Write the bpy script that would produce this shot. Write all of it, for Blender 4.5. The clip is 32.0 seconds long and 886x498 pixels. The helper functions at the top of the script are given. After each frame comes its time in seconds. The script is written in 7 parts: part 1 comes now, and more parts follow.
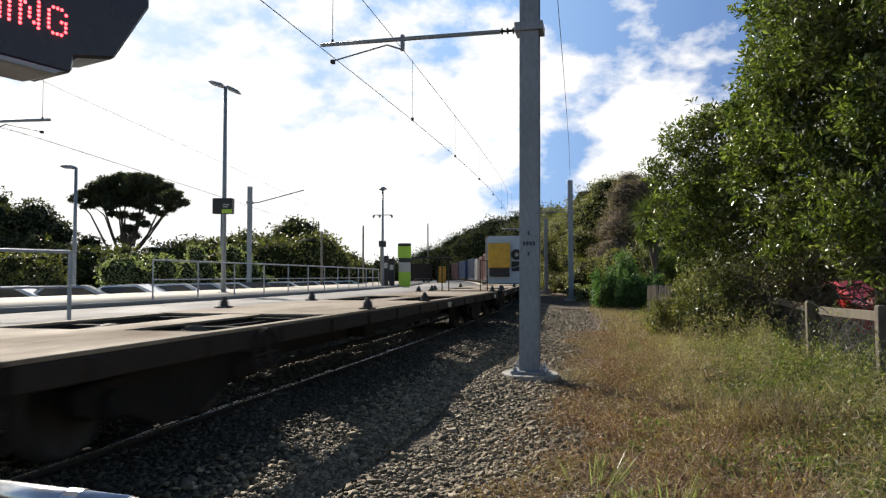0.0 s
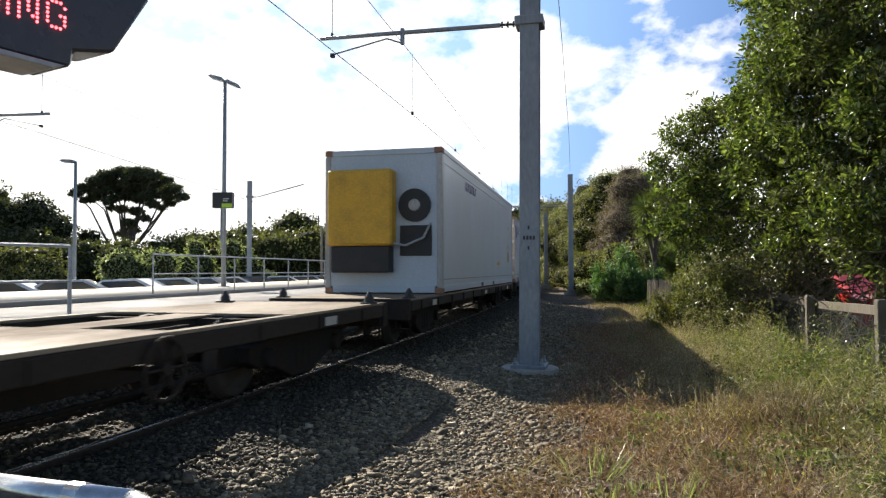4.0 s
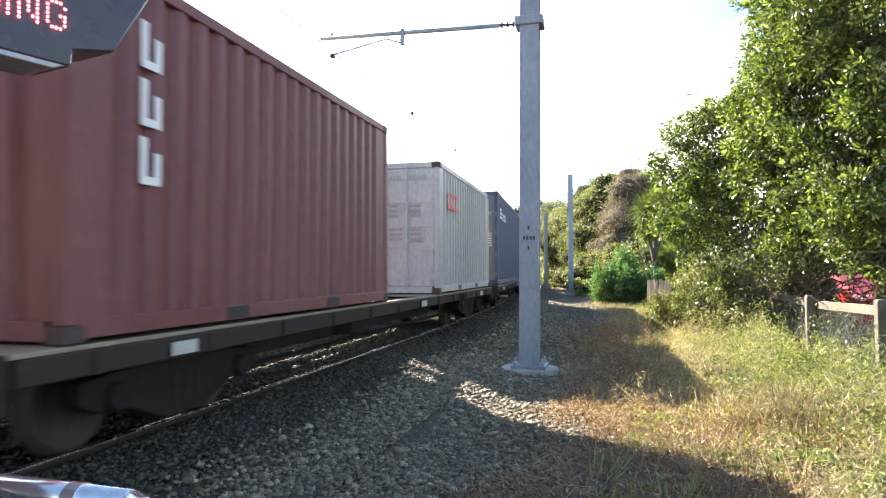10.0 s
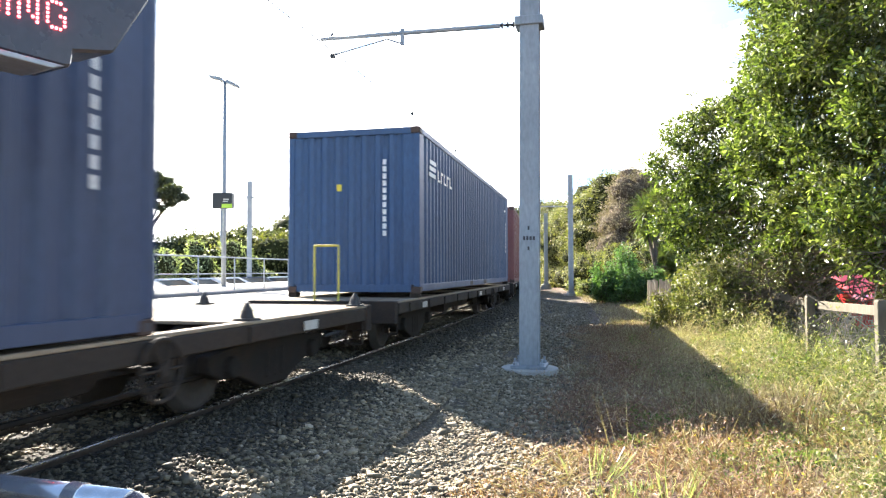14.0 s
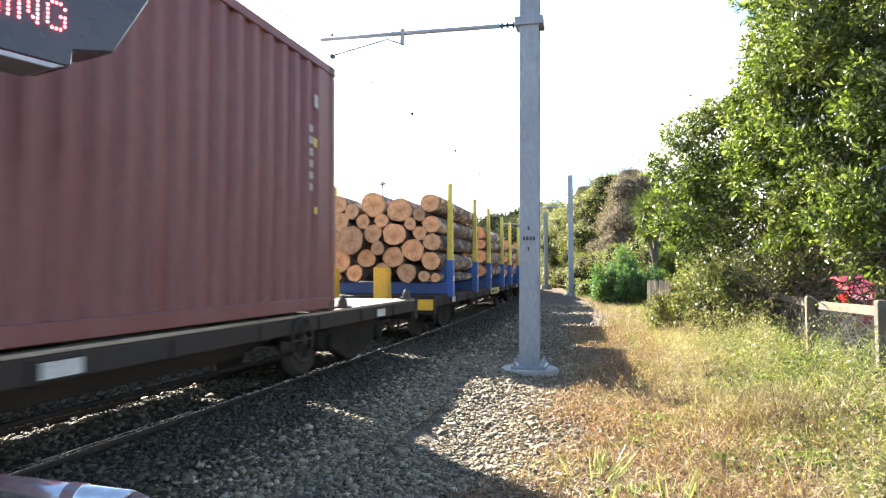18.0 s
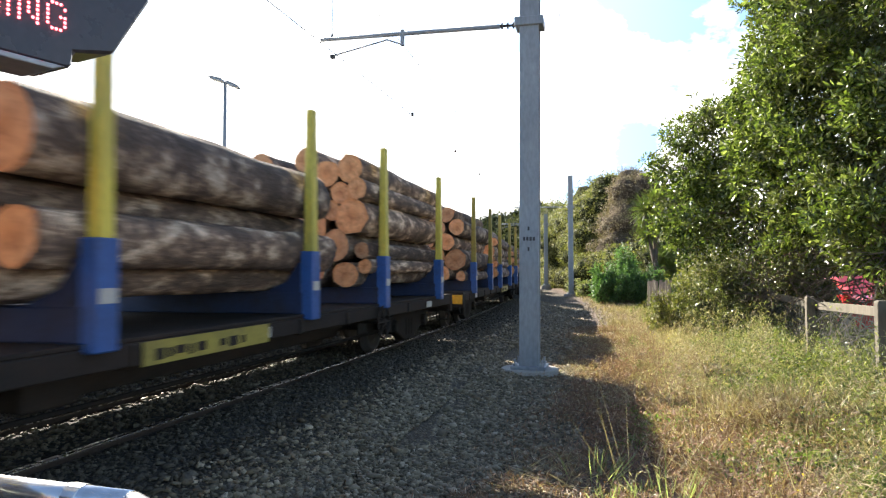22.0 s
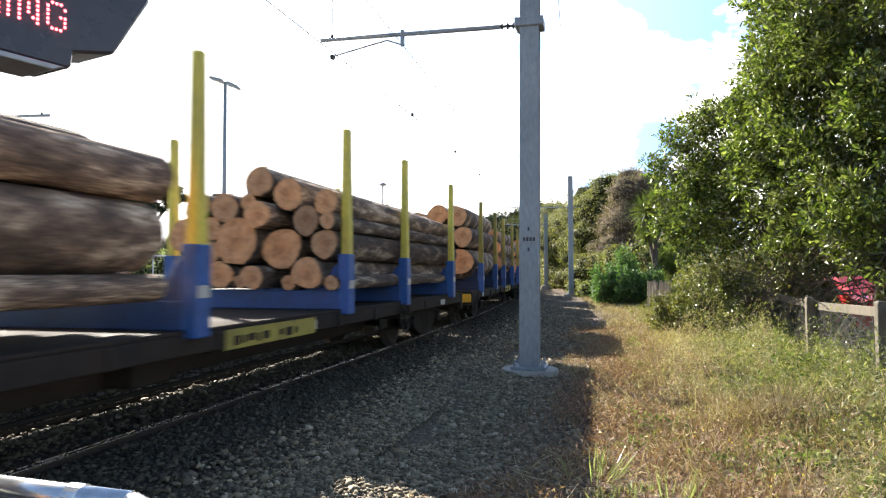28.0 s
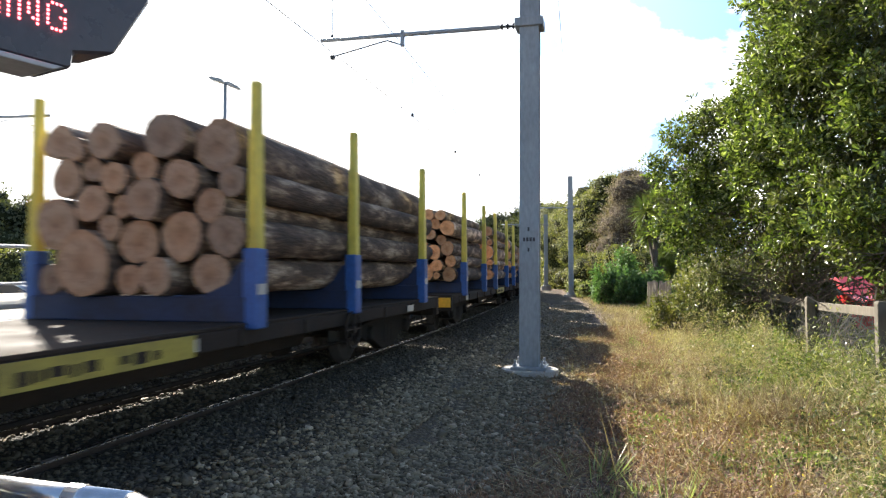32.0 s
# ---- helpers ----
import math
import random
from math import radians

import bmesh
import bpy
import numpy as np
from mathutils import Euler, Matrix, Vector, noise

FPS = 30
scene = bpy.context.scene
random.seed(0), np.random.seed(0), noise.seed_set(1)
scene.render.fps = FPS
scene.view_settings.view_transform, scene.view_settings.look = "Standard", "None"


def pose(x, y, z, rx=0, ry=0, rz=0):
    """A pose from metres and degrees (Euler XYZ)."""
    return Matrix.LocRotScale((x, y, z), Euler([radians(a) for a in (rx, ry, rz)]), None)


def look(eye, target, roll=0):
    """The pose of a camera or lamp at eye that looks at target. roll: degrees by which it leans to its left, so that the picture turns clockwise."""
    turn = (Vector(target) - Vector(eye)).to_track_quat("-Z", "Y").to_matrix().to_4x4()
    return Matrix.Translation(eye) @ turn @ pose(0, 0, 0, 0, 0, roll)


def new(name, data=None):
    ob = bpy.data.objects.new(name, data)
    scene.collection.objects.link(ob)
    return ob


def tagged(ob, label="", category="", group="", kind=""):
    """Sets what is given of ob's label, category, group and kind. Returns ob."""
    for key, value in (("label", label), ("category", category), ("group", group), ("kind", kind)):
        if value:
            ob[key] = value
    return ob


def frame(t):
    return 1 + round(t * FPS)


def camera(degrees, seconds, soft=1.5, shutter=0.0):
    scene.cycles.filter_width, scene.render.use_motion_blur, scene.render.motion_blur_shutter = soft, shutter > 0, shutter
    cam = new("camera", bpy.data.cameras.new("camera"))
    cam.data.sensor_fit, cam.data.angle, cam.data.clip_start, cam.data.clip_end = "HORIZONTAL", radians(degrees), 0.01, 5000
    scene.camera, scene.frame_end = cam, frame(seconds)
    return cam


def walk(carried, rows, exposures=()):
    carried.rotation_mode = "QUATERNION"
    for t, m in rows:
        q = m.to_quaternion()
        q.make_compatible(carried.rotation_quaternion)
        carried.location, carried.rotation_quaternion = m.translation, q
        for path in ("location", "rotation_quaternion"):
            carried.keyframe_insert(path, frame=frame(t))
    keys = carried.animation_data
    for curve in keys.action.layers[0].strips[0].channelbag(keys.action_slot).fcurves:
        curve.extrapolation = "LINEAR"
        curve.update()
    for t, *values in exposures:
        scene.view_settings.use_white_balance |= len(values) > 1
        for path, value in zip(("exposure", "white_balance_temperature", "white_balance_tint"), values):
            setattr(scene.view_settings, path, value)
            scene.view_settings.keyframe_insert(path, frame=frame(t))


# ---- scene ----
FOV, SECONDS = 66.27, 32.0
EYE_Z = 1.322
cam = camera(FOV, SECONDS, soft=1.25, shutter=0.35)
TILT = 91.83      # camera pitch, 90 is level
ROLL = -0.16


def eye(up):
    return pose(0, 0, EYE_Z, TILT + up, 0, 0) @ pose(0, 0, 0, 0, 0, ROLL)


walk(cam, [(0, eye(0.47)), (0.5, eye(0.34)), (1, eye(0.20)), (1.5, eye(0.15)), (2, eye(0.08)), (3, eye(0.01)),
           (4.5, eye(-0.02)), (8, eye(-0.01)), (14, eye(0.02)), (20, eye(0.06)), (26, eye(0.10)), (32, eye(0.13))],
     exposures=[(0, 0.42), (2.6, 0.42), (3.5, 0.5), (4.6, 1.4), (5.5, 2.2), (7, 2.2), (9, 2.4), (13, 2.7), (14.3, 2.5),
                (16.5, 2.7), (18.0, 2.55), (18.8, 2.0), (19.6, 1.7), (21, 1.82), (25, 1.9), (28, 1.72), (32, 1.7)])

# ---- world, sun ----
SUN_TO = Vector((-0.91, 1.41, 1.0)).normalized()
world = bpy.data.worlds.new("sky")
scene.world = world
world.use_nodes = True
wn, wl = world.node_tree.nodes, world.node_tree.links
sky = wn.new("ShaderNodeTexSky")
sky.sky_type, sky.sun_disc = "NISHITA", False
sky.sun_elevation = math.asin(SUN_TO.z)
sky.sun_rotation = math.atan2(SUN_TO.x, SUN_TO.y)
sky.air_density, sky.dust_density, sky.ozone_density = 1.0, 0.6, 2.0
wl.new(sky.outputs[0], wn["Background"].inputs[0])
wn["Background"].inputs[1].default_value = 0.075
sun = new("sun", bpy.data.lights.new("sun", "SUN"))
sun.data.energy, sun.data.angle, sun.data.color = 5.0, radians(0.6), (1.0, 0.92, 0.80)
sun.matrix_world = look(SUN_TO * 300, (0, 0, 0))


# ---- materials ----
def node_mat(name):
    m = bpy.data.materials.new(name)
    m.use_nodes = True
    nt = m.node_tree
    return m, nt, nt.nodes["Principled BSDF"]


def nd(nt, kind, **kw):
    n = nt.nodes.new(kind)
    for k, v in kw.items():
        n.inputs[k].default_value = v
    return n


def coords(nt, scale=(1, 1, 1)):
    tc = nt.nodes.new("ShaderNodeTexCoord")
    mp = nt.nodes.new("ShaderNodeMapping")
    mp.inputs["Scale"].default_value = scale
    nt.links.new(tc.outputs["Object"], mp.inputs["Vector"])
    return mp.outputs[0]


def ramp(nt, fac, stops):
    r = nt.nodes.new("ShaderNodeValToRGB")
    el = r.color_ramp.elements
    while len(el) < len(stops):
        el.new(0.5)
    for e, (p, c) in zip(el, stops):
        e.position, e.color = p, (*c, 1) if len(c) == 3 else c
    nt.links.new(fac, r.inputs[0])
    return r.outputs[0]


def mixc(nt, fac, a, b, mode="MIX"):
    m = nt.nodes.new("ShaderNodeMix")
    m.data_type, m.blend_type = "RGBA", mode
    for sock, v in ((m.inputs[0], fac), (m.inputs[6], a), (m.inputs[7], b)):
        if isinstance(v, (int, float)):
            sock.default_value = v
        elif isinstance(v, tuple):
            sock.default_value = (*v, 1)
        else:
            nt.links.new(v, sock)
    return m.outputs[2]


def surface(name, col, rough=0.6, metal=0.0, dirt=(0.1, 0.08, 0.06), amount=0.45, scale=1.2, grain=30.0, bump=0.2,
            stretch=(1, 1, 1), vary=0.0):
    """Paint, metal, stone or wood: base colour, large stains, fine grain, bump."""
    m, nt, b = node_mat(name)
    v = coords(nt, stretch)
    big = nd(nt, "ShaderNodeTexNoise", Scale=scale, Detail=6.0, Roughness=0.65)
    fine = nd(nt, "ShaderNodeTexNoise", Scale=grain, Detail=3.0)
    nt.links.new(v, big.inputs["Vector"])
    nt.links.new(v, fine.inputs["Vector"])
    mask = ramp(nt, big.outputs[0], [(0.42, (0, 0, 0)), (0.75, (amount,) * 3)])
    c = mixc(nt, mask, tuple(col), tuple(dirt))
    g = ramp(nt, fine.outputs[0], [(0.25, (0.82,) * 3), (0.75, (1.15,) * 3)])
    c = mixc(nt, 1.0, c, g, "MULTIPLY")
    if vary:
        oi = nt.nodes.new("ShaderNodeObjectInfo")
        rv = ramp(nt, oi.outputs["Random"], [(0.0, (1 - vary,) * 3), (1.0, (1 + vary,) * 3)])
        c = mixc(nt, 1.0, c, rv, "MULTIPLY")
    nt.links.new(c, b.inputs["Base Color"])
    rr = ramp(nt, big.outputs[0], [(0.3, (rough * 0.85,) * 3), (0.75, (min(1, rough * 1.25),) * 3)])
    nt.links.new(rr, b.inputs["Roughness"])
    b.inputs["Metallic"].default_value = metal
    if bump:
        bp = nd(nt, "ShaderNodeBump", Strength=bump, Distance=0.01)
        nt.links.new(fine.outputs[0], bp.inputs["Height"])
        nt.links.new(bp.outputs[0], b.inputs["Normal"])
    return m


def foliage(name, dark, light, gloss=0.45, through_light=0.35, tip=None):
    """Leaves: colour varies leaf by leaf, glossy on top, light shines through."""
    m, nt, b = node_mat(name)
    g = nt.nodes.new("ShaderNodeNewGeometry")
    stops = [(0.0, dark), (0.75, light)]
    if tip:
        stops.append((1.0, tip))
    c = ramp(nt, g.outputs["Random Per Island"], stops)
    nt.links.new(c, b.inputs["Base Color"])
    b.inputs["Roughness"].default_value = gloss
    tr = nt.nodes.new("ShaderNodeBsdfTranslucent")
    tc = mixc(nt, 1.0, c, (1.6, 1.85, 0.75), "MULTIPLY")
    nt.links.new(tc, tr.inputs[0])
    ms = nt.nodes.new("ShaderNodeMixShader")
    ms.inputs[0].default_value = through_light
    nt.links.new(b.outputs[0], ms.inputs[1])
    nt.links.new(tr.outputs[0], ms.inputs[2])
    nt.links.new(ms.outputs[0], nt.nodes["Material Output"].inputs[0])
    return m


def leaf_shade_core(name, dark, light):
    """Dark core added inside far crowns for shade: mottled and deeply rough."""
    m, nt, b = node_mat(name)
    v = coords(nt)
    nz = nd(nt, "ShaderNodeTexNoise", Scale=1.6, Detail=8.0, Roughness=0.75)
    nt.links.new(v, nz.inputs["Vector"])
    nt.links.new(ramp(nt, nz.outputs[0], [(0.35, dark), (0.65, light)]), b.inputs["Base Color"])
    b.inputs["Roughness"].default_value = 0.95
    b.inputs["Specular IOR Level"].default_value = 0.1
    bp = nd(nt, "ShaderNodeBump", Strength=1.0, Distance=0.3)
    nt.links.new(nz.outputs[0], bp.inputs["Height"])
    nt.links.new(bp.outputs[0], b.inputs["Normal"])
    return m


def glow(name, col, strength):
    m, nt, b = node_mat(name)
    b.inputs["Base Color"].default_value = (*col, 1)
    b.inputs["Emission Color"].default_value = (*col, 1)
    b.inputs["Emission Strength"].default_value = strength
    return m


def plain(name, col, rough=0.5, metal=0.0):
    m, nt, b = node_mat(name)
    b.inputs["Base Color"].default_value = (*col, 1)
    b.inputs["Roughness"].default_value, b.inputs["Metallic"].default_value = rough, metal
    return m


M = dict(
    wagon=surface("wagon_grime", (0.03, 0.025, 0.022), 0.8, 0.0, (0.07, 0.048, 0.035), 0.6, 1.5, 40),
    rustpost=surface("rust_streaked_post", (0.52, 0.50, 0.47), 0.6, 0.0, (0.28, 0.15, 0.11), 0.7, 3.0, 40, 0.15, (1, 1, 0.4)),
    fencewood=surface("grey_fence_timber", (0.125, 0.105, 0.078), 0.9, 0.0, (0.07, 0.07, 0.045), 0.7, 3.0, 30, 0.5, (1, 1, 0.12), vary=0.2),
    deck=surface("worn_deck_steel", (0.32, 0.26, 0.19), 0.8, 0.0, (0.12, 0.075, 0.045), 0.9, 0.9, 25, 0.3, (1, 0.45, 1)),
    sill=surface("sill_grey_brown", (0.040, 0.033, 0.028), 0.75, 0.0, (0.055, 0.04, 0.03), 0.7, 1.4, 25),
    bogie=surface("bogie_cast_iron", (0.02, 0.018, 0.016), 0.9, 0.0, (0.05, 0.034, 0.025), 0.6, 3.0, 40),
    tread=surface("wheel_steel", (0.05, 0.042, 0.036), 0.7, 0.2, (0.06, 0.04, 0.03), 0.6, 6.0, 40),
    railtop=surface("rail_steel", (0.42, 0.40, 0.38), 0.26, 0.9, (0.2, 0.12, 0.08), 0.2, 8.0, 60, 0.05),
    railweb=surface("rail_rust", (0.06, 0.042, 0.032), 0.85, 0.2, (0.05, 0.035, 0.025), 0.5, 6.0, 60),
    sleeper=surface("concrete_sleeper", (0.33, 0.31, 0.28), 0.9, 0.0, (0.14, 0.11, 0.08), 0.7, 2.5, 60, 0.4, vary=0.12),
    white=surface("reefer_white", (0.50, 0.56, 0.63), 0.38, 0.0, (0.40, 0.40, 0.39), 0.3, 0.5, 90, 0.04, (1, 1, 0.35)),
    cream=surface("door_cream", (0.70, 0.68, 0.62), 0.45, 0.0, (0.42, 0.36, 0.30), 0.35, 1.2, 20, 0.08, (1, 1, 0.4)),
    red=surface("container_red", (0.155, 0.042, 0.038), 0.5, 0.0, (0.10, 0.05, 0.048), 0.6, 1.2, 24, 0.1, (1, 1, 0.35)),
    maroon=surface("container_maroon", (0.145, 0.04, 0.04), 0.5, 0.0, (0.24, 0.12, 0.10), 0.5, 1.2, 24, 0.1, (1, 1, 0.35)),
    grey=surface("container_grey", (0.43, 0.425, 0.41), 0.5, 0.0, (0.31, 0.27, 0.235), 0.5, 1.2, 24, 0.1, (1, 1, 0.35)),
    navy=surface("container_navy", (0.028, 0.05, 0.11), 0.5, 0.0, (0.07, 0.08, 0.11), 0.6, 1.0, 24, 0.1, (1, 1, 0.35)),
    blue=surface("container_blue", (0.03, 0.075, 0.17), 0.48, 0.0, (0.06, 0.08, 0.12), 0.6, 1.0, 24, 0.1, (1, 1, 0.35)),
    rust=surface("rusty_steel", (0.07, 0.045, 0.037), 0.8, 0.1, (0.09, 0.05, 0.035), 0.6, 4.0, 40),
    orange=surface("corner_orange", (0.34, 0.17, 0.11), 0.6, 0.0, (0.20, 0.10, 0.07), 0.6, 5.0, 30),
    yellow=surface("machine_yellow", (0.72, 0.40, 0.03), 0.5, 0.0, (0.28, 0.17, 0.05), 0.5, 2.5, 30, 0.1),
    post=surface("stanchion_yellow", (0.68, 0.56, 0.08), 0.55, 0.0, (0.22, 0.18, 0.09), 0.6, 2.5, 30, 0.15, (1, 1, 0.4)),
    bunk=surface("bunk_blue", (0.02, 0.07, 0.24), 0.5, 0.0, (0.035, 0.045, 0.07), 0.7, 2.5, 30, 0.12),
    doorgrey=surface("door_dark_grey", (0.10, 0.10, 0.11), 0.5, 0.0, (0.16, 0.15, 0.14), 0.5, 1.5, 30, 0.1),
    bunkdark=surface("bunk_grimy_blue", (0.012, 0.028, 0.085), 0.7, 0.0, (0.03, 0.028, 0.03), 0.8, 2.0, 30, 0.12),
    socket=surface("socket_blue", (0.025, 0.10, 0.34), 0.5, 0.0, (0.04, 0.06, 0.11), 0.6, 2.5, 30, 0.12),
    # Grime, darkened further for the shade under the log loads.
    grimy=surface("log_wagon_grime_shade", (0.030, 0.025, 0.022), 0.85, 0.0, (0.075, 0.05, 0.038), 0.6, 1.5, 40),
    deadwood=surface("dead_branch", (0.34, 0.30, 0.26), 0.9, 0.0, (0.20, 0.16, 0.13), 0.6, 3.0, 40),
    lime=surface("sill_lime", (0.36, 0.29, 0.05), 0.6, 0.0, (0.11, 0.09, 0.05), 0.75, 2.5, 30),
    dark=surface("dark_machinery", (0.025, 0.025, 0.027), 0.6, 0.1, (0.07, 0.06, 0.05), 0.5, 4.0, 30),
    paintwhite=plain("paint_white", (0.75, 0.75, 0.73), 0.5),
    plate=surface("number_plate", (0.48, 0.47, 0.44), 0.5, 0.0, (0.3, 0.25, 0.2), 0.4, 8.0, 40),
    net=plain("netting_wire", (0.16, 0.15, 0.14), 0.6, 0.4),
    placard=surface("faded_placard", (0.36, 0.33, 0.31), 0.6, 0.0, (0.5, 0.48, 0.45), 0.8, 9.0, 40),
    inkblue=plain("ink_blue", (0.05, 0.07, 0.22), 0.5),
    inkpurple=plain("ink_purple", (0.13, 0.10, 0.30), 0.5),
    inkred=plain("ink_red", (0.65, 0.04, 0.04), 0.5),
    inkgrey=plain("ink_grey", (0.30, 0.29, 0.27), 0.6),
    inkdark=plain("ink_dark", (0.04, 0.04, 0.05), 0.5),
    inksky=plain("ink_sky_blue", (0.10, 0.28, 0.62), 0.5),
    inkyellow=plain("ink_yellow", (0.75, 0.58, 0.05), 0.5),
    inkorange=plain("ink_orange", (0.72, 0.34, 0.03), 0.5),
    inkfaint=plain("ink_faded_blue", (0.16, 0.20, 0.34), 0.5),
    inkgreen=plain("ink_green", (0.05, 0.6, 0.15), 0.5),
    galv=surface("galvanised_steel", (0.38, 0.40, 0.42), 0.5, 0.35, (0.25, 0.25, 0.25), 0.5, 3.0, 30, 0.08),
    mast=surface("mast_grey_paint", (0.29, 0.315, 0.34), 0.5, 0.1, (0.15, 0.16, 0.18), 0.6, 1.5, 20, 0.1, (1, 1, 0.4)),
    concrete=surface("concrete", (0.42, 0.40, 0.36), 0.9, 0.0, (0.24, 0.21, 0.18), 0.6, 1.6, 50, 0.35),
    lightconcrete=surface("pale_concrete", (0.46, 0.42, 0.35), 0.9, 0.0, (0.42, 0.38, 0.32), 0.5, 0.8, 40, 0.25),
    asphalt=surface("platform_asphalt", (0.23, 0.22, 0.21), 0.92, 0.0, (0.14, 0.13, 0.12), 0.6, 0.7, 70, 0.4),
    timber=surface("weathered_timber", (0.30, 0.25, 0.19), 0.85, 0.0, (0.16, 0.14, 0.10), 0.6, 2.0, 30, 0.4, (1, 1, 0.12), vary=0.15),
    barktrunk=surface("tree_bark", (0.12, 0.09, 0.065), 0.95, 0.0, (0.06, 0.05, 0.04), 0.6, 3.0, 20, 0.7, (1, 1, 0.3)),
    wire=plain("copper_wire", (0.05, 0.05, 0.05), 0.5, 0.3),
    steelbright=surface("polished_steel", (0.70, 0.71, 0.72), 0.22, 0.85, (0.4, 0.4, 0.4), 0.2, 3.0, 40, 0.02),
    signcase=surface("sign_case_black", (0.045, 0.042, 0.05), 0.28, 0.0, (0.09, 0.08, 0.08), 0.4, 3.0, 30, 0.03),
    led=glow("led_red", (1.0, 0.05, 0.06), 7.0),
    limegreen=plain("totem_lime", (0.42, 0.65, 0.05), 0.45),
    blacksign=plain("sign_black", (0.02, 0.02, 0.022), 0.4),
    carglass=plain("car_glass", (0.03, 0.04, 0.05), 0.08),
    tyre=plain("tyre_rubber", (0.025, 0.025, 0.025), 0.8),
)

for k, gloss in dict(grimy=0.12, wagon=0.12, sill=0.12, bogie=0.12, deck=0.25).items():
    M[k].node_tree.nodes["Principled BSDF"].inputs["Specular IOR Level"].default_value = gloss


def bark_material():
    m, nt, b = node_mat("log_bark")
    v = coords(nt, (0.17, 1.7, 0.17))
    big = nd(nt, "ShaderNodeTexNoise", Scale=5.0, Detail=8.0, Roughness=0.7)
    fine = nd(nt, "ShaderNodeTexNoise", Scale=45.0, Detail=5.0)
    oi = nt.nodes.new("ShaderNodeObjectInfo")
    add = nt.nodes.new("ShaderNodeVectorMath")
    add.operation = "ADD"
    sc = nt.nodes.new("ShaderNodeVectorMath")
    sc.operation = "SCALE"
    sc.inputs[0].default_value = (13, 7, 5)
    nt.links.new(oi.outputs["Random"], sc.inputs["Scale"])
    nt.links.new(v, add.inputs[0])
    nt.links.new(sc.outputs[0], add.inputs[1])
    for n in (big, fine):
        nt.links.new(add.outputs[0], n.inputs["Vector"])
    c = ramp(nt, big.outputs[0], [(0.3, (0.045, 0.032, 0.025)), (0.45, (0.10, 0.072, 0.055)), (0.52, (0.19, 0.132, 0.098)), (0.56, (0.35, 0.265, 0.19)), (0.62, (0.58, 0.475, 0.37))])
    rv = ramp(nt, oi.outputs["Random"], [(0.0, (0.65, 0.62, 0.6)), (0.6, (1.0, 1.0, 1.0)), (1.0, (1.7, 1.6, 1.5))])
    c = mixc(nt, 1.0, c, rv, "MULTIPLY")
    g = ramp(nt, fine.outputs[0], [(0.3, (0.6,) * 3), (0.7, (1.25,) * 3)])
    nt.links.new(mixc(nt, 1.0, c, g, "MULTIPLY"), b.inputs["Base Color"])
    b.inputs["Roughness"].default_value = 0.92
    bp = nd(nt, "ShaderNodeBump", Strength=0.7, Distance=0.03)
    nt.links.new(fine.outputs[0], bp.inputs["Height"])
    nt.links.new(bp.outputs[0], b.inputs["Normal"])
    return m


def endgrain_material(name, lo, hi):
    m, nt, b = node_mat(name)
    tc = nt.nodes.new("ShaderNodeTexCoord")
    mp = nt.nodes.new("ShaderNodeMapping")
    mp.inputs["Scale"].default_value = (1, 0.0, 1)
    nt.links.new(tc.outputs["Object"], mp.inputs["Vector"])
    ln = nt.nodes.new("ShaderNodeVectorMath")
    ln.operation = "LENGTH"
    nt.links.new(mp.outputs[0], ln.inputs[0])
    nz = nd(nt, "ShaderNodeTexNoise", Scale=4.0, Detail=4.0)
    nt.links.new(tc.outputs["Object"], nz.inputs["Vector"])
    ad = nt.nodes.new("ShaderNodeMath")
    ad.operation = "MULTIPLY_ADD"
    ad.inputs[1].default_value = 0.25
    nt.links.new(nz.outputs[0], ad.inputs[0])
    nt.links.new(ln.outputs["Value"], ad.inputs[2])
    sn = nt.nodes.new("ShaderNodeMath")
    sn.operation = "SINE"
    mu = nt.nodes.new("ShaderNodeMath")
    mu.operation = "MULTIPLY"
    mu.inputs[1].default_value = 80.0
    nt.links.new(ad.outputs[0], mu.inputs[0])
    nt.links.new(mu.outputs[0], sn.inputs[0])
    rings = ramp(nt, sn.outputs[0], [(0.0, tuple(0.3 * a + 0.7 * b for a, b in zip(hi, lo))), (1.0, tuple(0.7 * a + 0.3 * b for a, b in zip(hi, lo)))])
    heart = ramp(nt, ln.outputs["Value"], [(0.1, (0.80, 0.68, 0.58)), (0.7, (1.0, 1.0, 1.0)), (1.0, (0.9, 0.8, 0.7))])
    oi = nt.nodes.new("ShaderNodeObjectInfo")
    rv = ramp(nt, oi.outputs["Random"], [(0.0, (0.62, 0.66, 0.72)), (0.25, (0.95, 0.95, 0.95)), (1.0, (1.18, 1.08, 0.98))])
    bl = nd(nt, "ShaderNodeTexNoise", Scale=2.2, Detail=7.0, Roughness=0.7)
    nt.links.new(tc.outputs["Object"], bl.inputs["Vector"])
    blot = ramp(nt, bl.outputs[0], [(0.35, (0.62, 0.58, 0.55)), (0.55, (1.0, 1.0, 1.0)), (0.75, (1.12, 1.08, 1.02))])
    rings = mixc(nt, 1.0, rings, blot, "MULTIPLY")
    c = mixc(nt, 1.0, mixc(nt, 1.0, rings, heart, "MULTIPLY"), rv, "MULTIPLY")
    nt.links.new(c, b.inputs["Base Color"])
    b.inputs["Roughness"].default_value = 0.85
    return m


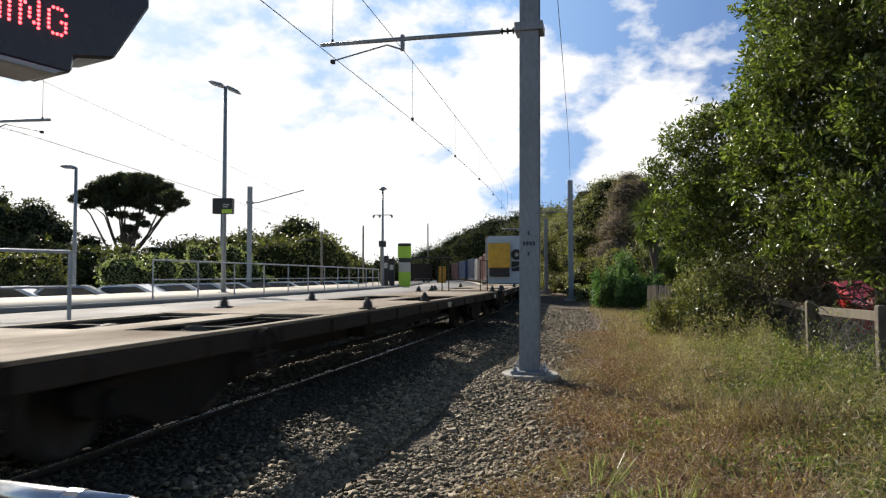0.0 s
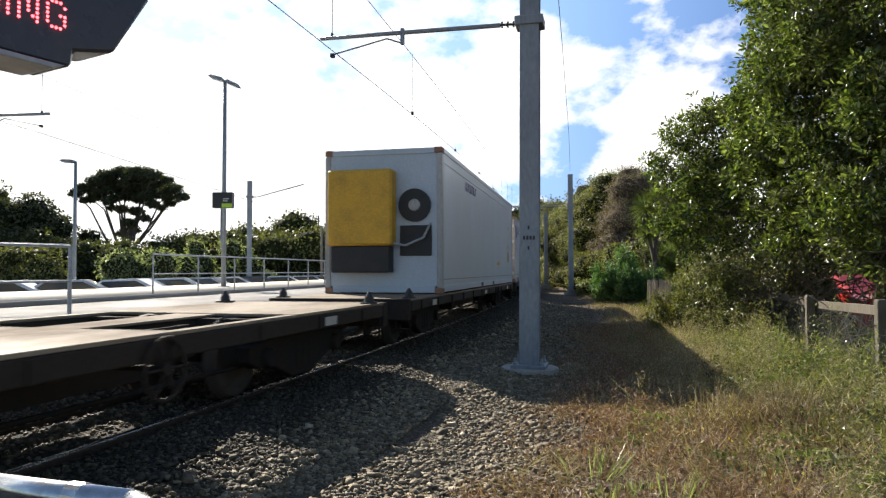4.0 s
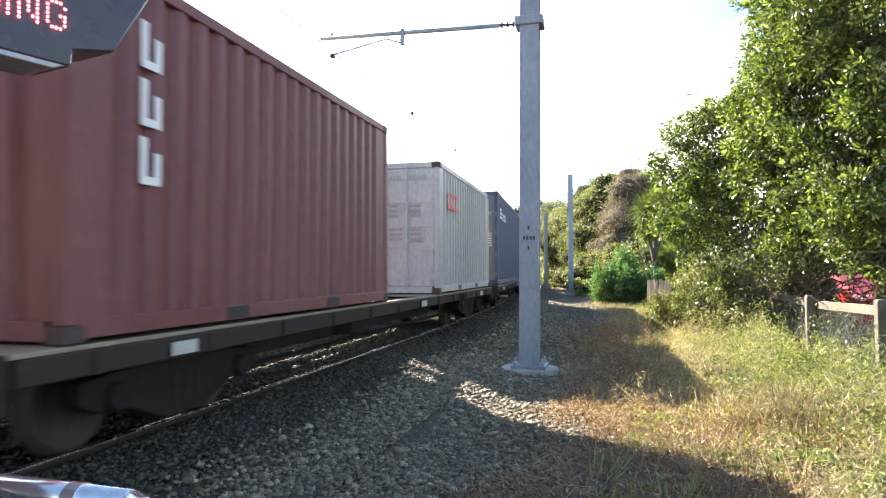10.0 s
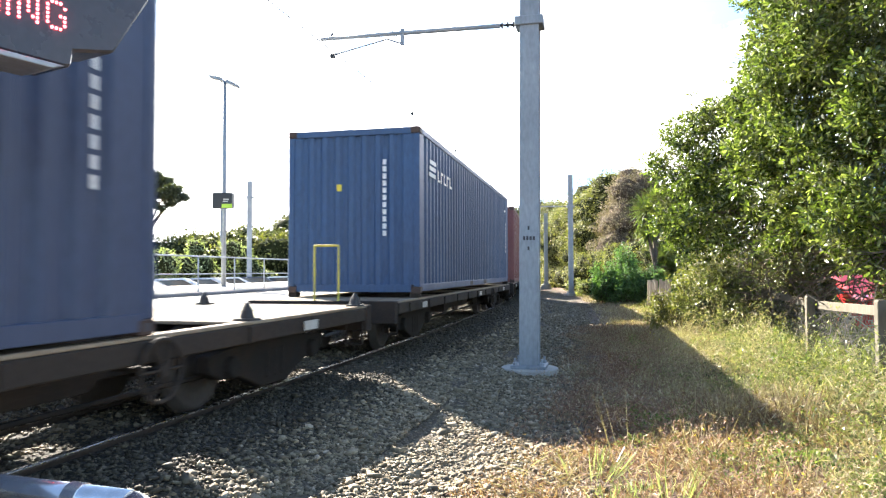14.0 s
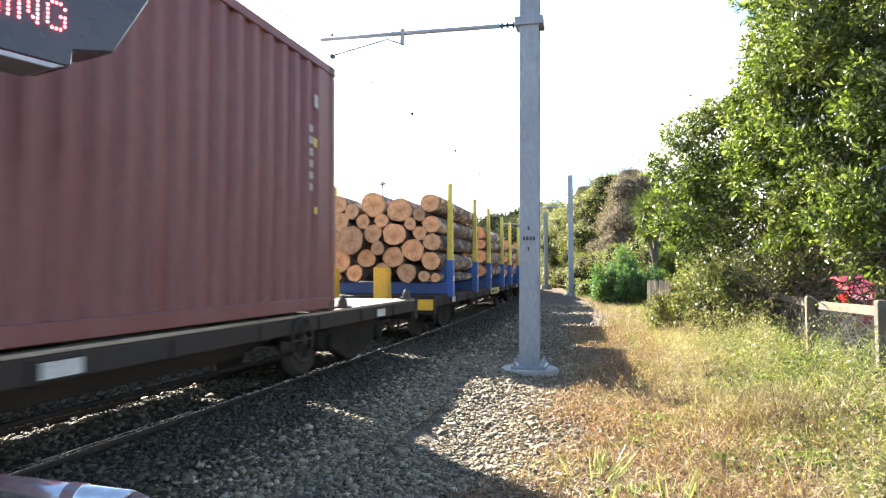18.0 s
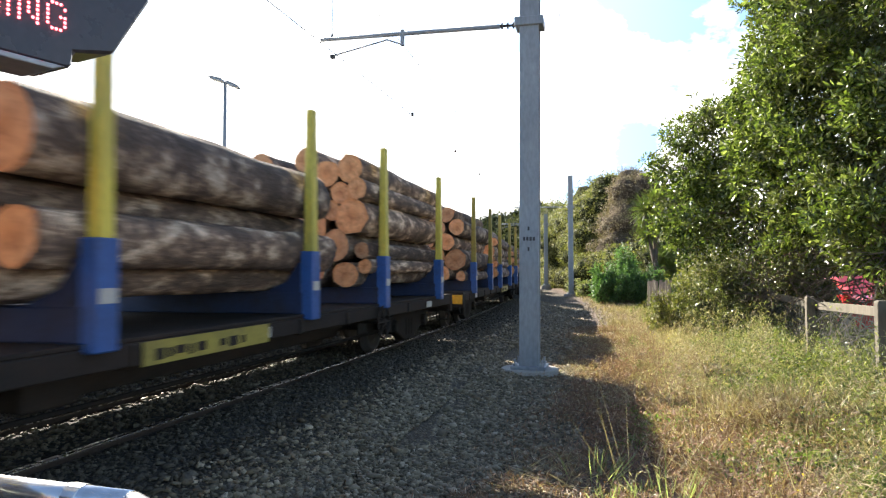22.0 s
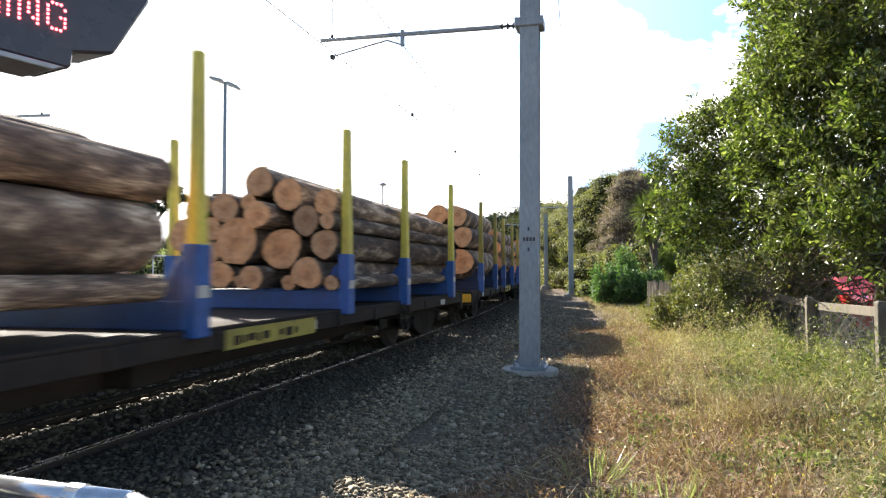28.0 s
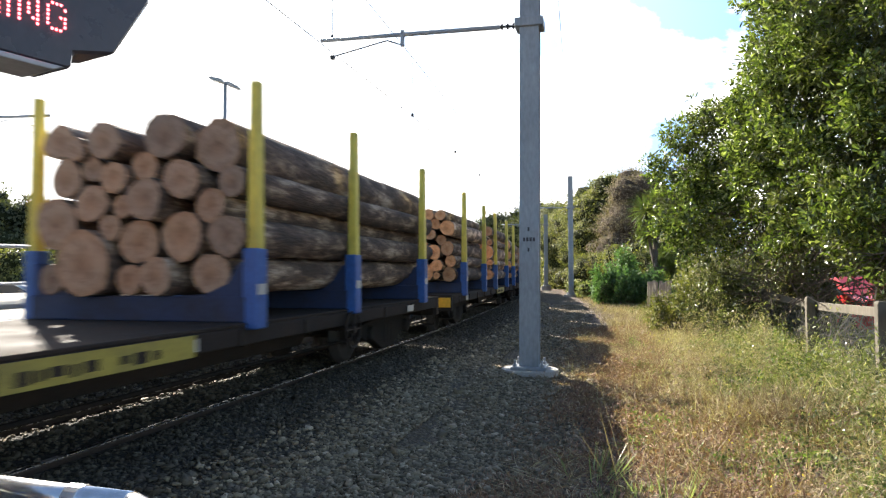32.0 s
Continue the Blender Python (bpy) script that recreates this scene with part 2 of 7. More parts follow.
M["bark"] = bark_material()
M["endgrain"] = endgrain_material("log_end_grain", (0.56, 0.32, 0.165), (0.66, 0.41, 0.235))
M["greyend"] = endgrain_material("log_end_greyish", (0.33, 0.235, 0.165), (0.43, 0.32, 0.24))
LEAF = dict(
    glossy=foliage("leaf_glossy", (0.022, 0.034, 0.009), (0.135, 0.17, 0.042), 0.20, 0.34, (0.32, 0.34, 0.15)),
    # Darker leaves painted for shaded foliage: inside the big tree and under it.
    shade=foliage("leaf_in_shade", (0.028, 0.034, 0.012), (0.10, 0.105, 0.036), 0.33, 0.3, (0.20, 0.21, 0.09)),
    bush=foliage("leaf_bush", (0.04, 0.045, 0.016), (0.125, 0.125, 0.042), 0.5, 0.26),
    bright=foliage("leaf_bright_shrub", (0.05, 0.10, 0.032), (0.13, 0.22, 0.075), 0.5, 0.3),
    olive=foliage("leaf_olive", (0.07, 0.075, 0.022), (0.20, 0.19, 0.06), 0.55, 0.3),
    brown=foliage("twig_brown", (0.13, 0.10, 0.075), (0.27, 0.21, 0.155), 0.8, 0.15),
    pine=foliage("needle_dark", (0.035, 0.040, 0.022), (0.09, 0.095, 0.045), 0.6, 0.2),
    palm=foliage("palm_leaf", (0.055, 0.075, 0.022), (0.13, 0.16, 0.05), 0.4, 0.3),
    pale=foliage("leaf_pale", (0.10, 0.12, 0.06), (0.30, 0.32, 0.18), 0.35, 0.4),
    drygrass=foliage("grass_dry", (0.17, 0.115, 0.075), (0.36, 0.275, 0.185), 0.7, 0.2, (0.52, 0.43, 0.31)),
    grass=foliage("grass_green", (0.07, 0.085, 0.028), (0.20, 0.21, 0.075), 0.55, 0.35, (0.38, 0.34, 0.18)),
    weed=foliage("weed_leaf", (0.05, 0.08, 0.022), (0.16, 0.20, 0.06), 0.5, 0.4, (0.28, 0.30, 0.12)),
    straw=foliage("withered_leaf", (0.20, 0.15, 0.09), (0.42, 0.34, 0.21), 0.7, 0.3, (0.58, 0.50, 0.36)),
    litter=foliage("reddish_litter", (0.14, 0.07, 0.05), (0.32, 0.18, 0.13), 0.75, 0.2, (0.54, 0.41, 0.31)),
    stem=foliage("brown_stem", (0.10, 0.055, 0.035), (0.24, 0.14, 0.085), 0.75, 0.15, (0.42, 0.30, 0.19)),
    flower=foliage("flower_yellow", (0.6, 0.45, 0.02), (0.75, 0.6, 0.05), 0.6, 0.3),
)

MASS = {"brown": leaf_shade_core("twig_shade_core", (0.08, 0.06, 0.044), (0.18, 0.14, 0.10)), "pine": leaf_shade_core("needle_shade_core", (0.012, 0.016, 0.008), (0.03, 0.036, 0.016))}
MASS_GREEN = leaf_shade_core("leaf_shade_core", (0.02, 0.024, 0.008), (0.065, 0.068, 0.024))


# ---- mesh tools ----
class Shape:
    """A mesh in the making: boxes, bars, rods, prisms."""

    def __init__(self):
        self.v, self.f = [], []

    def add(self, vs, fs):
        n = len(self.v)
        self.v += [tuple(p) for p in vs]
        self.f += [tuple(i + n for i in f) for f in fs]
        return self

    def box(self, x0, x1, y0, y1, z0, z1):
        return self.add([(x, y, z) for z in (z0, z1) for y in (y0, y1) for x in (x0, x1)],
                        [(0, 2, 3, 1), (4, 5, 7, 6), (0, 1, 5, 4), (2, 6, 7, 3), (0, 4, 6, 2), (1, 3, 7, 5)])

    def rod(self, a, b, r0, r1=None, seg=10, caps=True):
        a, b = Vector(a), Vector(b)
        r1 = r0 if r1 is None else r1
        d = (b - a).normalized()
        u = d.orthogonal().normalized()
        w = d.cross(u)
        vs = [c + (u * math.cos(k * math.tau / seg) + w * math.sin(k * math.tau / seg)) * r for c, r in ((a, r0), (b, r1)) for k in range(seg)]
        fs = [(k, (k + 1) % seg, seg + (k + 1) % seg, seg + k) for k in range(seg)]
        if caps:
            fs += [tuple(range(seg))[::-1], tuple(range(seg, 2 * seg))]
        return self.add(vs, fs)

    def path(self, pts, r, seg=8):
        for a, b in zip(pts, pts[1:]):
            self.rod(a, b, r, r, seg)
        return self

    def limb(self, pts, radii, seg=8):
        """A tapered, bent tube through the points."""
        pts = [Vector(p) for p in pts]
        vs, fs = [], []
        for i, p in enumerate(pts):
            d = (pts[min(i + 1, len(pts) - 1)] - pts[max(i - 1, 0)]).normalized()
            u = d.cross(Vector((0.3, 1, 0.2))).normalized()
            w = d.cross(u)
            vs += [p + (u * math.cos(k * math.tau / seg) + w * math.sin(k * math.tau / seg)) * radii[i] for k in range(seg)]
        for i in range(len(pts) - 1):
            fs += [(i * seg + k, i * seg + (k + 1) % seg, (i + 1) * seg + (k + 1) % seg, (i + 1) * seg + k) for k in range(seg)]
        fs += [tuple(range(seg))[::-1], tuple((len(pts) - 1) * seg + k for k in range(seg))]
        return self.add(vs, fs)

    def prism(self, outline, lo, hi, axis="x"):
        """Extrudes an outline of (a, b) pairs along an axis from lo to hi."""
        put = {"x": lambda a, b, c: (c, a, b), "y": lambda a, b, c: (a, c, b), "z": lambda a, b, c: (a, b, c)}[axis]
        n = len(outline)
        vs = [put(a, b, c) for c in (lo, hi) for a, b in outline]
        return self.add(vs, [tuple(range(n))[::-1], tuple(range(n, 2 * n))] + [(k, (k + 1) % n, n + (k + 1) % n, n + k) for k in range(n)])

    def mesh(self, name, material, bevel=0.0, smooth=False):
        me = bpy.data.meshes.new(name)
        bm = bmesh.new()
        vs = [bm.verts.new(p) for p in self.v]
        for f in self.f:
            try:
                bm.faces.new([vs[i] for i in f])
            except ValueError:
                pass
        bmesh.ops.recalc_face_normals(bm, faces=bm.faces[:])
        if bevel:
            bmesh.ops.bevel(bm, geom=[e for e in bm.edges if e.is_manifold and e.calc_face_angle(0) > 0.6], offset=bevel, segments=1, affect="EDGES", clamp_overlap=True)
        if smooth:
            for f in bm.faces:
                f.smooth = len(f.verts) == 4
        bm.to_mesh(me)
        bm.free()
        me.materials.append(material)
        return me


def part(name, shape, material, parent=None, label="", bevel=0.0, smooth=False):
    me = shape if isinstance(shape, bpy.types.Mesh) else shape.mesh(name, material, bevel, smooth)
    ob = new(name, me)
    if parent is not None:
        ob.parent = parent
    if label:
        ob["label"] = label
    return ob


def thing(name, label, category, group="", m=None, kind=""):
    ob = tagged(new(name), label, category, group, kind)
    if m is not None:
        ob.matrix_basis = m
    return ob


def raw_mesh(name, V, F, materials, mat_index=None, smooth=False):
    """A mesh from arrays: V (n, 3), F (m, k)."""
    V, F = np.asarray(V, np.float32), np.asarray(F, np.int32)
    me = bpy.data.meshes.new(name)
    me.vertices.add(len(V))
    me.vertices.foreach_set("co", V.ravel())
    me.loops.add(F.size)
    me.loops.foreach_set("vertex_index", F.ravel())
    me.polygons.add(len(F))
    me.polygons.foreach_set("loop_start", np.arange(0, F.size, F.shape[1], dtype=np.int32))
    for m in materials:
        me.materials.append(m)
    if mat_index is not None:
        me.polygons.foreach_set("material_index", np.asarray(mat_index, np.int32))
    if smooth:
        me.polygons.foreach_set("use_smooth", np.ones(len(F), bool))
    me.update(calc_edges=True)
    return me


RNG = np.random.default_rng(7)


def unit(a):
    return a / np.maximum(np.linalg.norm(a, axis=-1, keepdims=True), 1e-9)


def leaf_arrays(P, D, N, length, width):
    """Leaves as folded diamonds at P along D, facing N."""
    P, D = np.asarray(P), unit(np.asarray(D))
    S = unit(np.cross(D, N))
    N = np.cross(S, D)
    n = len(P)
    L = (length * RNG.uniform(0.65, 1.25, n))[:, None]
    W = (width * RNG.uniform(0.7, 1.2, n))[:, None]
    mid = P + D * L * 0.5
    V = np.stack([P, mid + S * W * 0.5 + N * W * 0.15, P + D * L - N * L * 0.12, mid - S * W * 0.5 + N * W * 0.15], 1)
    return V.reshape(-1, 3), np.arange(4 * n).reshape(n, 4)


def broad_leaf_arrays(P, D, N, length, width):
    """Leaves broadest towards the tip, in two halves folded along the midrib."""
    P, D = np.asarray(P), unit(np.asarray(D))
    S = unit(np.cross(D, N))
    N = np.cross(S, D)
    n = len(P)
    L = (length * RNG.uniform(0.65, 1.25, n))[:, None]
    W = (width * RNG.uniform(0.75, 1.2, n))[:, None]
    lo, hi = P + D * L * 0.35, P + D * L * 0.74 - N * L * 0.03
    V = np.stack([P, lo + S * W * 0.34 + N * W * 0.10, hi + S * W * 0.5 + N * W * 0.14, P + D * L - N * L * 0.10,
                  hi - S * W * 0.5 + N * W * 0.14, lo - S * W * 0.34 + N * W * 0.10], 1)
    k = (np.arange(n) * 6)[:, None]
    F = np.concatenate([k + np.array([0, 1, 2, 3]), k + np.array([0, 3, 4, 5])], 1).reshape(-1, 4)
    return V.reshape(-1, 3), F


def mass_arrays(blobs, k=0.8, seg=12, rows=8):
    """Lumpy closed shells inside a set of ellipsoids."""
    B = np.array(blobs, float)
    a, e = np.meshgrid(np.arange(seg) * math.tau / seg, np.linspace(-1.5, 1.5, rows))
    d = np.stack([np.cos(a) * np.cos(e), np.sin(a) * np.cos(e), np.sin(e)], -1).reshape(-1, 3)
    j = np.arange(len(B))[:, None]
    lump = 1 + 0.16 * np.sin(d[None, :, 0] * 7 + j) * np.sin(d[None, :, 1] * 6 + 2 * j) + 0.12 * np.sin(d[None, :, 2] * 9 + 3 * j)
    V = B[:, None, :3] + d[None] * B[:, None, 3:6] * (k * lump)[..., None]
    i, c = np.meshgrid(np.arange(rows - 1), np.arange(seg), indexing="ij")
    F = np.stack([i * seg + c, i * seg + (c + 1) % seg, (i + 1) * seg + (c + 1) % seg, (i + 1) * seg + c], -1).reshape(-1, 4)
    F = (F[None] + (np.arange(len(B)) * len(d))[:, None, None]).reshape(-1, 4)
    return V.reshape(-1, 3), F


def sprays(blobs, n, r0, r1, keep=0.72):
    """Small clumps set on the outside of a crown, none of them deep inside it."""
    B = np.array(blobs, float)
    P, d = crown_points(blobs, n, 0.86)
    q = ((P[:, None] - B[None, :, :3]) / B[None, :, 3:6])
    inner = (np.linalg.norm(q, axis=2) < keep).any(1)
    r = RNG.uniform(r0, r1, n)
    return np.concatenate([P, np.stack([r, r, r * 0.8], 1)], 1)[~inner]


def crown_points(blobs, count, shell=0.55):
    """Random points in the outer part of a set of ellipsoids (x, y, z, rx, ry, rz), thinned so that clumps show."""
    B = np.array(blobs, float)
    w = (B[:, 3] * B[:, 4] + B[:, 4] * B[:, 5] + B[:, 3] * B[:, 5])
    k = RNG.choice(len(B), count, p=w / w.sum())
    d = unit(RNG.normal(size=(count, 3)))
    lump = 1 + 0.16 * np.sin(d[:, 0] * 7 + k) * np.sin(d[:, 1] * 6 + 2 * k) + 0.12 * np.sin(d[:, 2] * 9 + 3 * k)
    r = (shell + (1.05 - shell) * RNG.random(count) ** 0.6) * lump
    return B[k, :3] + d * B[k, 3:6] * r[:, None], d


def leaves_on(name, blobs, count, length, width, material, parent=None, shell=0.55, droop=0.2):
    P, d = crown_points(blobs, count, shell)
    D = unit(d * 0.6 + RNG.normal(size=d.shape) * 0.8 - np.array([0, 0, droop]))
    N = unit(d + RNG.normal(size=d.shape) * 0.6 + np.array([0, 0, 0.5]))
    V, F = leaf_arrays(P, D, N, length, width)
    return part(name, raw_mesh(name, V, F, [material]), None, parent)


def tufts_on(name, blobs, tufts, per, length, width, material, parent=None, shell=0.6, spread=0.2):
    """Leaves in tufts at the ends of unseen twigs, so that the crown has clumps and gaps."""
    C, d = crown_points(blobs, tufts, shell)
    k = np.repeat(np.arange(tufts), per)
    e = unit(RNG.normal(size=(len(k), 3)))
    P = C[k] + e * spread * RNG.random((len(k), 1)) * 0.7
    D = unit(e + d[k] * 0.5 + np.array([0, 0, 0.15]))
    N = unit(d[k] * 0.5 + RNG.normal(size=e.shape) * 0.65 + np.array([0, 0, 0.7]))
    V, F = broad_leaf_arrays(P, D, N, length, width)
    return part(name, raw_mesh(name, V, F, [material]), None, parent)


def text_mesh(body, size, material, name="lettering"):
    cu = bpy.data.curves.new(name, "FONT")
    cu.body, cu.size, cu.extrude = body, size, 0.002
    ob = bpy.data.objects.new(name, cu)
    scene.collection.objects.link(ob)
    bpy.context.view_layer.update()
    me = bpy.data.meshes.new_from_object(ob.evaluated_get(bpy.context.evaluated_depsgraph_get()))
    bpy.data.objects.remove(ob)
    me.materials.clear()
    me.materials.append(material)
    return me


# ---- the track's line ----
BEND_S = [-80, 0, 15, 30, 50, 80, 130, 160, 420]
BEND_K = [0.0012, 0.0012, 0.0031, 0.0049, 0.0044, 0.0010, 0.0022, 0.004, 0.004]
LINE_S = np.arange(-80, 421, 0.5)
_k = np.interp(LINE_S, BEND_S, BEND_K)
_h = np.concatenate([[0], np.cumsum((_k[1:] + _k[:-1]) * 0.25)])
_i0 = int(np.searchsorted(LINE_S, 0))
LINE_H = 0.2588 - (_h - _h[_i0])
_m = (LINE_H[1:] + LINE_H[:-1]) / 2
LINE_X = np.concatenate([[0], np.cumsum(np.sin(_m) * 0.5)])
LINE_Y = np.concatenate([[0], np.cumsum(np.cos(_m) * 0.5)])
LINE_X += -4.361 - LINE_X[_i0]
LINE_Y += 1.154 - LINE_Y[_i0]


def on_line(s, l=0.0, z=0.0):
    """A place s metres along the track and l metres to the right of its middle."""
    x, y, h = (np.interp(s, LINE_S, a) for a in (LINE_X, LINE_Y, LINE_H))
    return Vector((float(x + l * np.cos(h)), float(y - l * np.sin(h)), z))


def turn_at(s):
    return -math.degrees(float(np.interp(s, LINE_S, LINE_H)))


def place_on(s, l=0.0, z=0.0, turn=0.0):
    p = on_line(s, l, z)
    return pose(p.x, p.y, p.z, 0, 0, turn_at(s) + turn)


def side_of(X, Y):
    """For arrays of places: along-track metres and sideways metres from the track."""
    s_out, l_out = np.empty(X.shape), np.empty(X.shape)
    fx, fy = X.ravel(), Y.ravel()
    so, lo = s_out.ravel(), l_out.ravel()
    for a in range(0, len(fx), 4000):
        dx, dy = fx[a:a + 4000, None] - LINE_X[None], fy[a:a + 4000, None] - LINE_Y[None]
        j = np.argmin(dx * dx + dy * dy, 1)
        r = np.arange(len(j))
        lo[a:a + 4000] = dx[r, j] * np.cos(LINE_H[j]) - dy[r, j] * np.sin(LINE_H[j])
        so[a:a + 4000] = LINE_S[j]
    return so.reshape(X.shape), lo.reshape(X.shape)


# speed of the train, m/s, and the way it has gone
SPEED_T = [0, 1, 2, 3, 4.5, 6, 7, 8, 9, 10, 11, 12, 13, 14, 15.5, 17, 18, 18.5, 19, 20, 21, 22, 23, 24, 25, 26.5, 27.5, 28, 28.5, 29, 30, 31, 32]
SPEED_V = [8.696, 8.03, 6.435, 6.118, 6.161, 6.77, 7.068, 6.821, 7.108, 6.995, 6.895, 7.292, 7.12, 7.065, 7.4, 8.0, 7.6, 8.2, 8.233, 8.271, 8.411, 8.547,
           8.674, 8.671, 8.828, 8.94, 8.6, 9.2, 9.6, 9.246, 9.518, 9.563, 9.75]
WAY_T = np.arange(0, 32.02, 1 / 30)
_v = np.interp(WAY_T, SPEED_T, SPEED_V)
WAY = np.concatenate([[0], np.cumsum((_v[1:] + _v[:-1]) / 60)])


def gone(t):
    return float(np.interp(t, WAY_T, WAY))


# ---- ground ----
def ground_height(X, Y):
    s, l = side_of(X, Y)
    z = np.interp(l, [-400, -60, -22, -14, -13, -2.6, -1.75, -1.4, 1.5, 2.3, 3.2, 7, 9, 14, 30, 60, 200], [-0.6, -0.5, -0.45, -0.4, -0.4, -0.4, -0.2, -0.062, -0.062, -0.23, -0.32, -0.28, -0.25, -0.2, 1.5, 5.0, 5.0])
    far = np.clip((Y - 12) / 25, 0, 1)
    z = np.where(l > 9, -0.25 + (z + 0.25) * far, z)
    z = z + np.where(np.abs(l) > 2.5, 0.035 * np.sin(X * 1.3 + Y * 0.7) + 0.03 * np.sin(X * 0.6 - Y * 1.1), 0.0) * (np.hypot(X, Y) < 80)
    return z, l


def ground_material():
    m, nt, b = node_mat("ground_ballast_and_soil")
    at = nt.nodes.new("ShaderNodeAttribute")
    at.attribute_name = "sideways"
    v = coords(nt)
    wob = nd(nt, "ShaderNodeTexNoise", Scale=0.9, Detail=5.0)
    nt.links.new(v, wob.inputs["Vector"])
    ma = nt.nodes.new("ShaderNodeMath")
    ma.operation = "MULTIPLY_ADD"
    ma.inputs[1].default_value = 2.2
    nt.links.new(wob.outputs[0], ma.inputs[0])
    nt.links.new(at.outputs["Fac"], ma.inputs[2])
    mr = nt.nodes.new("ShaderNodeMapRange")
    mr.inputs["From Min"].default_value, mr.inputs["From Max"].default_value = 4.6, 6.4
    nt.links.new(ma.outputs[0], mr.inputs["Value"])
    vo = nd(nt, "ShaderNodeTexVoronoi", Scale=34.0)
    nt.links.new(v, vo.inputs["Vector"])
    st = ramp(nt, vo.outputs["Color"], [(0.1, (0.078, 0.061, 0.04)), (0.5, (0.145, 0.115, 0.075)), (0.95, (0.235, 0.19, 0.13))])
    # Colour darkens between stones, painting the shade of the gaps.
    gap_shade = ramp(nt, vo.outputs["Distance"], [(0.0, (1.0, 1.0, 1.0)), (0.7, (0.45, 0.45, 0.45))])
    stones = mixc(nt, 1.0, st, gap_shade, "MULTIPLY")
    # Darker near the track: oil stains plus the shade under wagons, in the colour.
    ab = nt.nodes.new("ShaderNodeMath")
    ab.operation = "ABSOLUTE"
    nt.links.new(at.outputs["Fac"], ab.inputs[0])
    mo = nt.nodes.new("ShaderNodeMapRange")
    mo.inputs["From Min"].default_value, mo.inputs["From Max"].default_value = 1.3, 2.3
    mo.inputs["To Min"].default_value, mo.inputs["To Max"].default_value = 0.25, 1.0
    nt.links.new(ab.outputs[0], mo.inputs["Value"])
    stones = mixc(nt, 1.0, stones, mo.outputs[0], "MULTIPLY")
    sn = nd(nt, "ShaderNodeTexNoise", Scale=3.5, Detail=8.0, Roughness=0.7)
    nt.links.new(v, sn.inputs["Vector"])
    soil = ramp(nt, sn.outputs[0], [(0.3, (0.09, 0.055, 0.04)), (0.5, (0.18, 0.11, 0.078)), (0.62, (0.26, 0.18, 0.125)), (0.75, (0.13, 0.11, 0.06))])
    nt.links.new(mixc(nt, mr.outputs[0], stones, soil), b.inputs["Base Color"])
    b.inputs["Roughness"].default_value = 0.95
    bp = nd(nt, "ShaderNodeBump", Strength=0.9, Distance=0.03)
    bp.invert = True
    nt.links.new(vo.outputs["Distance"], bp.inputs["Height"])
    nt.links.new(bp.outputs[0], b.inputs["Normal"])
    return m


def grid_lines(near0, near1, step, reach):
    a = list(np.arange(near0, near1 + 1e-6, step))
    d, x = step, near1
    out = []
    while x < reach:
        d *= 1.22
        x += d
        out.append(x)
    lo, d, x = [], step, near0
    while x > -reach:
        d *= 1.22
        x -= d
        lo.append(x)
    return np.array(lo[::-1] + a + out)


def build_ground():
    gx, gy = grid_lines(-14, 16, 0.4, 2500), grid_lines(-3, 60, 0.4, 2500)
    X, Y = np.meshgrid(gx, gy)
    Z, l = ground_height(X, Y)
    nx, ny = len(gx), len(gy)
    idx = np.arange(nx * ny).reshape(ny, nx)
    F = np.stack([idx[:-1, :-1], idx[:-1, 1:], idx[1:, 1:], idx[1:, :-1]], -1).reshape(-1, 4)
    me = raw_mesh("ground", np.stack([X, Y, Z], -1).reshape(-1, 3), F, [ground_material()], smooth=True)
    me.attributes.new("sideways", "FLOAT", "POINT").data.foreach_set("value", l.ravel().astype(np.float32))
    return tagged(new("ground", me), "grey ballast and dry weedy soil beside the railway", "ground", kind="structure")


build_ground()


def stone_field(name, s0, s1, l0, l1, per_m2, size, z_of, material, label, dense=None):
    """Loose stones as real geometry: squashed, turned blocks."""
    n = int((s1 - s0) * (l1 - l0) * per_m2)
    s, l = RNG.uniform(s0, s1, n), RNG.uniform(l0, l1, n)
    if dense is not None:
        keep = RNG.random(n) < dense(s, l)
        s, l = s[keep], l[keep]
        n = len(s)
    x, y, h = (np.interp(s, LINE_S, a) for a in (LINE_X, LINE_Y, LINE_H))
    px, py = x + l * np.cos(h), y - l * np.sin(h)
    pz = z_of(px, py)
    base = np.array([(x, y, z) for z in (-1, 1) for y in (-1, 1) for x in (-1, 1)], float)
    faces = np.array([(0, 2, 3, 1), (4, 5, 7, 6), (0, 1, 5, 4), (2, 6, 7, 3), (0, 4, 6, 2), (1, 3, 7, 5)])
    r = size * RNG.gamma(5.0, 0.16, n)
    V = base[None] * RNG.uniform(0.4, 1.0, (n, 1, 3)) * RNG.uniform(0.25, 1.4, (n, 8, 3))
    a = RNG.uniform(0, math.tau, (n, 3))
    ca, sa = np.cos(a), np.sin(a)
    for i, (p, q) in enumerate(((1, 2), (0, 2), (0, 1))):
        vp, vq = V[:, :, p].copy(), V[:, :, q].copy()
        c, sn = ca[:, i, None], sa[:, i, None]
        V[:, :, p], V[:, :, q] = vp * c - vq * sn, vp * sn + vq * c
    V[:, :, 2] *= 0.65
    V = V * (r * 0.5)[:, None, None] + np.stack([px, py, pz + r * 0.12], -1)[:, None]
    F = (faces[None] + (np.arange(n) * 8)[:, None, None]).reshape(-1, 4)
    ob = new(name, raw_mesh(name, V.reshape(-1, 3), F, [material]))
    return tagged(ob, label, "gravel", kind="stuff")


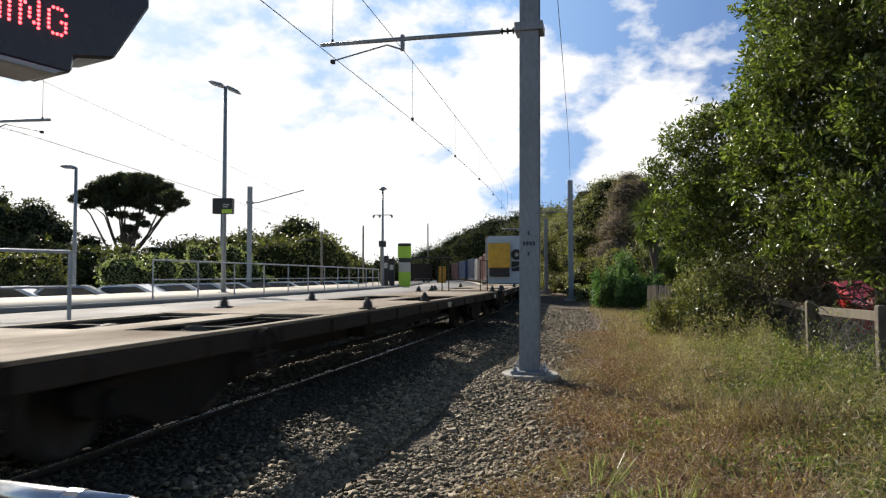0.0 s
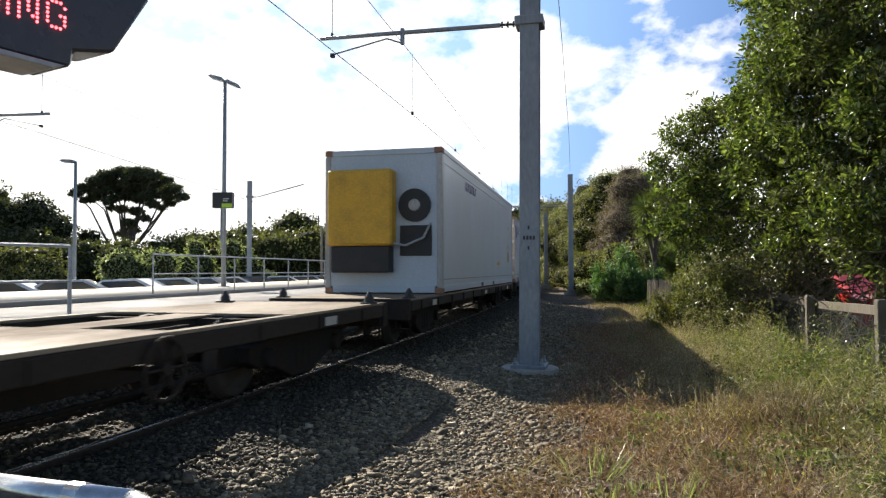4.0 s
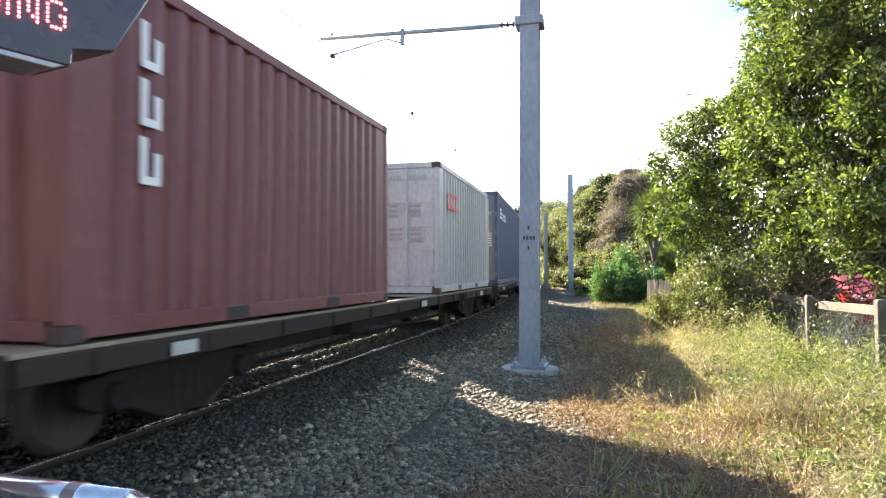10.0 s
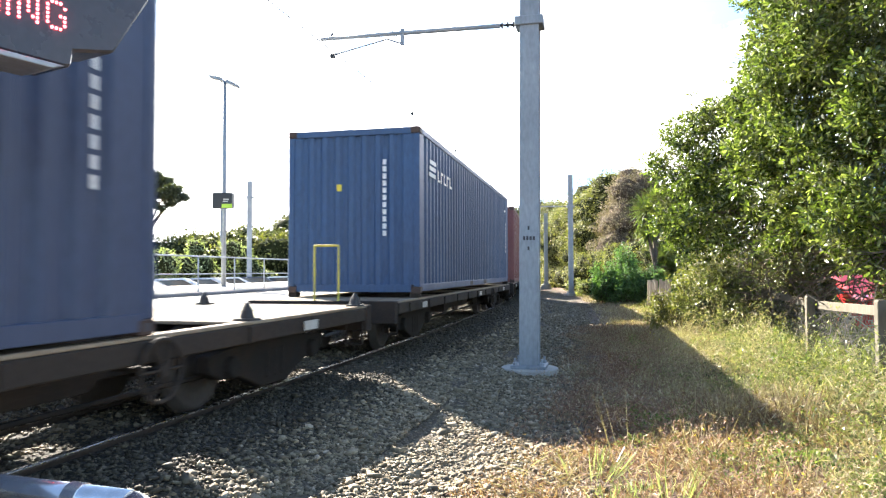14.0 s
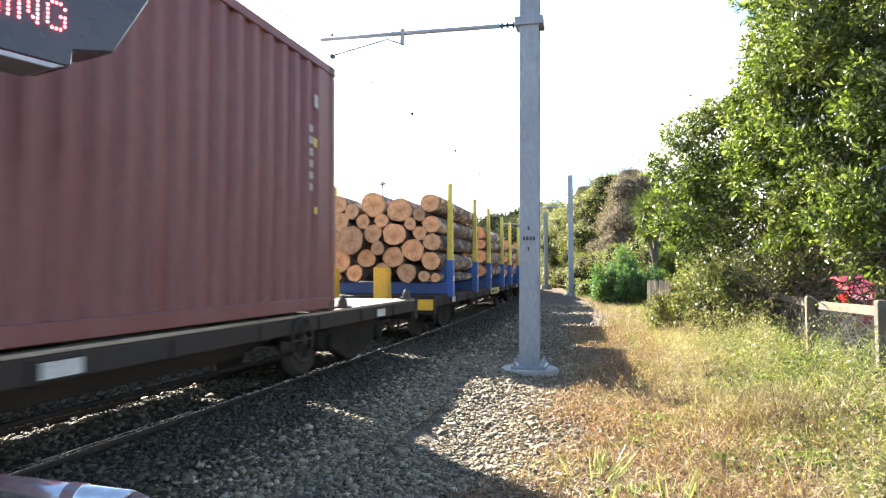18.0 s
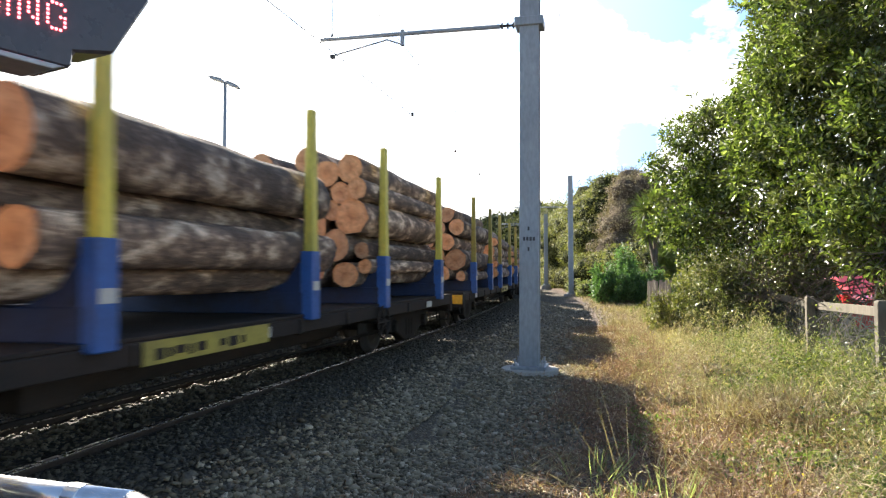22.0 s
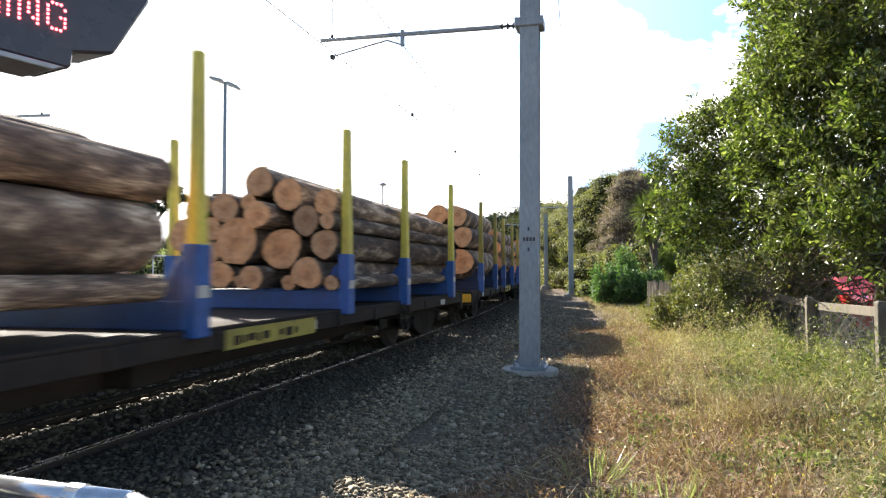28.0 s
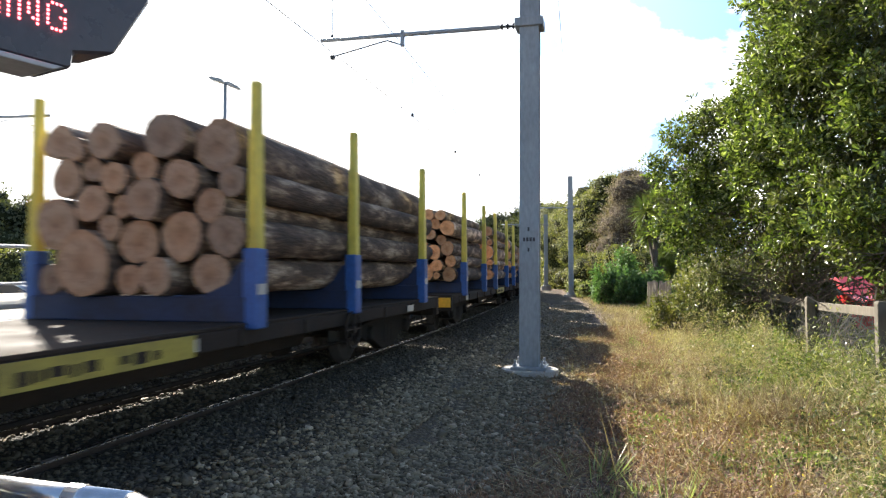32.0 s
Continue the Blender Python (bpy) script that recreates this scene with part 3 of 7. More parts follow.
def stone_material(name, tone):
    m, nt, b = node_mat(name)
    g = nt.nodes.new("ShaderNodeNewGeometry")
    c = ramp(nt, g.outputs["Random Per Island"], [(p, tuple(tone * x for x in q)) for p, q in ((0.0, (0.072, 0.057, 0.034)), (0.5, (0.14, 0.111, 0.068)), (0.92, (0.205, 0.167, 0.108)), (1.0, (0.31, 0.26, 0.185)))])
    v = coords(nt)
    nz = nd(nt, "ShaderNodeTexNoise", Scale=70.0, Detail=3.0)
    nt.links.new(v, nz.inputs["Vector"])
    gr = ramp(nt, nz.outputs[0], [(0.3, (0.75,) * 3), (0.7, (1.2,) * 3)])
    nt.links.new(mixc(nt, 1.0, c, gr, "MULTIPLY"), b.inputs["Base Color"])
    b.inputs["Roughness"].default_value = 0.8
    return m


M["stone"] = stone_material("ballast_stone", 1.35)
# Dark tone for oil stains and for the shade beside the wagons.
M["oil_shade_stone"] = stone_material("oily_shaded_ballast_stone", 0.5)
M["midstone"] = stone_material("worn_ballast_stone", 0.9)


def gz(px, py):
    return ground_height(px, py)[0]


stone_field("ballast", 1.0, 12, 1.5, 5.2, 1500, 0.047, gz, M["stone"], "grey crushed stone ballast beside the rails",
            lambda s, l: np.clip((4.6 - l) / 1.2, 0.06, 1.0) * np.clip((l - 1.5) / 0.7, 0, 1))
stone_field("ballast", 12, 34, 1.5, 4.6, 480, 0.055, gz, M["stone"], "grey crushed stone ballast beside the rails",
            lambda s, l: np.clip((4.3 - l) / 1.2, 0.06, 1.0) * np.clip((l - 1.5) / 0.7, 0, 1))
stone_field("dark_ballast", 0, 14, 0.62, 2.2, 900, 0.038, gz, M["oil_shade_stone"], "dark ballast outside the rail, oil stains and wagon shade in its colour", lambda s, l: np.clip((2.2 - l) / 0.6, 0, 1))
stone_field("dark_ballast", 14, 34, 0.62, 2.2, 350, 0.05, gz, M["oil_shade_stone"], "dark ballast outside the rail, oil stains and wagon shade in its colour", lambda s, l: np.clip((2.2 - l) / 0.6, 0, 1))
stone_field("ballast", 0, 34, -1.7, 0.52, 520, 0.045, gz, M["midstone"], "worn grey ballast between the rails", lambda s, l: np.clip((0.45 - l) / 0.3, 0.1, 1) * (np.abs(l + 0.57) > 0.06))


# ---- rails and sleepers ----
def swept(name, outline, l_mid, s0, s1, step, material, parent, label=""):
    """A constant cross-section (offset, height) carried along the track."""
    ss = np.arange(s0, s1 + step, step)
    x, y, h = (np.interp(ss, LINE_S, a) for a in (LINE_X, LINE_Y, LINE_H))
    o = np.array(outline)
    n, k = len(ss), len(o)
    V = np.stack([x[:, None] + (l_mid + o[None, :, 0]) * np.cos(h)[:, None], y[:, None] - (l_mid + o[None, :, 0]) * np.sin(h)[:, None],
                  np.broadcast_to(o[None, :, 1], (n, k))], -1).reshape(-1, 3)
    idx = np.arange(n * k).reshape(n, k)
    nxt = np.roll(idx, -1, 1)
    F = np.stack([idx[:-1], nxt[:-1], nxt[1:], idx[1:]], -1).reshape(-1, 4)
    return part(name, raw_mesh(name, V, F, [material]), None, parent, label)


track = tagged(new("track"), "narrow-gauge railway track on ballast and concrete sleepers", "track", kind="structure")
for l in (-0.57, 0.57):
    swept("rail", [(-0.065, -0.155), (0.065, -0.155), (0.06, -0.14), (0.012, -0.125), (0.009, -0.04), (0.033, -0.03), (0.034, -0.012), (-0.034, -0.012),
                   (-0.033, -0.03), (-0.009, -0.04), (-0.012, -0.125), (-0.06, -0.14)], l, -60, 300, 1.0, M["railweb"], track, "rust-brown steel rail")
    swept("rail_head", [(-0.034, -0.012), (0.034, -0.012), (0.028, 0.0), (-0.028, 0.0)], l, -60, 300, 1.0, M["railtop"], track, "polished running surface")
slp = Shape().prism([(-1.05, -0.36), (1.05, -0.36), (1.05, -0.19), (0.75, -0.158), (0.40, -0.158), (0.25, -0.18), (-0.25, -0.18), (-0.40, -0.158),
                     (-0.75, -0.158), (-1.05, -0.19)], -0.12, 0.12, "y").mesh("sleeper", M["sleeper"], 0.012)
for i in range(190):
    s = -20 + i * 0.62
    ob = part("sleeper", slp, None, track)
    ob.matrix_basis = place_on(s)

# ---- rolling stock ----
CARRIED = []    # (thing, middle S, half of the distance between its guiding points)
WHEELSETS = []


def wheelset_mesh():
    w = Shape()
    w.rod((-0.75, 0, 0), (0.75, 0, 0), 0.07, 0.07, 10)
    for sx in (-1, 1):
        prof = [(0.47, 0.43), (0.50, 0.445), (0.505, 0.415), (0.60, 0.405), (0.605, 0.36), (0.57, 0.33), (0.56, 0.16), (0.62, 0.13), (0.62, 0.0)]
        seg = 24
        vs = [(sx * a, r * math.cos(k * math.tau / seg), r * math.sin(k * math.tau / seg)) for a, r in prof for k in range(seg)]
        fs = [(i * seg + k, i * seg + (k + 1) % seg, (i + 1) * seg + (k + 1) % seg, (i + 1) * seg + k) for i in range(len(prof) - 1) for k in range(seg)]
        w.add(vs, fs)
        inner = [(sx * 0.47, 0.43 * math.cos(k * math.tau / seg), 0.43 * math.sin(k * math.tau / seg)) for k in range(seg)]
        w.add(inner, [tuple(range(seg))])
    return w.mesh("wheelset", M["tread"], smooth=True)


def bogie_mesh():
    b = Shape()
    for sx in (-1, 1):
        x0, x1 = sorted((sx * 0.80, sx * 0.95))
        b.prism([(-1.18, 0.40), (-1.18, 0.56), (-0.75, 0.60), (-0.40, 0.68), (0.40, 0.68), (0.75, 0.60), (1.18, 0.56), (1.18, 0.40), (0.98, 0.32), (0.72, 0.32),
                 (0.50, 0.24), (0.26, 0.14), (-0.26, 0.14), (-0.50, 0.24), (-0.72, 0.32), (-0.98, 0.32)], x0, x1, "x")
        for y in (-0.16, 0.0, 0.16):
            b.rod((sx * 0.90, y, 0.22), (sx * 0.90, y, 0.52), 0.065, 0.065, 8)
        for y in (-0.85, 0.85):
            b.rod((sx * 0.93, y, 0.42), (sx * 1.02, y, 0.42), 0.12, 0.10, 12)
        b.box(*sorted((sx * 0.60, sx * 0.78)), -0.45, -0.39, 0.25, 0.45)
        b.box(*sorted((sx * 0.60, sx * 0.78)), 0.39, 0.45, 0.25, 0.45)
    b.box(-0.85, 0.85, -0.2, 0.2, 0.40, 0.62)
    b.rod((0, 0, 0.55), (0, 0, 0.72), 0.22, 0.22, 12)
    return b.mesh("bogie", M["bogie"], 0.012)


WHEEL_ME, BOGIE_ME = wheelset_mesh(), bogie_mesh()


def deck_plates(L, bays=None):
    """The top of a skeletal container flat: plates with open bays between them."""
    h = L / 2
    y, out = -h + 0.55, []
    for a, b in bays or [(-h + 3.6, -h + 5.6), (-1.1, 1.1), (h - 5.6, h - 3.6)]:
        out += [(-1.22, 1.22, y, a, 0.862), (-1.22, -1.10, a + 0.004, b - 0.004, 0.860), (1.10, 1.22, a + 0.004, b - 0.004, 0.860), (-0.25, 0.25, a + 0.004, b - 0.004, 0.855)]
        y = b
    return out + [(-1.22, 1.22, y, h - 0.55, 0.862)]


def brake_wheel_mesh():
    s = Shape()
    n = 20
    ring = [(0, 0.23 * math.cos(k * math.tau / n), 0.23 * math.sin(k * math.tau / n)) for k in range(n + 1)]
    s.path(ring, 0.018, 6)
    for k in range(6):
        s.rod((0, 0, 0), (0, 0.23 * math.cos(k * math.tau / 6), 0.23 * math.sin(k * math.tau / 6)), 0.012, 0.012, 6)
    return s.rod((-0.03, 0, 0), (0.03, 0, 0), 0.05, 0.05, 10).mesh("brake_wheel", M["sill"])


BRAKE_ME = brake_wheel_mesh()
CROSS_ME = Shape().box(-1.10, 1.10, -0.05, 0.05, 0.62, 0.826).mesh("crossbearer", M["wagon"], 0.005)
STIFF_HI = Shape().box(-0.012, 0.012, -0.03, 0.03, 0.665, 0.815).mesh("sill_stiffener", M["sill"], 0.004)


def make_wagon(L, label, group, logs=False, yellow_end=False, bays=None, wheel_at=None, panels=None):
    h = L / 2
    w = thing("log_wagon" if logs else "container_wagon", label, "railway wagon", group)
    # Log wagon plates are closed to stop sunlight; their black includes shade under logs.
    for x0, x1, y0, y1, zt in ([(-1.22, 1.22, -h + 0.55 + k * (L - 1.1) / 5, -h + 0.546 + (k + 1) * (L - 1.1) / 5, 0.862) for k in range(5)] if logs else deck_plates(L, bays)):
        part("deck_plate", Shape().box(x0, x1, y0, y1, 0.83, zt), M["grimy" if logs else "deck"], w, "black grimy deck plate, darkened for shade under the logs" if logs else "worn pale steel deck plate", 0.006)
    for sx in (-1, 1):
        x0, x1 = sorted((sx * 1.10, sx * 1.225))
        sh = Shape().prism([(-h + 0.6, 0.66), (h - 0.6, 0.66), (h - 0.6, 0.828), (-h + 0.6, 0.828)], x0, x1, "x")
        part("side_sill", sh, M["grimy" if logs else "sill"], w, "", 0.012)
        for y in np.arange(-h + 1.2, h - 1.0, 1.3):
            part("sill_stiffener", STIFF_HI, None, w).location = (sx * 1.238, y, 0)
        for y in panels or (-h + 2.1, h - 2.3, 0.6):
            pl = Shape().box(*sorted((sx * 1.251, sx * 1.257)), y - 0.16, y + 0.16, 0.69, 0.79)
            part("number_panel", pl, M["plate"], w, "pale number panel")
        ym = Shape().box(*sorted((sx * 1.251, sx * 1.258)), -1.08, 0.72, 0.65, 0.825)
        if logs:
            part("sill_panel", ym, M["lime"], w, "yellow-green painted sill panel")
            for k, (a, ln) in enumerate(((-0.95, 0.10), (-0.82, 0.07), (-0.72, 0.13), (-0.55, 0.06), (-0.44, 0.12), (-0.12, 0.09), (0.02, 0.14), (0.22, 0.07))):
                part("marking", Shape().box(*sorted((sx * 1.259, sx * 1.261)), a, a + ln, 0.68 + 0.01 * (k % 3), 0.765 - 0.008 * (k % 2)), M["grimy"], w)
    part("centre_sill", Shape().box(-0.22, 0.22, -h + 0.5, h - 0.5, 0.40, 0.826), M["wagon"], w, "", 0.01)
    for sx in (-1, 1):
        part("girder", Shape().prism([(-h + 4.0, 0.80), (-h + 4.6, 0.36), (h - 4.6, 0.36), (h - 4.0, 0.80)], *sorted((sx * 0.40, sx * 0.44)), "x"), M["wagon"], w, "deep dark fish-bellied girder", 0.006)
    for y in np.arange(-h + 3.6, h - 3.4, 1.4):
        part("crossbearer", CROSS_ME, None, w).location = (0, y, 0)
    for sy in (-1, 1):
        e = part("end_beam", Shape().box(-1.22, 1.22, *sorted((sy * (h - 0.55), sy * (h - 0.38))), 0.52, 0.862), M["wagon"], w, "", 0.012)
        c = Shape().box(-0.09, 0.09, *sorted((sy * (h - 0.4), sy * (h - 0.02))), 0.50, 0.66)
        c.box(-0.17, 0.17, *sorted((sy * (h - 0.22), sy * (h - 0.03))), 0.46, 0.70)
        part("coupler", c, M["bogie"], w, "", 0.02)
        hs = Shape().path([(0.45, sy * (h - 0.3), 0.62), (0.42, sy * (h - 0.15), 0.42), (0.25, sy * (h - 0.02), 0.36)], 0.025, 6)
        part("brake_hose", hs, M["dark"], w)
        b = part("bogie", BOGIE_ME, None, w, "rusty cast-steel bogie")
        b.matrix_basis = pose(0, sy * (h - 2.55), 0)
        for wy in (-0.85, 0.85):
            ws = part("wheelset", WHEEL_ME, None, b, "worn steel wheels on an axle")
            ws.matrix_basis = pose(0, wy, 0.415)
            WHEELSETS.append((ws, wy))
        for sx in (-1, 1):
            st = Shape().path([(sx * 1.18, sy * (h - 0.62), 0.75), (sx * 1.18, sy * (h - 0.62), 0.35), (sx * 0.95, sy * (h - 0.62), 0.35), (sx * 0.95, sy * (h - 0.62), 0.75)], 0.016, 6)
            part("footstep", st, M["wagon"], w)
    tk = Shape().rod((-0.55, 0.9, 0.52), (-0.55, 2.1, 0.52), 0.19, 0.19, 14)
    part("air_tank", tk, M["wagon"], w, smooth=True)
    part("brake_box", Shape().box(0.35, 0.75, -1.6, -1.1, 0.38, 0.70), M["wagon"], w, "", 0.02)
    wy = h - 4.8 if wheel_at is None else wheel_at
    for sx in (-1, 1):
        part("brake_wheel", BRAKE_ME, None, w, "spoked hand-brake wheel").location = (sx * 1.27, wy, 0.60)
        part("brake_shaft", Shape().rod((sx * 1.26, wy, 0.60), (sx * 0.6, wy, 0.60), 0.025, 0.025, 8), M["wagon"], w)
        part("pull_rod", Shape().rod((sx * 0.72, -h + 3.2, 0.34), (sx * 0.72, h - 3.2, 0.34), 0.022, 0.022, 6), M["bogie"], w)
    if yellow_end:
        part("end_panel", Shape().box(0.02, 0.90, -h + 0.36, -h + 0.378, 0.56, 0.85), M["yellow"], w, "yellow end panel", 0.006)
    return w


def add_twistlocks(w, L, spots):
    for y in spots:
        for sx in (-1, 1):
            t = Shape().box(sx * 1.13 - 0.085, sx * 1.13 + 0.085, y - 0.11, y + 0.11, 0.862, 0.885)
            t.rod((sx * 1.13, y, 0.885), (sx * 1.13, y, 0.96), 0.075, 0.06, 10).rod((sx * 1.13, y, 0.96), (sx * 1.13, y, 1.03), 0.06, 0.018, 10)
            part("twistlock", t, M["dark"], w, "raised dark twistlock cone")


def add_hoop(w, y, x0=-1.1, x1=-0.5, top=1.55, mat="galv"):
    part("handrail", Shape().path([(x0, y, 0.862), (x0, y, top), (x1, y, top), (x1, y, 0.862)], 0.018, 8), M[mat], w, "upright tubular handrail hoop")


def carry(ob, S, half):
    CARRIED.append((ob, S, half))
    ob.matrix_basis = train_pose(S, half)


def train_pose(s, half):
    a, b = on_line(s - half), on_line(s + half)
    m = (a + b) / 2
    return pose(m.x, m.y, 0, 0, 0, math.degrees(math.atan2(-(b - a).x, (b - a).y)))


# wagon ends along the train, by S
EMPTY = [(-33.2, -15.6), (-15.4, 2.2), (2.4, 20.7), (20.9, 37.8)]
BOXED = [(38.0, 53.35), (53.5, 70.95), (71.1, 88.2), (88.4, 106.1), (106.3, 121.2), (121.4, 138.6)]
EMPTY_FIT = [(None, None, None, None), (None, None, None, None),    # bays, cones, hand-brake wheel, number panels
             ([(-6.55, -3.95), (0.75, 3.75)], (-2.55, 0.55, 8.25), -5.75, (2.1, 8.0)),
             ([(-5.15, -2.85), (3.2, 5.2)], (-7.75, -7.2, -1.15, 7.55), 3.0, (-7.4, -1.93, 6.0))]
for (a, b), (bays, cones, wheel_at, panels) in zip(EMPTY, EMPTY_FIT):
    L, h = b - a, (b - a) / 2
    w = make_wagon(L, "empty brown container wagon with a worn pale deck", "train wagons", bays=bays, wheel_at=wheel_at, panels=panels)
    add_twistlocks(w, L, cones or (-h + 0.75, -h + 6.8, h - 6.8, h - 0.75))
    add_hoop(w, -h + 0.47, 0.50, 0.72, 1.82, "wagon")
    add_hoop(w, -h + 0.47, -0.75, -0.53, 1.82, "wagon")
    carry(w, (a + b) / 2, h - 2.55)
for i, (a, b) in enumerate(BOXED):
    w = make_wagon(b - a, "grimy brown container wagon under load", "train wagons", yellow_end=i == 3)
    h = (b - a) / 2
    if i in (4, 5):
        add_hoop(w, -h + 0.47, -0.12, 0.28, 1.72, "post")
    if i in (3, 5):
        add_twistlocks(w, b - a, (h - 0.75, h - 3.4))
    if i == 0:
        add_twistlocks(w, b - a, (-h + 0.75,))
    if i == 1:
        add_hoop(w, -h + 0.42, -0.1, 0.35, 1.75, "wagon")
    for S in {1: (64.57, 70.43), 4: (108.22, 120.19)}.get(i, ()):
        for sx in (-1, 1):
            part("pedestal", Shape().box(sx * 1.13 - 0.08, sx * 1.13 + 0.08, S - (a + b) / 2 - 0.09, S - (a + b) / 2 + 0.09, 0.862, 0.936), M["wagon"], w, "", 0.006)
    carry(w, (a + b) / 2, h - 2.55)

FIRST_BUNK, LOG_PITCH = 140.57, 17.876
BUNKS = [0, 3.158, 5.588, 8.746, 11.176, 14.334]


def add_bunk(w, y, shade, clean):
    b = Shape().box(-1.2, 1.2, y - 0.11, y + 0.11, 0.862, 1.10)
    for sx in (-1, 1):
        b.prism([(sx * 0.72, 1.10), (sx * 1.0, 1.22), (sx * 1.13, 1.42), (sx * 1.165, 1.42), (sx * 1.165, 0.862), (sx * 0.9, 0.862)], y - 0.09, y + 0.09, "y")
    bunk = part("bunk", b, M["bunk" if clean else "bunkdark"], w, "blue painted log bunk" if clean else "grimy dark blue log bunk", 0.01)
    for sx in (-1, 1):
        part("post_socket", Shape().prism([(sx * 1.17, 0.80), (sx * 1.32, 0.80), (sx * 1.32, 1.55), (sx * 1.17, 1.55)], y - 0.10, y + 0.10, "y"), M["socket"], bunk, "bright blue stanchion socket", 0.012)
        p = Shape().prism([(sx * 1.19, 1.50), (sx * 1.31, 1.50), (sx * 1.29, 3.12), (sx * 1.21, 3.12)], y - 0.065, y + 0.065, "y")
        part("stanchion", p, M["post" if shade < 0.6 else "lime"], bunk, "yellow steel stanchion", 0.012)
        part("mark", Shape().box(*sorted((sx * 1.322, sx * 1.326)), y - 0.09, y + 0.07, 1.12, 1.22), M["plate"], bunk)


# ---- logs ----
def log_mesh(seed, L, end):
    r = np.random.default_rng(seed)
    seg, rings = 14, 7
    ang = np.arange(seg) * math.tau / seg
    vs, fs, mi = [], [], []
    out = 1 + 0.05 * np.sin(ang * 2 + r.uniform(0, 6)) + 0.04 * np.sin(ang * 3 + r.uniform(0, 6))
    bow = r.uniform(-0.05, 0.05, 2)
    for i in range(rings):
        u = i / (rings - 1)
        rad = out * (1.04 - 0.10 * u) * (1 + 0.035 * r.normal(size=seg))
        off = np.array(bow) * math.sin(u * math.pi)
        for k in range(seg):
            vs.append((math.cos(ang[k]) * rad[k] + off[0], (u - 0.5) * L, math.sin(ang[k]) * rad[k] + off[1]))
    for i in range(rings - 1):
        for k in range(seg):
            fs.append((i * seg + k, i * seg + (k + 1) % seg, (i + 1) * seg + (k + 1) % seg, (i + 1) * seg + k))
            mi.append(0)
    fs += [tuple(range(seg))[::-1], tuple((rings - 1) * seg + k for k in range(seg))]
    mi += [1, 1]
    me = bpy.data.meshes.new("log")
    me.from_pydata(vs, [], fs)
    bm = bmesh.new()
    bm.from_mesh(me)
    bmesh.ops.recalc_face_normals(bm, faces=bm.faces[:])
    bm.to_mesh(me)
    bm.free()
    me.materials.append(M["bark"])
    me.materials.append(M[end])
    for p, k in zip(me.polygons, mi):
        p.material_index, p.use_smooth = k, k == 0
    return me


LOG_ME = {k: [log_mesh(i, 1.0, k) for i in range(9)] for k in ("endgrain", "greyend")}


def pack(r, thick, top, half=1.16):
    """Round logs dropped one by one into the space between the stanchions."""
    got = []
    for _ in range(60):
        q = float(np.clip(r.normal(thick, thick * 0.28), thick * 0.55, thick * 1.7))
        spots = [(x, 1.10 + q) for x in np.linspace(-half + q, half - q, 12)]
        for i, (ax, az, ar) in enumerate(got):
            for sx in (-half + q, half - q):
                d2 = (ar + q) ** 2 - (sx - ax) ** 2
                if d2 > 0:
                    spots.append((sx, az + math.sqrt(d2)))
            for bx, bz, br in got[:i]:
                dx, dz = bx - ax, bz - az
                d = math.hypot(dx, dz)
                if d < ar + br + 2 * q and d > 1e-6:
                    A, B = ar + q, br + q
                    k = (A * A - B * B + d * d) / (2 * d)
                    hh = math.sqrt(max(0, A * A - k * k))
                    for s in (-1, 1):
                        spots.append((ax + dx * k / d - s * dz * hh / d, az + dz * k / d + s * dx * hh / d))
        best = None
        for x, z in spots:
            if abs(x) > half - q + 1e-6 or z < 1.10 + q - 1e-6:
                continue
            if all((x - a) ** 2 + (z - b) ** 2 >= (q + c) ** 2 - 1e-5 for a, b, c in got) and (best is None or z < best[1]):
                best = (x, z)
        if best is None or best[1] + q > top + 0.1 * (0.6 - abs(best[0])):
            if len(got) > 8:
                break
            continue
        got.append((*best, q))
    return got


def log_load(seed, thick, top, length, end="endgrain"):
    r = np.random.default_rng(seed)
    st = thing("log_load", f"stacked pine logs with rough bark and {'greyish' if end == 'greyend' else 'pale orange'} sawn ends", "logs", "log stacks on the train")
    for x, z, q in pack(r, thick, top):
        lg = part("log", LOG_ME[end][r.integers(0, 9)], None, st)
        ln = length * r.uniform(0.97, 1.05)
        lg.scale = (q * 0.985, ln, q * 0.985)
        lg.location = (x, r.normal(0, 0.06) + (ln - length) / 2, z)
        lg.rotation_euler = (0, r.uniform(0, 6.28), 0)
        if r.random() < 0.5:
            lg.rotation_euler = (0, r.uniform(0, 6.28), math.pi)
    return st


THREE, TWO = ((-0.45, 4.35), (5.13, 4.40), (10.72, 4.40)), ((-0.45, 5.75), (8.25, 6.95))
LOADS = [    # per wagon: thickness and top of each stack
    (THREE, (0.17, 0.17, 0.18), (2.95, 2.92, 2.75)), (THREE, (0.215, 0.21, 0.185), (3.0, 2.52, 3.1)), (THREE, (0.195, 0.165, 0.17), (3.12, 2.78, 3.0)),
    (THREE, (0.17, 0.155, 0.17), (2.85, 2.9, 2.95)), (((-0.45, 5.65), (8.55, 6.7)), (0.18, 0.17), (2.45, 2.72)), (THREE, (0.29, 0.27, 0.24), (3.2, 3.08, 3.12)),
    (((-0.45, 5.75), (8.6, 6.7)), (0.20, 0.205), (2.98, 2.92)), (THREE, (0.15, 0.16, 0.17), (2.85, 2.75, 2.8)), (THREE, (0.16, 0.15, 0.17), (2.75, 2.8, 2.85)),
    (TWO, (0.16, 0.15), (2.85, 2.75)), (THREE, (0.17, 0.16, 0.15), (2.85, 2.75, 2.8))]
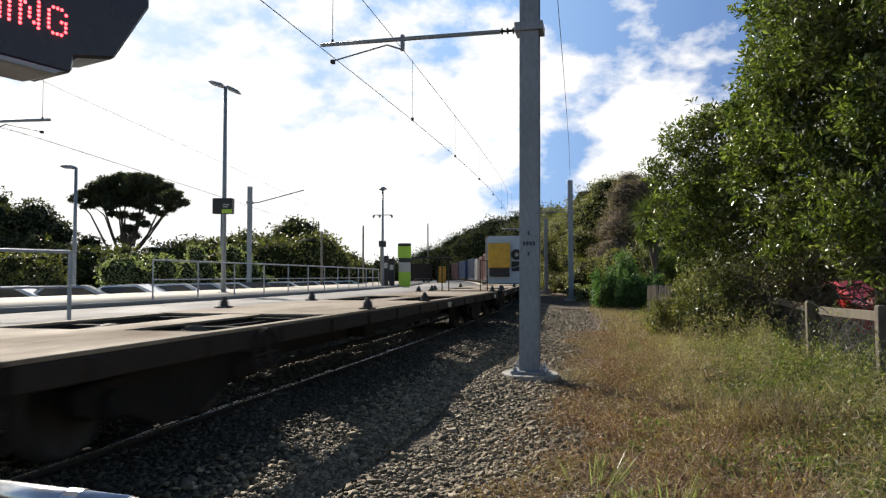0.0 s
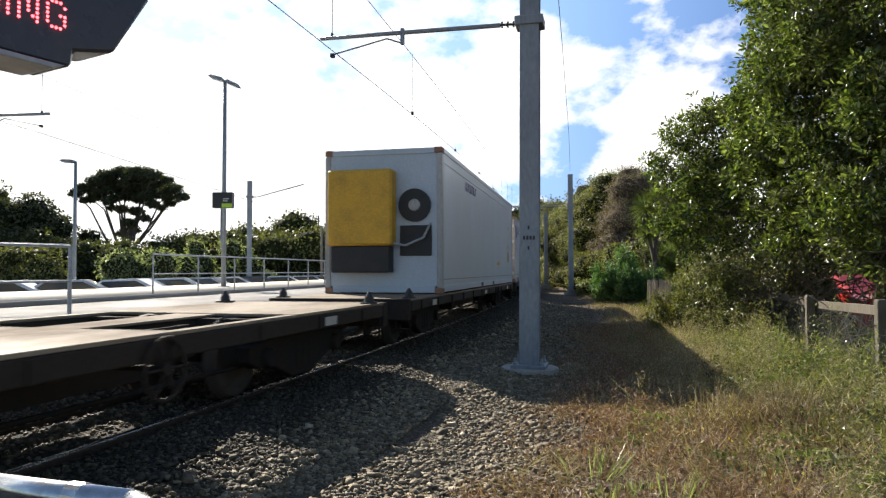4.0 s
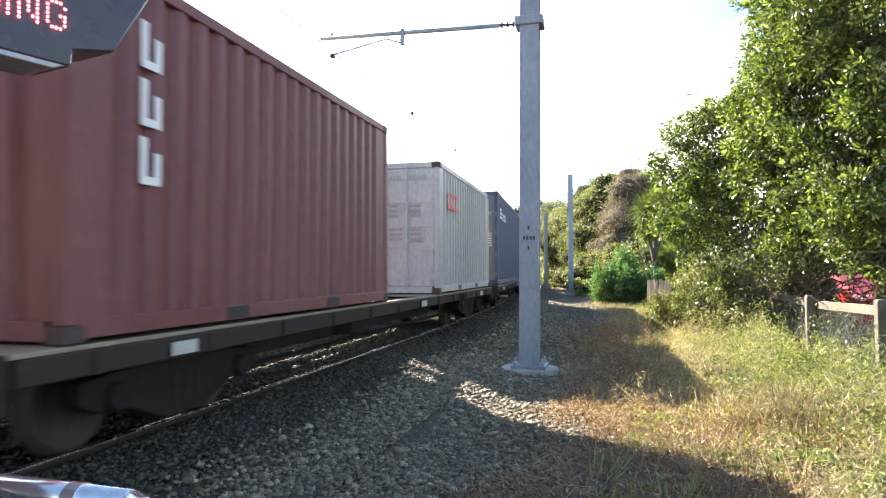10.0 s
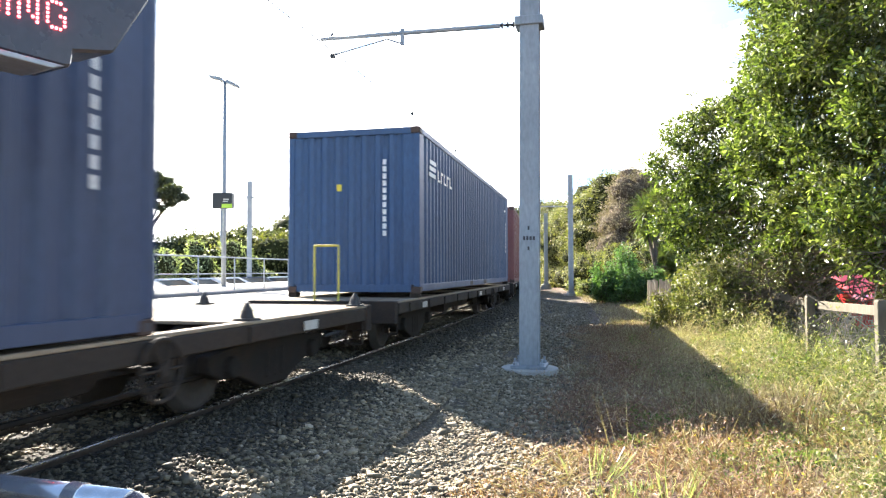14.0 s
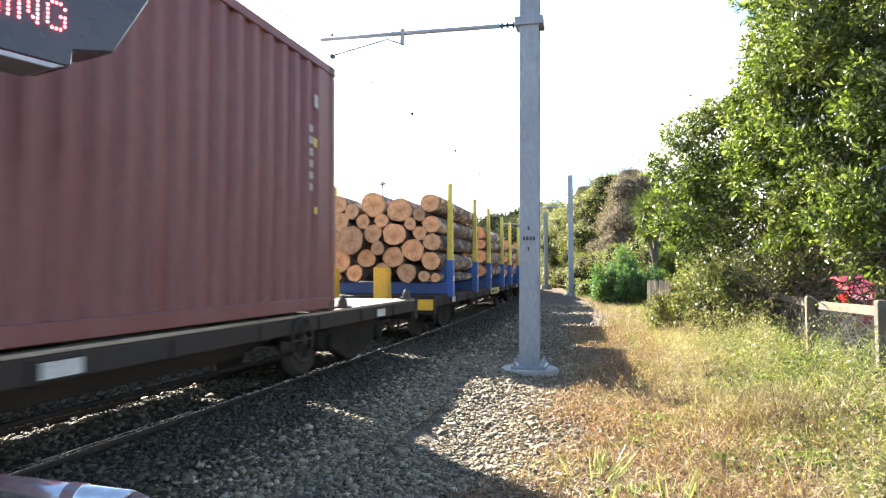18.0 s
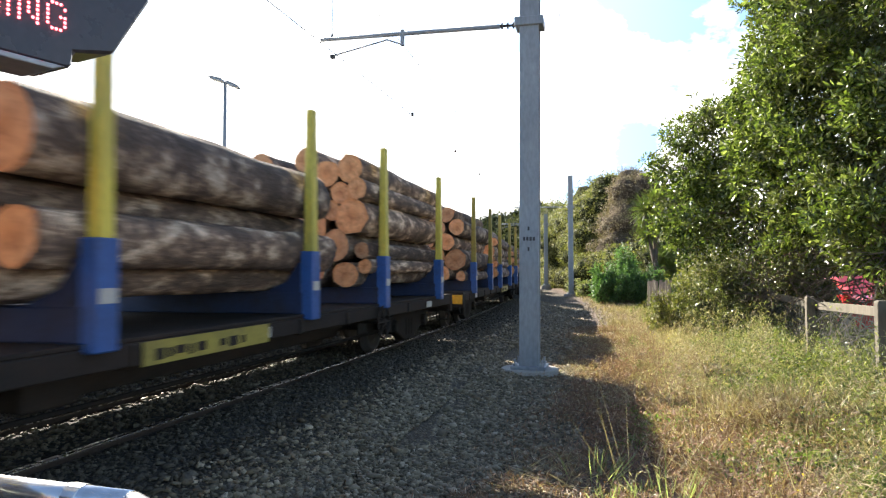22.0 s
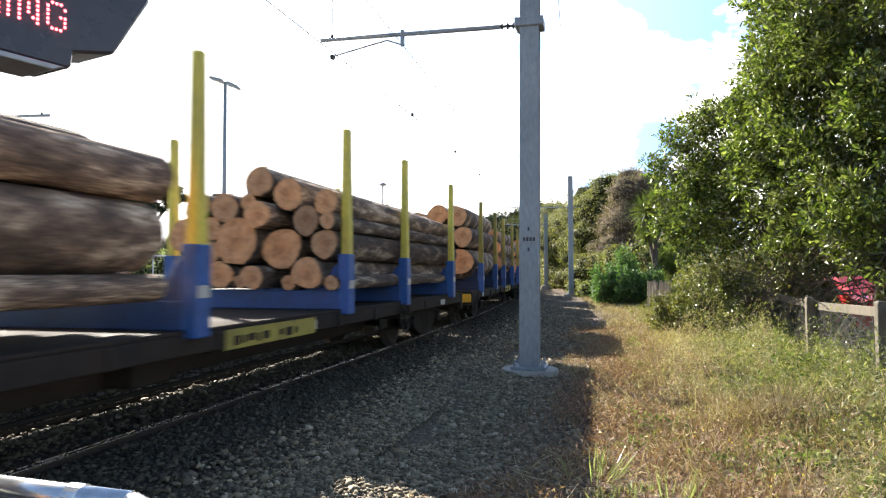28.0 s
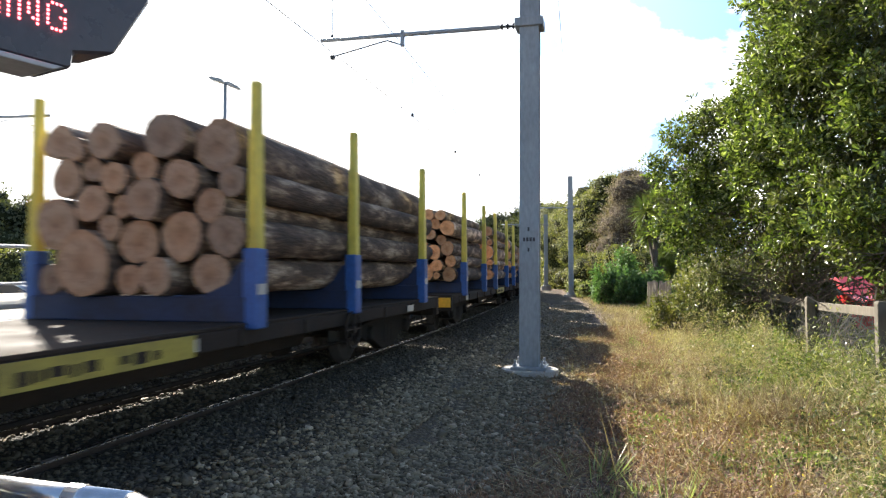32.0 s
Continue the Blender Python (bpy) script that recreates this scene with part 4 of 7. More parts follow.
for n in range(11):
    L = LOG_PITCH - 0.2
    front = FIRST_BUNK + n * LOG_PITCH - 1.75
    mid = front + L / 2
    w = make_wagon(L, "log wagon with blue bunks and yellow stanchions", "train wagons", logs=True)
    for b in BUNKS:
        add_bunk(w, b + 1.75 - L / 2, (n * 0.37) % 1.0, n in (0, 4, 9))
    h = L / 2
    for x in (-0.75, 0.26):
        part("end_stop", Shape().prism([(-h + 0.14, 0.74), (-h + 0.14, 1.40), (-h + 0.32, 1.40), (-h + 0.40, 0.74)], x - 0.14, x + 0.14, "x"), M["yellow"], w, "upright yellow end stop", 0.015)
    part("end_panel", Shape().box(0.66, 1.20, -h + 0.355, -h + 0.378, 0.60, 0.80), M["yellow"], w, "yellow end panel", 0.005)
    carry(w, mid, h - 2.55)
    stacks, thick, tops = LOADS[n]
    for k, (y0, ln) in enumerate(stacks):
        carry(log_load(100 + 3 * n + k, thick[k], tops[k], ln, "greyend" if (n, k) in ((6, 1), (8, 0), (8, 2)) else "endgrain"), front + 1.75 + y0 + ln / 2, 1.6)


# ---- containers ----
CW = 2.438


def corrugated(length, z0, z1, x, depth=0.05, pitch=0.28, margin=0.15):
    """A side wall with trapezoid ribs along y from 0 to length, its outer face at x (sign gives outward)."""
    sg = 1 if x > 0 else -1
    pts = [(0.0, 0.0)]
    n = int((length - 2 * margin) / pitch)
    y0 = (length - n * pitch) / 2
    for i in range(n):
        a = y0 + i * pitch
        pts += [(a, 0.0), (a + pitch * 0.19, depth), (a + pitch * 0.5, depth), (a + pitch * 0.69, 0.0)]
    pts += [(length, 0.0)]
    s = Shape()
    vs = [(x - sg * d, y, z) for z in (z0, z1) for y, d in pts]
    k = len(pts)
    s.add(vs, [(i, i + 1, k + i + 1, k + i) for i in range(k - 1)])
    return s


def container(L, H, paint, label, name="shipping_container", doors_first=False, smooth_side=False, frame_mat=None, post_mat=None, door_mat=None):
    """A freight container; y runs from its leading end (0) to its trailing end (L), z from its base."""
    c = thing(name, label, "container", "containers on the train")
    fm = M[frame_mat or paint]
    hx = CW / 2
    for sx in (-1, 1):
        if smooth_side:
            sw = Shape().box(*sorted((sx * (hx - 0.012), sx * (hx - 0.09))), 0.1, L - 0.1, 0.16, H - 0.1)
            part("side_wall", sw, M[paint], c)
            sm = Shape()
            sm.box(*sorted((sx * (hx - 0.004), sx * (hx - 0.011))), 0.12, L - 0.12, H - 0.30, H - 0.275)
            part("seam_strip", sm, M[paint], c)
            part("scuff_strip", Shape().box(*sorted((sx * (hx - 0.003), sx * (hx - 0.011))), 0.12, L - 0.12, 0.272, 0.290), M["inkgrey"], c, "dark seam line")
        else:
            part("side_wall", corrugated(L - 0.24, 0.15, H - 0.09, sx * (hx - 0.012)), M[paint], c).location = (0, 0.12, 0)
        part("top_rail", Shape().box(*sorted((sx * hx, sx * (hx - 0.07))), 0.12, L - 0.12, H - 0.10, H - 0.005), fm, c, "", 0.006)
        br = Shape().box(*sorted((sx * hx, sx * (hx - 0.08))), 0.12, L - 0.12, 0.03, 0.16)
        part("bottom_rail", br, fm, c, "", 0.006)
        for y in ((L * 0.5 - 1.05), (L * 0.5 + 1.05)):
            part("fork_pocket", Shape().box(*sorted((sx * (hx + 0.002), sx * (hx - 0.05))), y - 0.18, y + 0.18, 0.045, 0.145), M["dark"], c)
        for y in (0, L):
            sy = 1 if y == 0 else -1
            part("corner_post", Shape().box(*sorted((sx * (hx + 0.001), sx * (hx - 0.11))), *sorted((y, y + sy * 0.12)), 0.118, H - 0.118), M[post_mat] if post_mat else fm, c, "", 0.01)
            for z in (0.0, H - 0.118):
                cc = Shape().box(*sorted((sx * (hx + 0.004), sx * (hx - 0.16))), *sorted((y - sy * 0.004, y + sy * 0.178)), z, z + 0.118)
                cs = part("corner_casting", cc, M["rust"] if not post_mat else M["orange"], c, "", 0.012)
                hole = Shape().box(*sorted((sx * (hx + 0.006), sx * (hx - 0.02))), *sorted((y + sy * 0.05, y + sy * 0.13)), z + 0.03, z + 0.09)
                part("casting_hole", hole, M["inkdark"], cs)
    part("roof", Shape().box(-hx + 0.07, hx - 0.07, 0.05, L - 0.05, H - 0.07, H - 0.02), fm, c)
    part("floor", Shape().box(-hx + 0.08, hx - 0.08, 0.06, L - 0.06, 0.06, 0.15), M["dark"], c)
    for y, sy, is_door in ((0, 1, doors_first), (L, -1, not doors_first)):
        part("end_sill", Shape().box(-hx + 0.16, hx - 0.16, *sorted((y, y + sy * 0.09)), 0.02, 0.15), fm, c, "", 0.006)
        part("end_header", Shape().box(-hx + 0.16, hx - 0.16, *sorted((y, y + sy * 0.09)), H - 0.12, H - 0.01), fm, c, "", 0.006)
        if is_door:
            dm = M[door_mat or paint]
            for sx in (-1, 1):
                d = part("door", Shape().box(*sorted((sx * 0.008, sx * (hx - 0.115))), *sorted((y + sy * 0.02, y + sy * 0.07)), 0.155, H - 0.125), dm, c, "", 0.008)
                ribs = Shape()
                if not smooth_side:
                    for k in range(5):
                        z = 0.42 + k * (H - 0.75) / 4
                        ribs.box(*sorted((sx * 0.05, sx * (hx - 0.17))), *sorted((y + sy * 0.0005, y + sy * 0.022)), z - 0.02, z + 0.10)
                    part("door_rib", ribs, dm, d)
                for bx in (0.14, 0.56):
                    bar = Shape().rod((sx * bx, y - sy * 0.022, 0.10), (sx * bx, y - sy * 0.022, H - 0.07), 0.019, 0.019, 8)
                    for z in (0.2, H * 0.36, H * 0.66, H - 0.2):
                        bar.box(sx * bx - 0.045, sx * bx + 0.045, *sorted((y - sy * 0.03, y + sy * 0.02)), z - 0.035, z + 0.035)
                    bar.path([(sx * bx, y - sy * 0.035, 0.92 + 0.12 * (bx > 0.5)), (sx * (bx + 0.34), y - sy * 0.035, 0.90 + 0.12 * (bx > 0.5))], 0.013, 6)
                    part("locking_bar", bar, M["galv"], d, "galvanised locking bar")
                for z in (0.35, 0.95, 1.6, 2.2):
                    part("hinge", Shape().box(*sorted((sx * (hx - 0.03), sx * (hx - 0.17))), *sorted((y - sy * 0.018, y + sy * 0.019)), z - 0.06, z + 0.06), dm, d)
        elif smooth_side:
            part("end_wall", Shape().box(-hx + 0.11, hx - 0.11, *sorted((y + sy * 0.03, y + sy * 0.1)), 0.15, H - 0.12), M[paint], c)
        else:
            ew = corrugated(CW - 0.22, 0.15, H - 0.12, 1.0, 0.045, 0.25, 0.02)
            vs = [(v[1] - (CW - 0.22) / 2, y + sy * (0.02 + (1.0 - v[0])), v[2]) for v in ew.v]
            ew.v = vs
            part("end_wall", ew, M[paint], c)
    return c


def side_bars(c, x, cells, material, label="", name="marking"):
    """Plain bars on the track-side wall: (y, z, dy, dz)."""
    for k, (y, z, dy, dz) in enumerate(cells):
        lift = 0.0006 * (k % 5)
        part(name, Shape().box(x, x + 0.004 + lift, y, y + dy, z, z + dz), material, c, label)


def end_bars(c, cells, material, y=0.0, label="", name="marking"):
    for k, (x, z, dx, dz) in enumerate(cells):
        lift = 0.0006 * (k % 5)
        part(name, Shape().box(x, x + dx, y - 0.006 - lift, y - 0.001, z, z + dz), material, c, label)


def load(c, S0, L, z=0.866):
    """Shift the parts so that the thing's own place is the middle of its base, then put it on the train."""
    for ch in c.children:
        ch.location = ch.location + Vector((0, -L / 2, z))
    carry(c, S0 + L / 2, L * 0.36)


HX = CW / 2 + 0.001
L20, L40, HC, STD = 6.058, 12.192, 2.896, 2.591

# long white refrigerated container, machinery towards the front
c = container(L40, HC, "white", "long white refrigerated container with a yellow cooling unit", "reefer_container", smooth_side=True, door_mat="cream", post_mat="grey")
u = part("cooling_unit", Shape().box(-1.05, 0.28, -0.34, 0.03, 0.95, 2.45), M["yellow"], c, "yellow generator cover hung on the end", 0.04)
part("unit_grille", Shape().box(-0.98, 0.22, -0.30, 0.03, 0.42, 0.94), M["dark"], c, "dark machinery below the cover", 0.02)
part("fan_housing", Shape().rod((0.66, 0.03, 1.75), (0.66, -0.04, 1.75), 0.33, 0.33, 20), M["dark"], c, "round fan opening")
part("fan_hub", Shape().rod((0.66, -0.041, 1.75), (0.66, -0.06, 1.75), 0.12, 0.10, 14), M["grey"], c)
part("service_panel", Shape().box(0.36, 1.0, -0.02, 0.03, 0.75, 1.35), M["dark"], c, "", 0.01)
part("hose", Shape().path([(0.2, -0.2, 1.0), (0.5, -0.12, 0.95), (0.85, -0.06, 1.1), (1.0, -0.05, 1.4)], 0.025, 8), M["galv"], c)
side_bars(c, HX, [(2.6 + k * 0.26, 2.32, 0.06, 0.2) for k in range(6)] + [(2.6 + k * 0.26, 2.32 + 0.16 * (k % 2), 0.18, 0.045) for k in range(6)], M["inkpurple"])
side_bars(c, HX, [(8.05, 0.62, 0.55, 0.11)], M["inkorange"], "yellow sticker")
side_bars(c, HX, [(10.70, 0.74, 0.33, 0.35)], M["inkorange"], "square orange warning sticker", "sticker")
side_bars(c, HX + 0.004, [(10.74, 1.02 - k * 0.06, 0.25, 0.02) for k in range(5)], M["orange"])
side_bars(c, HX, [(10.80, 1.88, 0.14, 0.10)], M["inkgrey"])
part("sticker", Shape().prism([(10.74, 1.21), (10.98, 1.21), (10.86, 1.43)], HX, HX + 0.004, "x"), M["inkorange"], c, "orange warning triangle")
side_bars(c, HX, [(11.45, 1.62, 0.11, 0.18)], M["inkorange"], "small orange sticker", "sticker")
load(c, 40.77, L40)

# short white refrigerated container with cream doors
c = container(L20, STD, "white", "short white refrigerated container with cream doors", "reefer_container", doors_first=True, smooth_side=True, door_mat="cream", post_mat="rustpost", frame_mat="rustpost")
sw = Shape()
for k in range(10):
    a0, a1 = k * 0.55, (k + 1) * 0.55
    sw.add([(HX + dx, 0.75 + r * math.cos(a), 2.02 + r * math.sin(a)) for dx in (0, 0.004) for a, r in ((a0, 0.17), (a1, 0.17), (a1, 0.28), (a0, 0.28))], [(0, 1, 2, 3), (4, 5, 6, 7), (0, 1, 5, 4), (2, 3, 7, 6)])
part("emblem", sw, M["inkpurple"], c, "purple ring emblem")
side_bars(c, HX, [(0.42, 2.12, 0.22, 0.10), (0.95, 1.80, 0.16, 0.34), (1.12, 1.72, 0.07, 0.3)], M["inkpurple"])
side_bars(c, HX, [(1.45 + k * 0.36, 1.93, 0.035, 0.36) for k in range(9)] + [(1.45 + k * 0.36, 2.25 - 0.3 * (k % 2), 0.16, 0.035) for k in range(9)] + [(1.62 + k * 0.36, 1.98, 0.04, 0.2) for k in range(0, 9, 2)], M["inkfaint"])
side_bars(c, HX, [(2.6, 0.72, 0.16, 0.04)], M["inkgreen"])
side_bars(c, HX, [(0.55, 1.25, 0.07, 0.22), (5.6, 1.9, 0.25, 0.05), (5.6, 1.75, 0.25, 0.05)], M["inkblue"])
for k, body in enumerate(("MAX G.W.", "TARE", "NET", "CU. CAP.")):
    t = part("lettering", text_mesh(body, 0.125, M["inkgrey"]), None, c)
    t.matrix_basis = pose(-0.02, -0.004, 1.60 - k * 0.16, 90, 0, 0)
end_bars(c, [(0.52 + (j % 3) * 0.15, 1.66 - j // 3 * 0.085, 0.12, 0.045) for j in range(18)], M["placard"])
end_bars(c, [(0.12 + j * 0.10, 2.13, 0.05, 0.10) for j in range(9)] + [(0.50 + j * 0.1, 1.95, 0.05, 0.10) for j in range(4)], M["inkgrey"])
load(c, 54.43, L20)

# red container
c = container(L20, STD, "red", "short rust-red corrugated container with a blue emblem panel")
side_bars(c, HX, [(0.55, 1.72, 1.25, 0.42)], M["inksky"], "blue emblem panel")
side_bars(c, HX + 0.004, [(0.62, 2.02, 0.5, 0.09), (1.25, 2.0, 0.45, 0.06)], M["inkyellow"])
side_bars(c, HX + 0.004, [(0.66 + k * 0.28, 1.77, 0.07, 0.22) for k in range(4)] + [(0.66 + k * 0.28, 1.77, 0.2, 0.05) for k in range(4)], M["paintwhite"])
side_bars(c, HX, [(5.45, 2.0 - k * 0.12, 0.22, 0.05) for k in range(3)] + [(5.55, 1.2, 0.05, 0.2)], M["paintwhite"])
end_bars(c, [(0.68, 2.18 - k * 0.128, 0.07, 0.095) for k in range(11)], M["plate"], 0.015)
load(c, 64.47, L20, 0.936)

# second red container
c = container(L20, STD, "maroon", "short maroon corrugated container with white upright letters", doors_first=False)
side_bars(c, HX, [(y, z, dy, dz) for z in (1.92, 1.50, 1.08) for y, z, dy, dz in ((0.66, z, 0.07, 0.34), (0.66, z, 0.22, 0.06), (0.81, z, 0.07, 0.24))], M["paintwhite"])
end_bars(c, [(0.10, 1.95 - k * 0.15, 0.06, 0.11) for k in range(9)], M["plate"], 0.015)
load(c, 72.07, L20)

# grey container with doors to the front
c = container(L20, STD, "grey", "short pale grey corrugated container with red markings", doors_first=True)
for j in range(4):
    x = -0.95 + j * 0.21
    end_bars(c, [(x, 2.02, 0.05, 0.18), (x, 2.02, 0.16, 0.045), (x, 2.16, 0.16, 0.045)], M["inkred"])
    y = 0.75 + j * 0.26
    side_bars(c, HX, [(y, 1.72, 0.06, 0.34), (y, 1.72, 0.19, 0.08), (y, 1.98, 0.19, 0.08)], M["inkred"])
end_bars(c, [(-0.98, 1.02, 0.28, 0.30)], M["inkdark"], 0.0, "dark square placard")
end_bars(c, [(x + 0.005 * j, z - j * 0.095, w_, 0.05) for x, z, w_ in ((0.20, 1.70, 0.17), (0.62, 1.70, 0.22), (0.20, 1.24, 0.26), (0.62, 1.24, 0.24)) for j in range(3)], M["inkgrey"])
end_bars(c, [(0.22 + j * 0.06, 2.24, 0.04, 0.09) for j in range(4)] + [(0.62 + j * 0.06, 2.24, 0.04, 0.09) for j in range(6)], M["inkgrey"])
end_bars(c, [(-0.50, 1.04, 0.20, 0.26)], M["orange"], 0.0, "faded pink placard")
part("placard", Shape().rod((-0.84, -0.001, 1.62), (-0.84, -0.006, 1.62), 0.075, 0.075, 16), M["inkgrey"], c, "round grey placard")
load(c, 81.30, L20)

# long blue containers
for S0, df, paint, label in ((89.06, True, "navy", "long dark blue corrugated container with dark grey doors"), (108.11, False, "blue", "long blue corrugated container with white markings")):
    c = container(L40, HC, paint, label, doors_first=df, door_mat="doorgrey" if df else None)
    side_bars(c, HX, [(0.75, 2.36, 0.5, 0.075), (0.72, 2.24, 0.5, 0.075), (0.69, 2.12, 0.5, 0.075)], M["paintwhite"])
    side_bars(c, HX, [(1.40 + k * 0.27, 2.10, 0.05, 0.22) for k in range(5)] + [(1.46 + k * 0.27, 2.10 + 0.17 * (k % 2), 0.12, 0.045) for k in range(5)], M["paintwhite"])
    side_bars(c, HX, [(11.55, 1.9 - k * 0.13, 0.05, 0.09) for k in range(8)] + [(11.25, 2.35, 0.3, 0.06)], M["paintwhite"])
    if df:
        end_bars(c, [(0.26 + k * 0.068, 2.18, 0.05, 0.10) for k in range(4)], M["paintwhite"])
        for k, body in enumerate(("495841 8", "45G1")):
            t = part("lettering", text_mesh(body, 0.13, M["paintwhite"]), None, c)
            t.matrix_basis = pose(0.63, -0.004, 2.18 - k * 0.16, 90, 0, 0)
        end_bars(c, [(0.34, 1.42, 0.10, 0.16)], M["inkyellow"], 0.0, "yellow height warning sticker")
        end_bars(c, [(0.63, 1.58 - k * 0.075, 0.40, 0.035) for k in range(6)], M["plate"])
    else:
        end_bars(c, [(0.55, 2.25 - k * 0.125, 0.065, 0.09) for k in range(11)], M["paintwhite"], 0.015)
        end_bars(c, [(-0.30, 1.80, 0.09, 0.12)], M["inkyellow"], 0.015)
    load(c, S0, L40, 0.866 if df else 0.936)
c = container(L40, HC, "maroon", "long faded red corrugated container with yellow corner marking")
end_bars(c, [(0.35, 2.28 - k * 0.128, 0.065, 0.09) for k in range(11)], M["plate"], 0.015)
end_bars(c, [(0.78, 1.55 + k * 0.1, 0.13, 0.075) for k in range(8)], M["inkyellow"], 0.015, "yellow corner marking")
side_bars(c, HX, [(11.5, 2.0 - k * 0.13, 0.05, 0.08) for k in range(6)] + [(11.62, 2.3, 0.06, 0.14)], M["plate"])
side_bars(c, HX, [(11.6, 1.85, 0.05, 0.10), (11.62, 1.1, 0.05, 0.08)], M["inkyellow"])
load(c, 122.51, L40)

# ---- station side ----
plat = tagged(new("platform"), "asphalt railway platform with a concrete edge", "platform", kind="structure")
swept("platform_body", [(-1.75, -0.45), (-1.75, 0.60), (-7.25, 0.62), (-7.25, -0.45)], 0, -14, 120, 1.0, M["asphalt"], plat, "grey asphalt platform surface")
swept("platform_edge", [(-1.62, 0.45), (-1.62, 0.64), (-2.05, 0.64), (-2.05, 0.45)], 0, -14, 120, 1.0, M["lightconcrete"], plat, "worn pale concrete edge")
apron = tagged(new("apron"), "raised pale concrete path behind the platform", "pavement", kind="structure")
swept("apron_slab", [(-7.20, -0.45), (-7.20, 0.70), (-12.5, 0.74), (-12.5, -0.45)], 0, -14, 120, 1.0, M["lightconcrete"], apron, "sunlit pale concrete")
swept("kerb", [(-7.06, 0.55), (-7.06, 0.72), (-7.24, 0.72), (-7.24, 0.55)], 0, 8, 60, 1.0, M["asphalt"], apron, "dark kerb")


def railing(points, z0, group, height=1.08, mid=0.55, ends=True):
    """A tube handrail with a knee rail through the points; a post at each."""
    r = thing("handrail", "galvanised tubular handrail beside the platform", "handrail", group)
    P = [Vector((x, y, z0)) for x, y in points]
    for p in P:
        part("post", Shape().rod(p, p + Vector((0, 0, height)), 0.024, 0.024, 8), M["galv"], r)
    for a, b in zip(P, P[1:]):
        part("top_rail", Shape().rod(a + Vector((0, 0, height)), b + Vector((0, 0, height)), 0.024, 0.024, 8), M["galv"], r)
        part("knee_rail", Shape().rod(a + Vector((0, 0, mid)), b + Vector((0, 0, mid)), 0.018, 0.018, 8), M["galv"], r)
    return r


pts = [(-7.77 + 3.63 * k / 12 + 0.55 * math.sin(k / 12 * math.pi), 18.19 + 25.5 * k / 12) for k in range(13)]
railing(pts, 0.70, "platform handrails")
railing([(-5.90, 10.75), (-6.45, 9.75), (-7.1, 8.6), (-7.9, 7.2)], 0.62, "platform handrails", 1.10)
railing([(-6.25, 11.35), (-6.95, 10.5), (-7.9, 9.4), (-9.0, 8.1)], 0.62, "platform handrails", 1.14)


def lamp_post(x, y, z0, top, heads, label, sign=False):
    p = thing("lamp_post", label, "street lamp", "station lamps", pose(x, y, z0))
    h = top - z0
    part("base_plate", Shape().box(-0.17, 0.17, -0.17, 0.17, 0, 0.025), M["galv"], p, "", 0.004)
    part("pole", Shape().rod((0, 0, 0.02), (0, 0, h), 0.095, 0.065, 12), M["mast"], p, smooth=True)
    for sx, tilt in heads:
        hd = Shape().prism([(sx * 0.04, -0.02), (sx * 0.12, 0.07), (sx * 0.55, 0.05), (sx * 0.66, -0.02), (sx * 0.55, -0.06), (sx * 0.10, -0.06)], -0.16, 0.16, "y")
        ob = part("lamp_head", hd, M["mast"], p, "flat grey lamp head", 0.012)
        ob.matrix_basis = pose(0, 0, h, 0, tilt, 0)
        ln = part("lens", Shape().box(*sorted((sx * 0.14, sx * 0.52)), -0.13, 0.13, -0.072, -0.061), M["paintwhite"], ob, "pale lens")
    if sign:
        bx = part("sign_box", Shape().box(-0.42, 0.36, -0.14, 0.14, 3.05, 3.66), M["blacksign"], p, "black information sign", 0.02)
        part("sign_band", Shape().box(-0.05, 0.35, -0.147, -0.141, 3.07, 3.22), M["limegreen"], bx, "lime-green band")
        part("sign_bars", Shape().box(-0.0, 0.24, -0.147, -0.141, 3.38, 3.42).box(0.0, 0.18, -0.147, -0.141, 3.30, 3.34), M["plate"], bx)
    return p


lamp_post(-8.52, 26.36, 0.72, 8.78, ((-1, 17), (1, 23)), "tall grey lamp post with two flat heads and a black sign", True)
lamp_post(-16.3, 30.0, -0.45, 6.2, ((-1, 4),), "grey car-park lamp post with one flat head")
lamp_post(-18.0, 55.0, -0.45, 6.6, ((-1, 4),), "grey car-park lamp post with one flat head")

cctv = thing("camera_pole", "slender grey pole with cameras and a round lamp", "pole", m=pose(-3.95, 44.4, 0.70))
part("pole", Shape().rod((0, 0, 0), (0, 0, 6.3), 0.10, 0.06, 12), M["mast"], cctv, smooth=True)
part("lamp_cap", Shape().rod((0, 0, 6.28), (0, 0, 6.36), 0.16, 0.30, 14).rod((0, 0, 6.36), (0, 0, 6.50), 0.30, 0.10, 14), M["mast"], cctv, "round lamp cap")
part("crossbar", Shape().rod((-0.6, 0, 4.65), (0.6, 0, 4.65), 0.03, 0.03, 8), M["mast"], cctv)
for x in (-0.6, -0.2, 0.6):
    part("camera_dome", Shape().rod((x, 0, 4.62), (x, 0, 4.45), 0.09, 0.05, 10), M["galv"], cctv)
part("loudspeaker", Shape().box(-0.24, 0.22, -0.2, 0.15, 2.55, 2.95), M["blacksign"], cctv, "black box on the pole", 0.03)

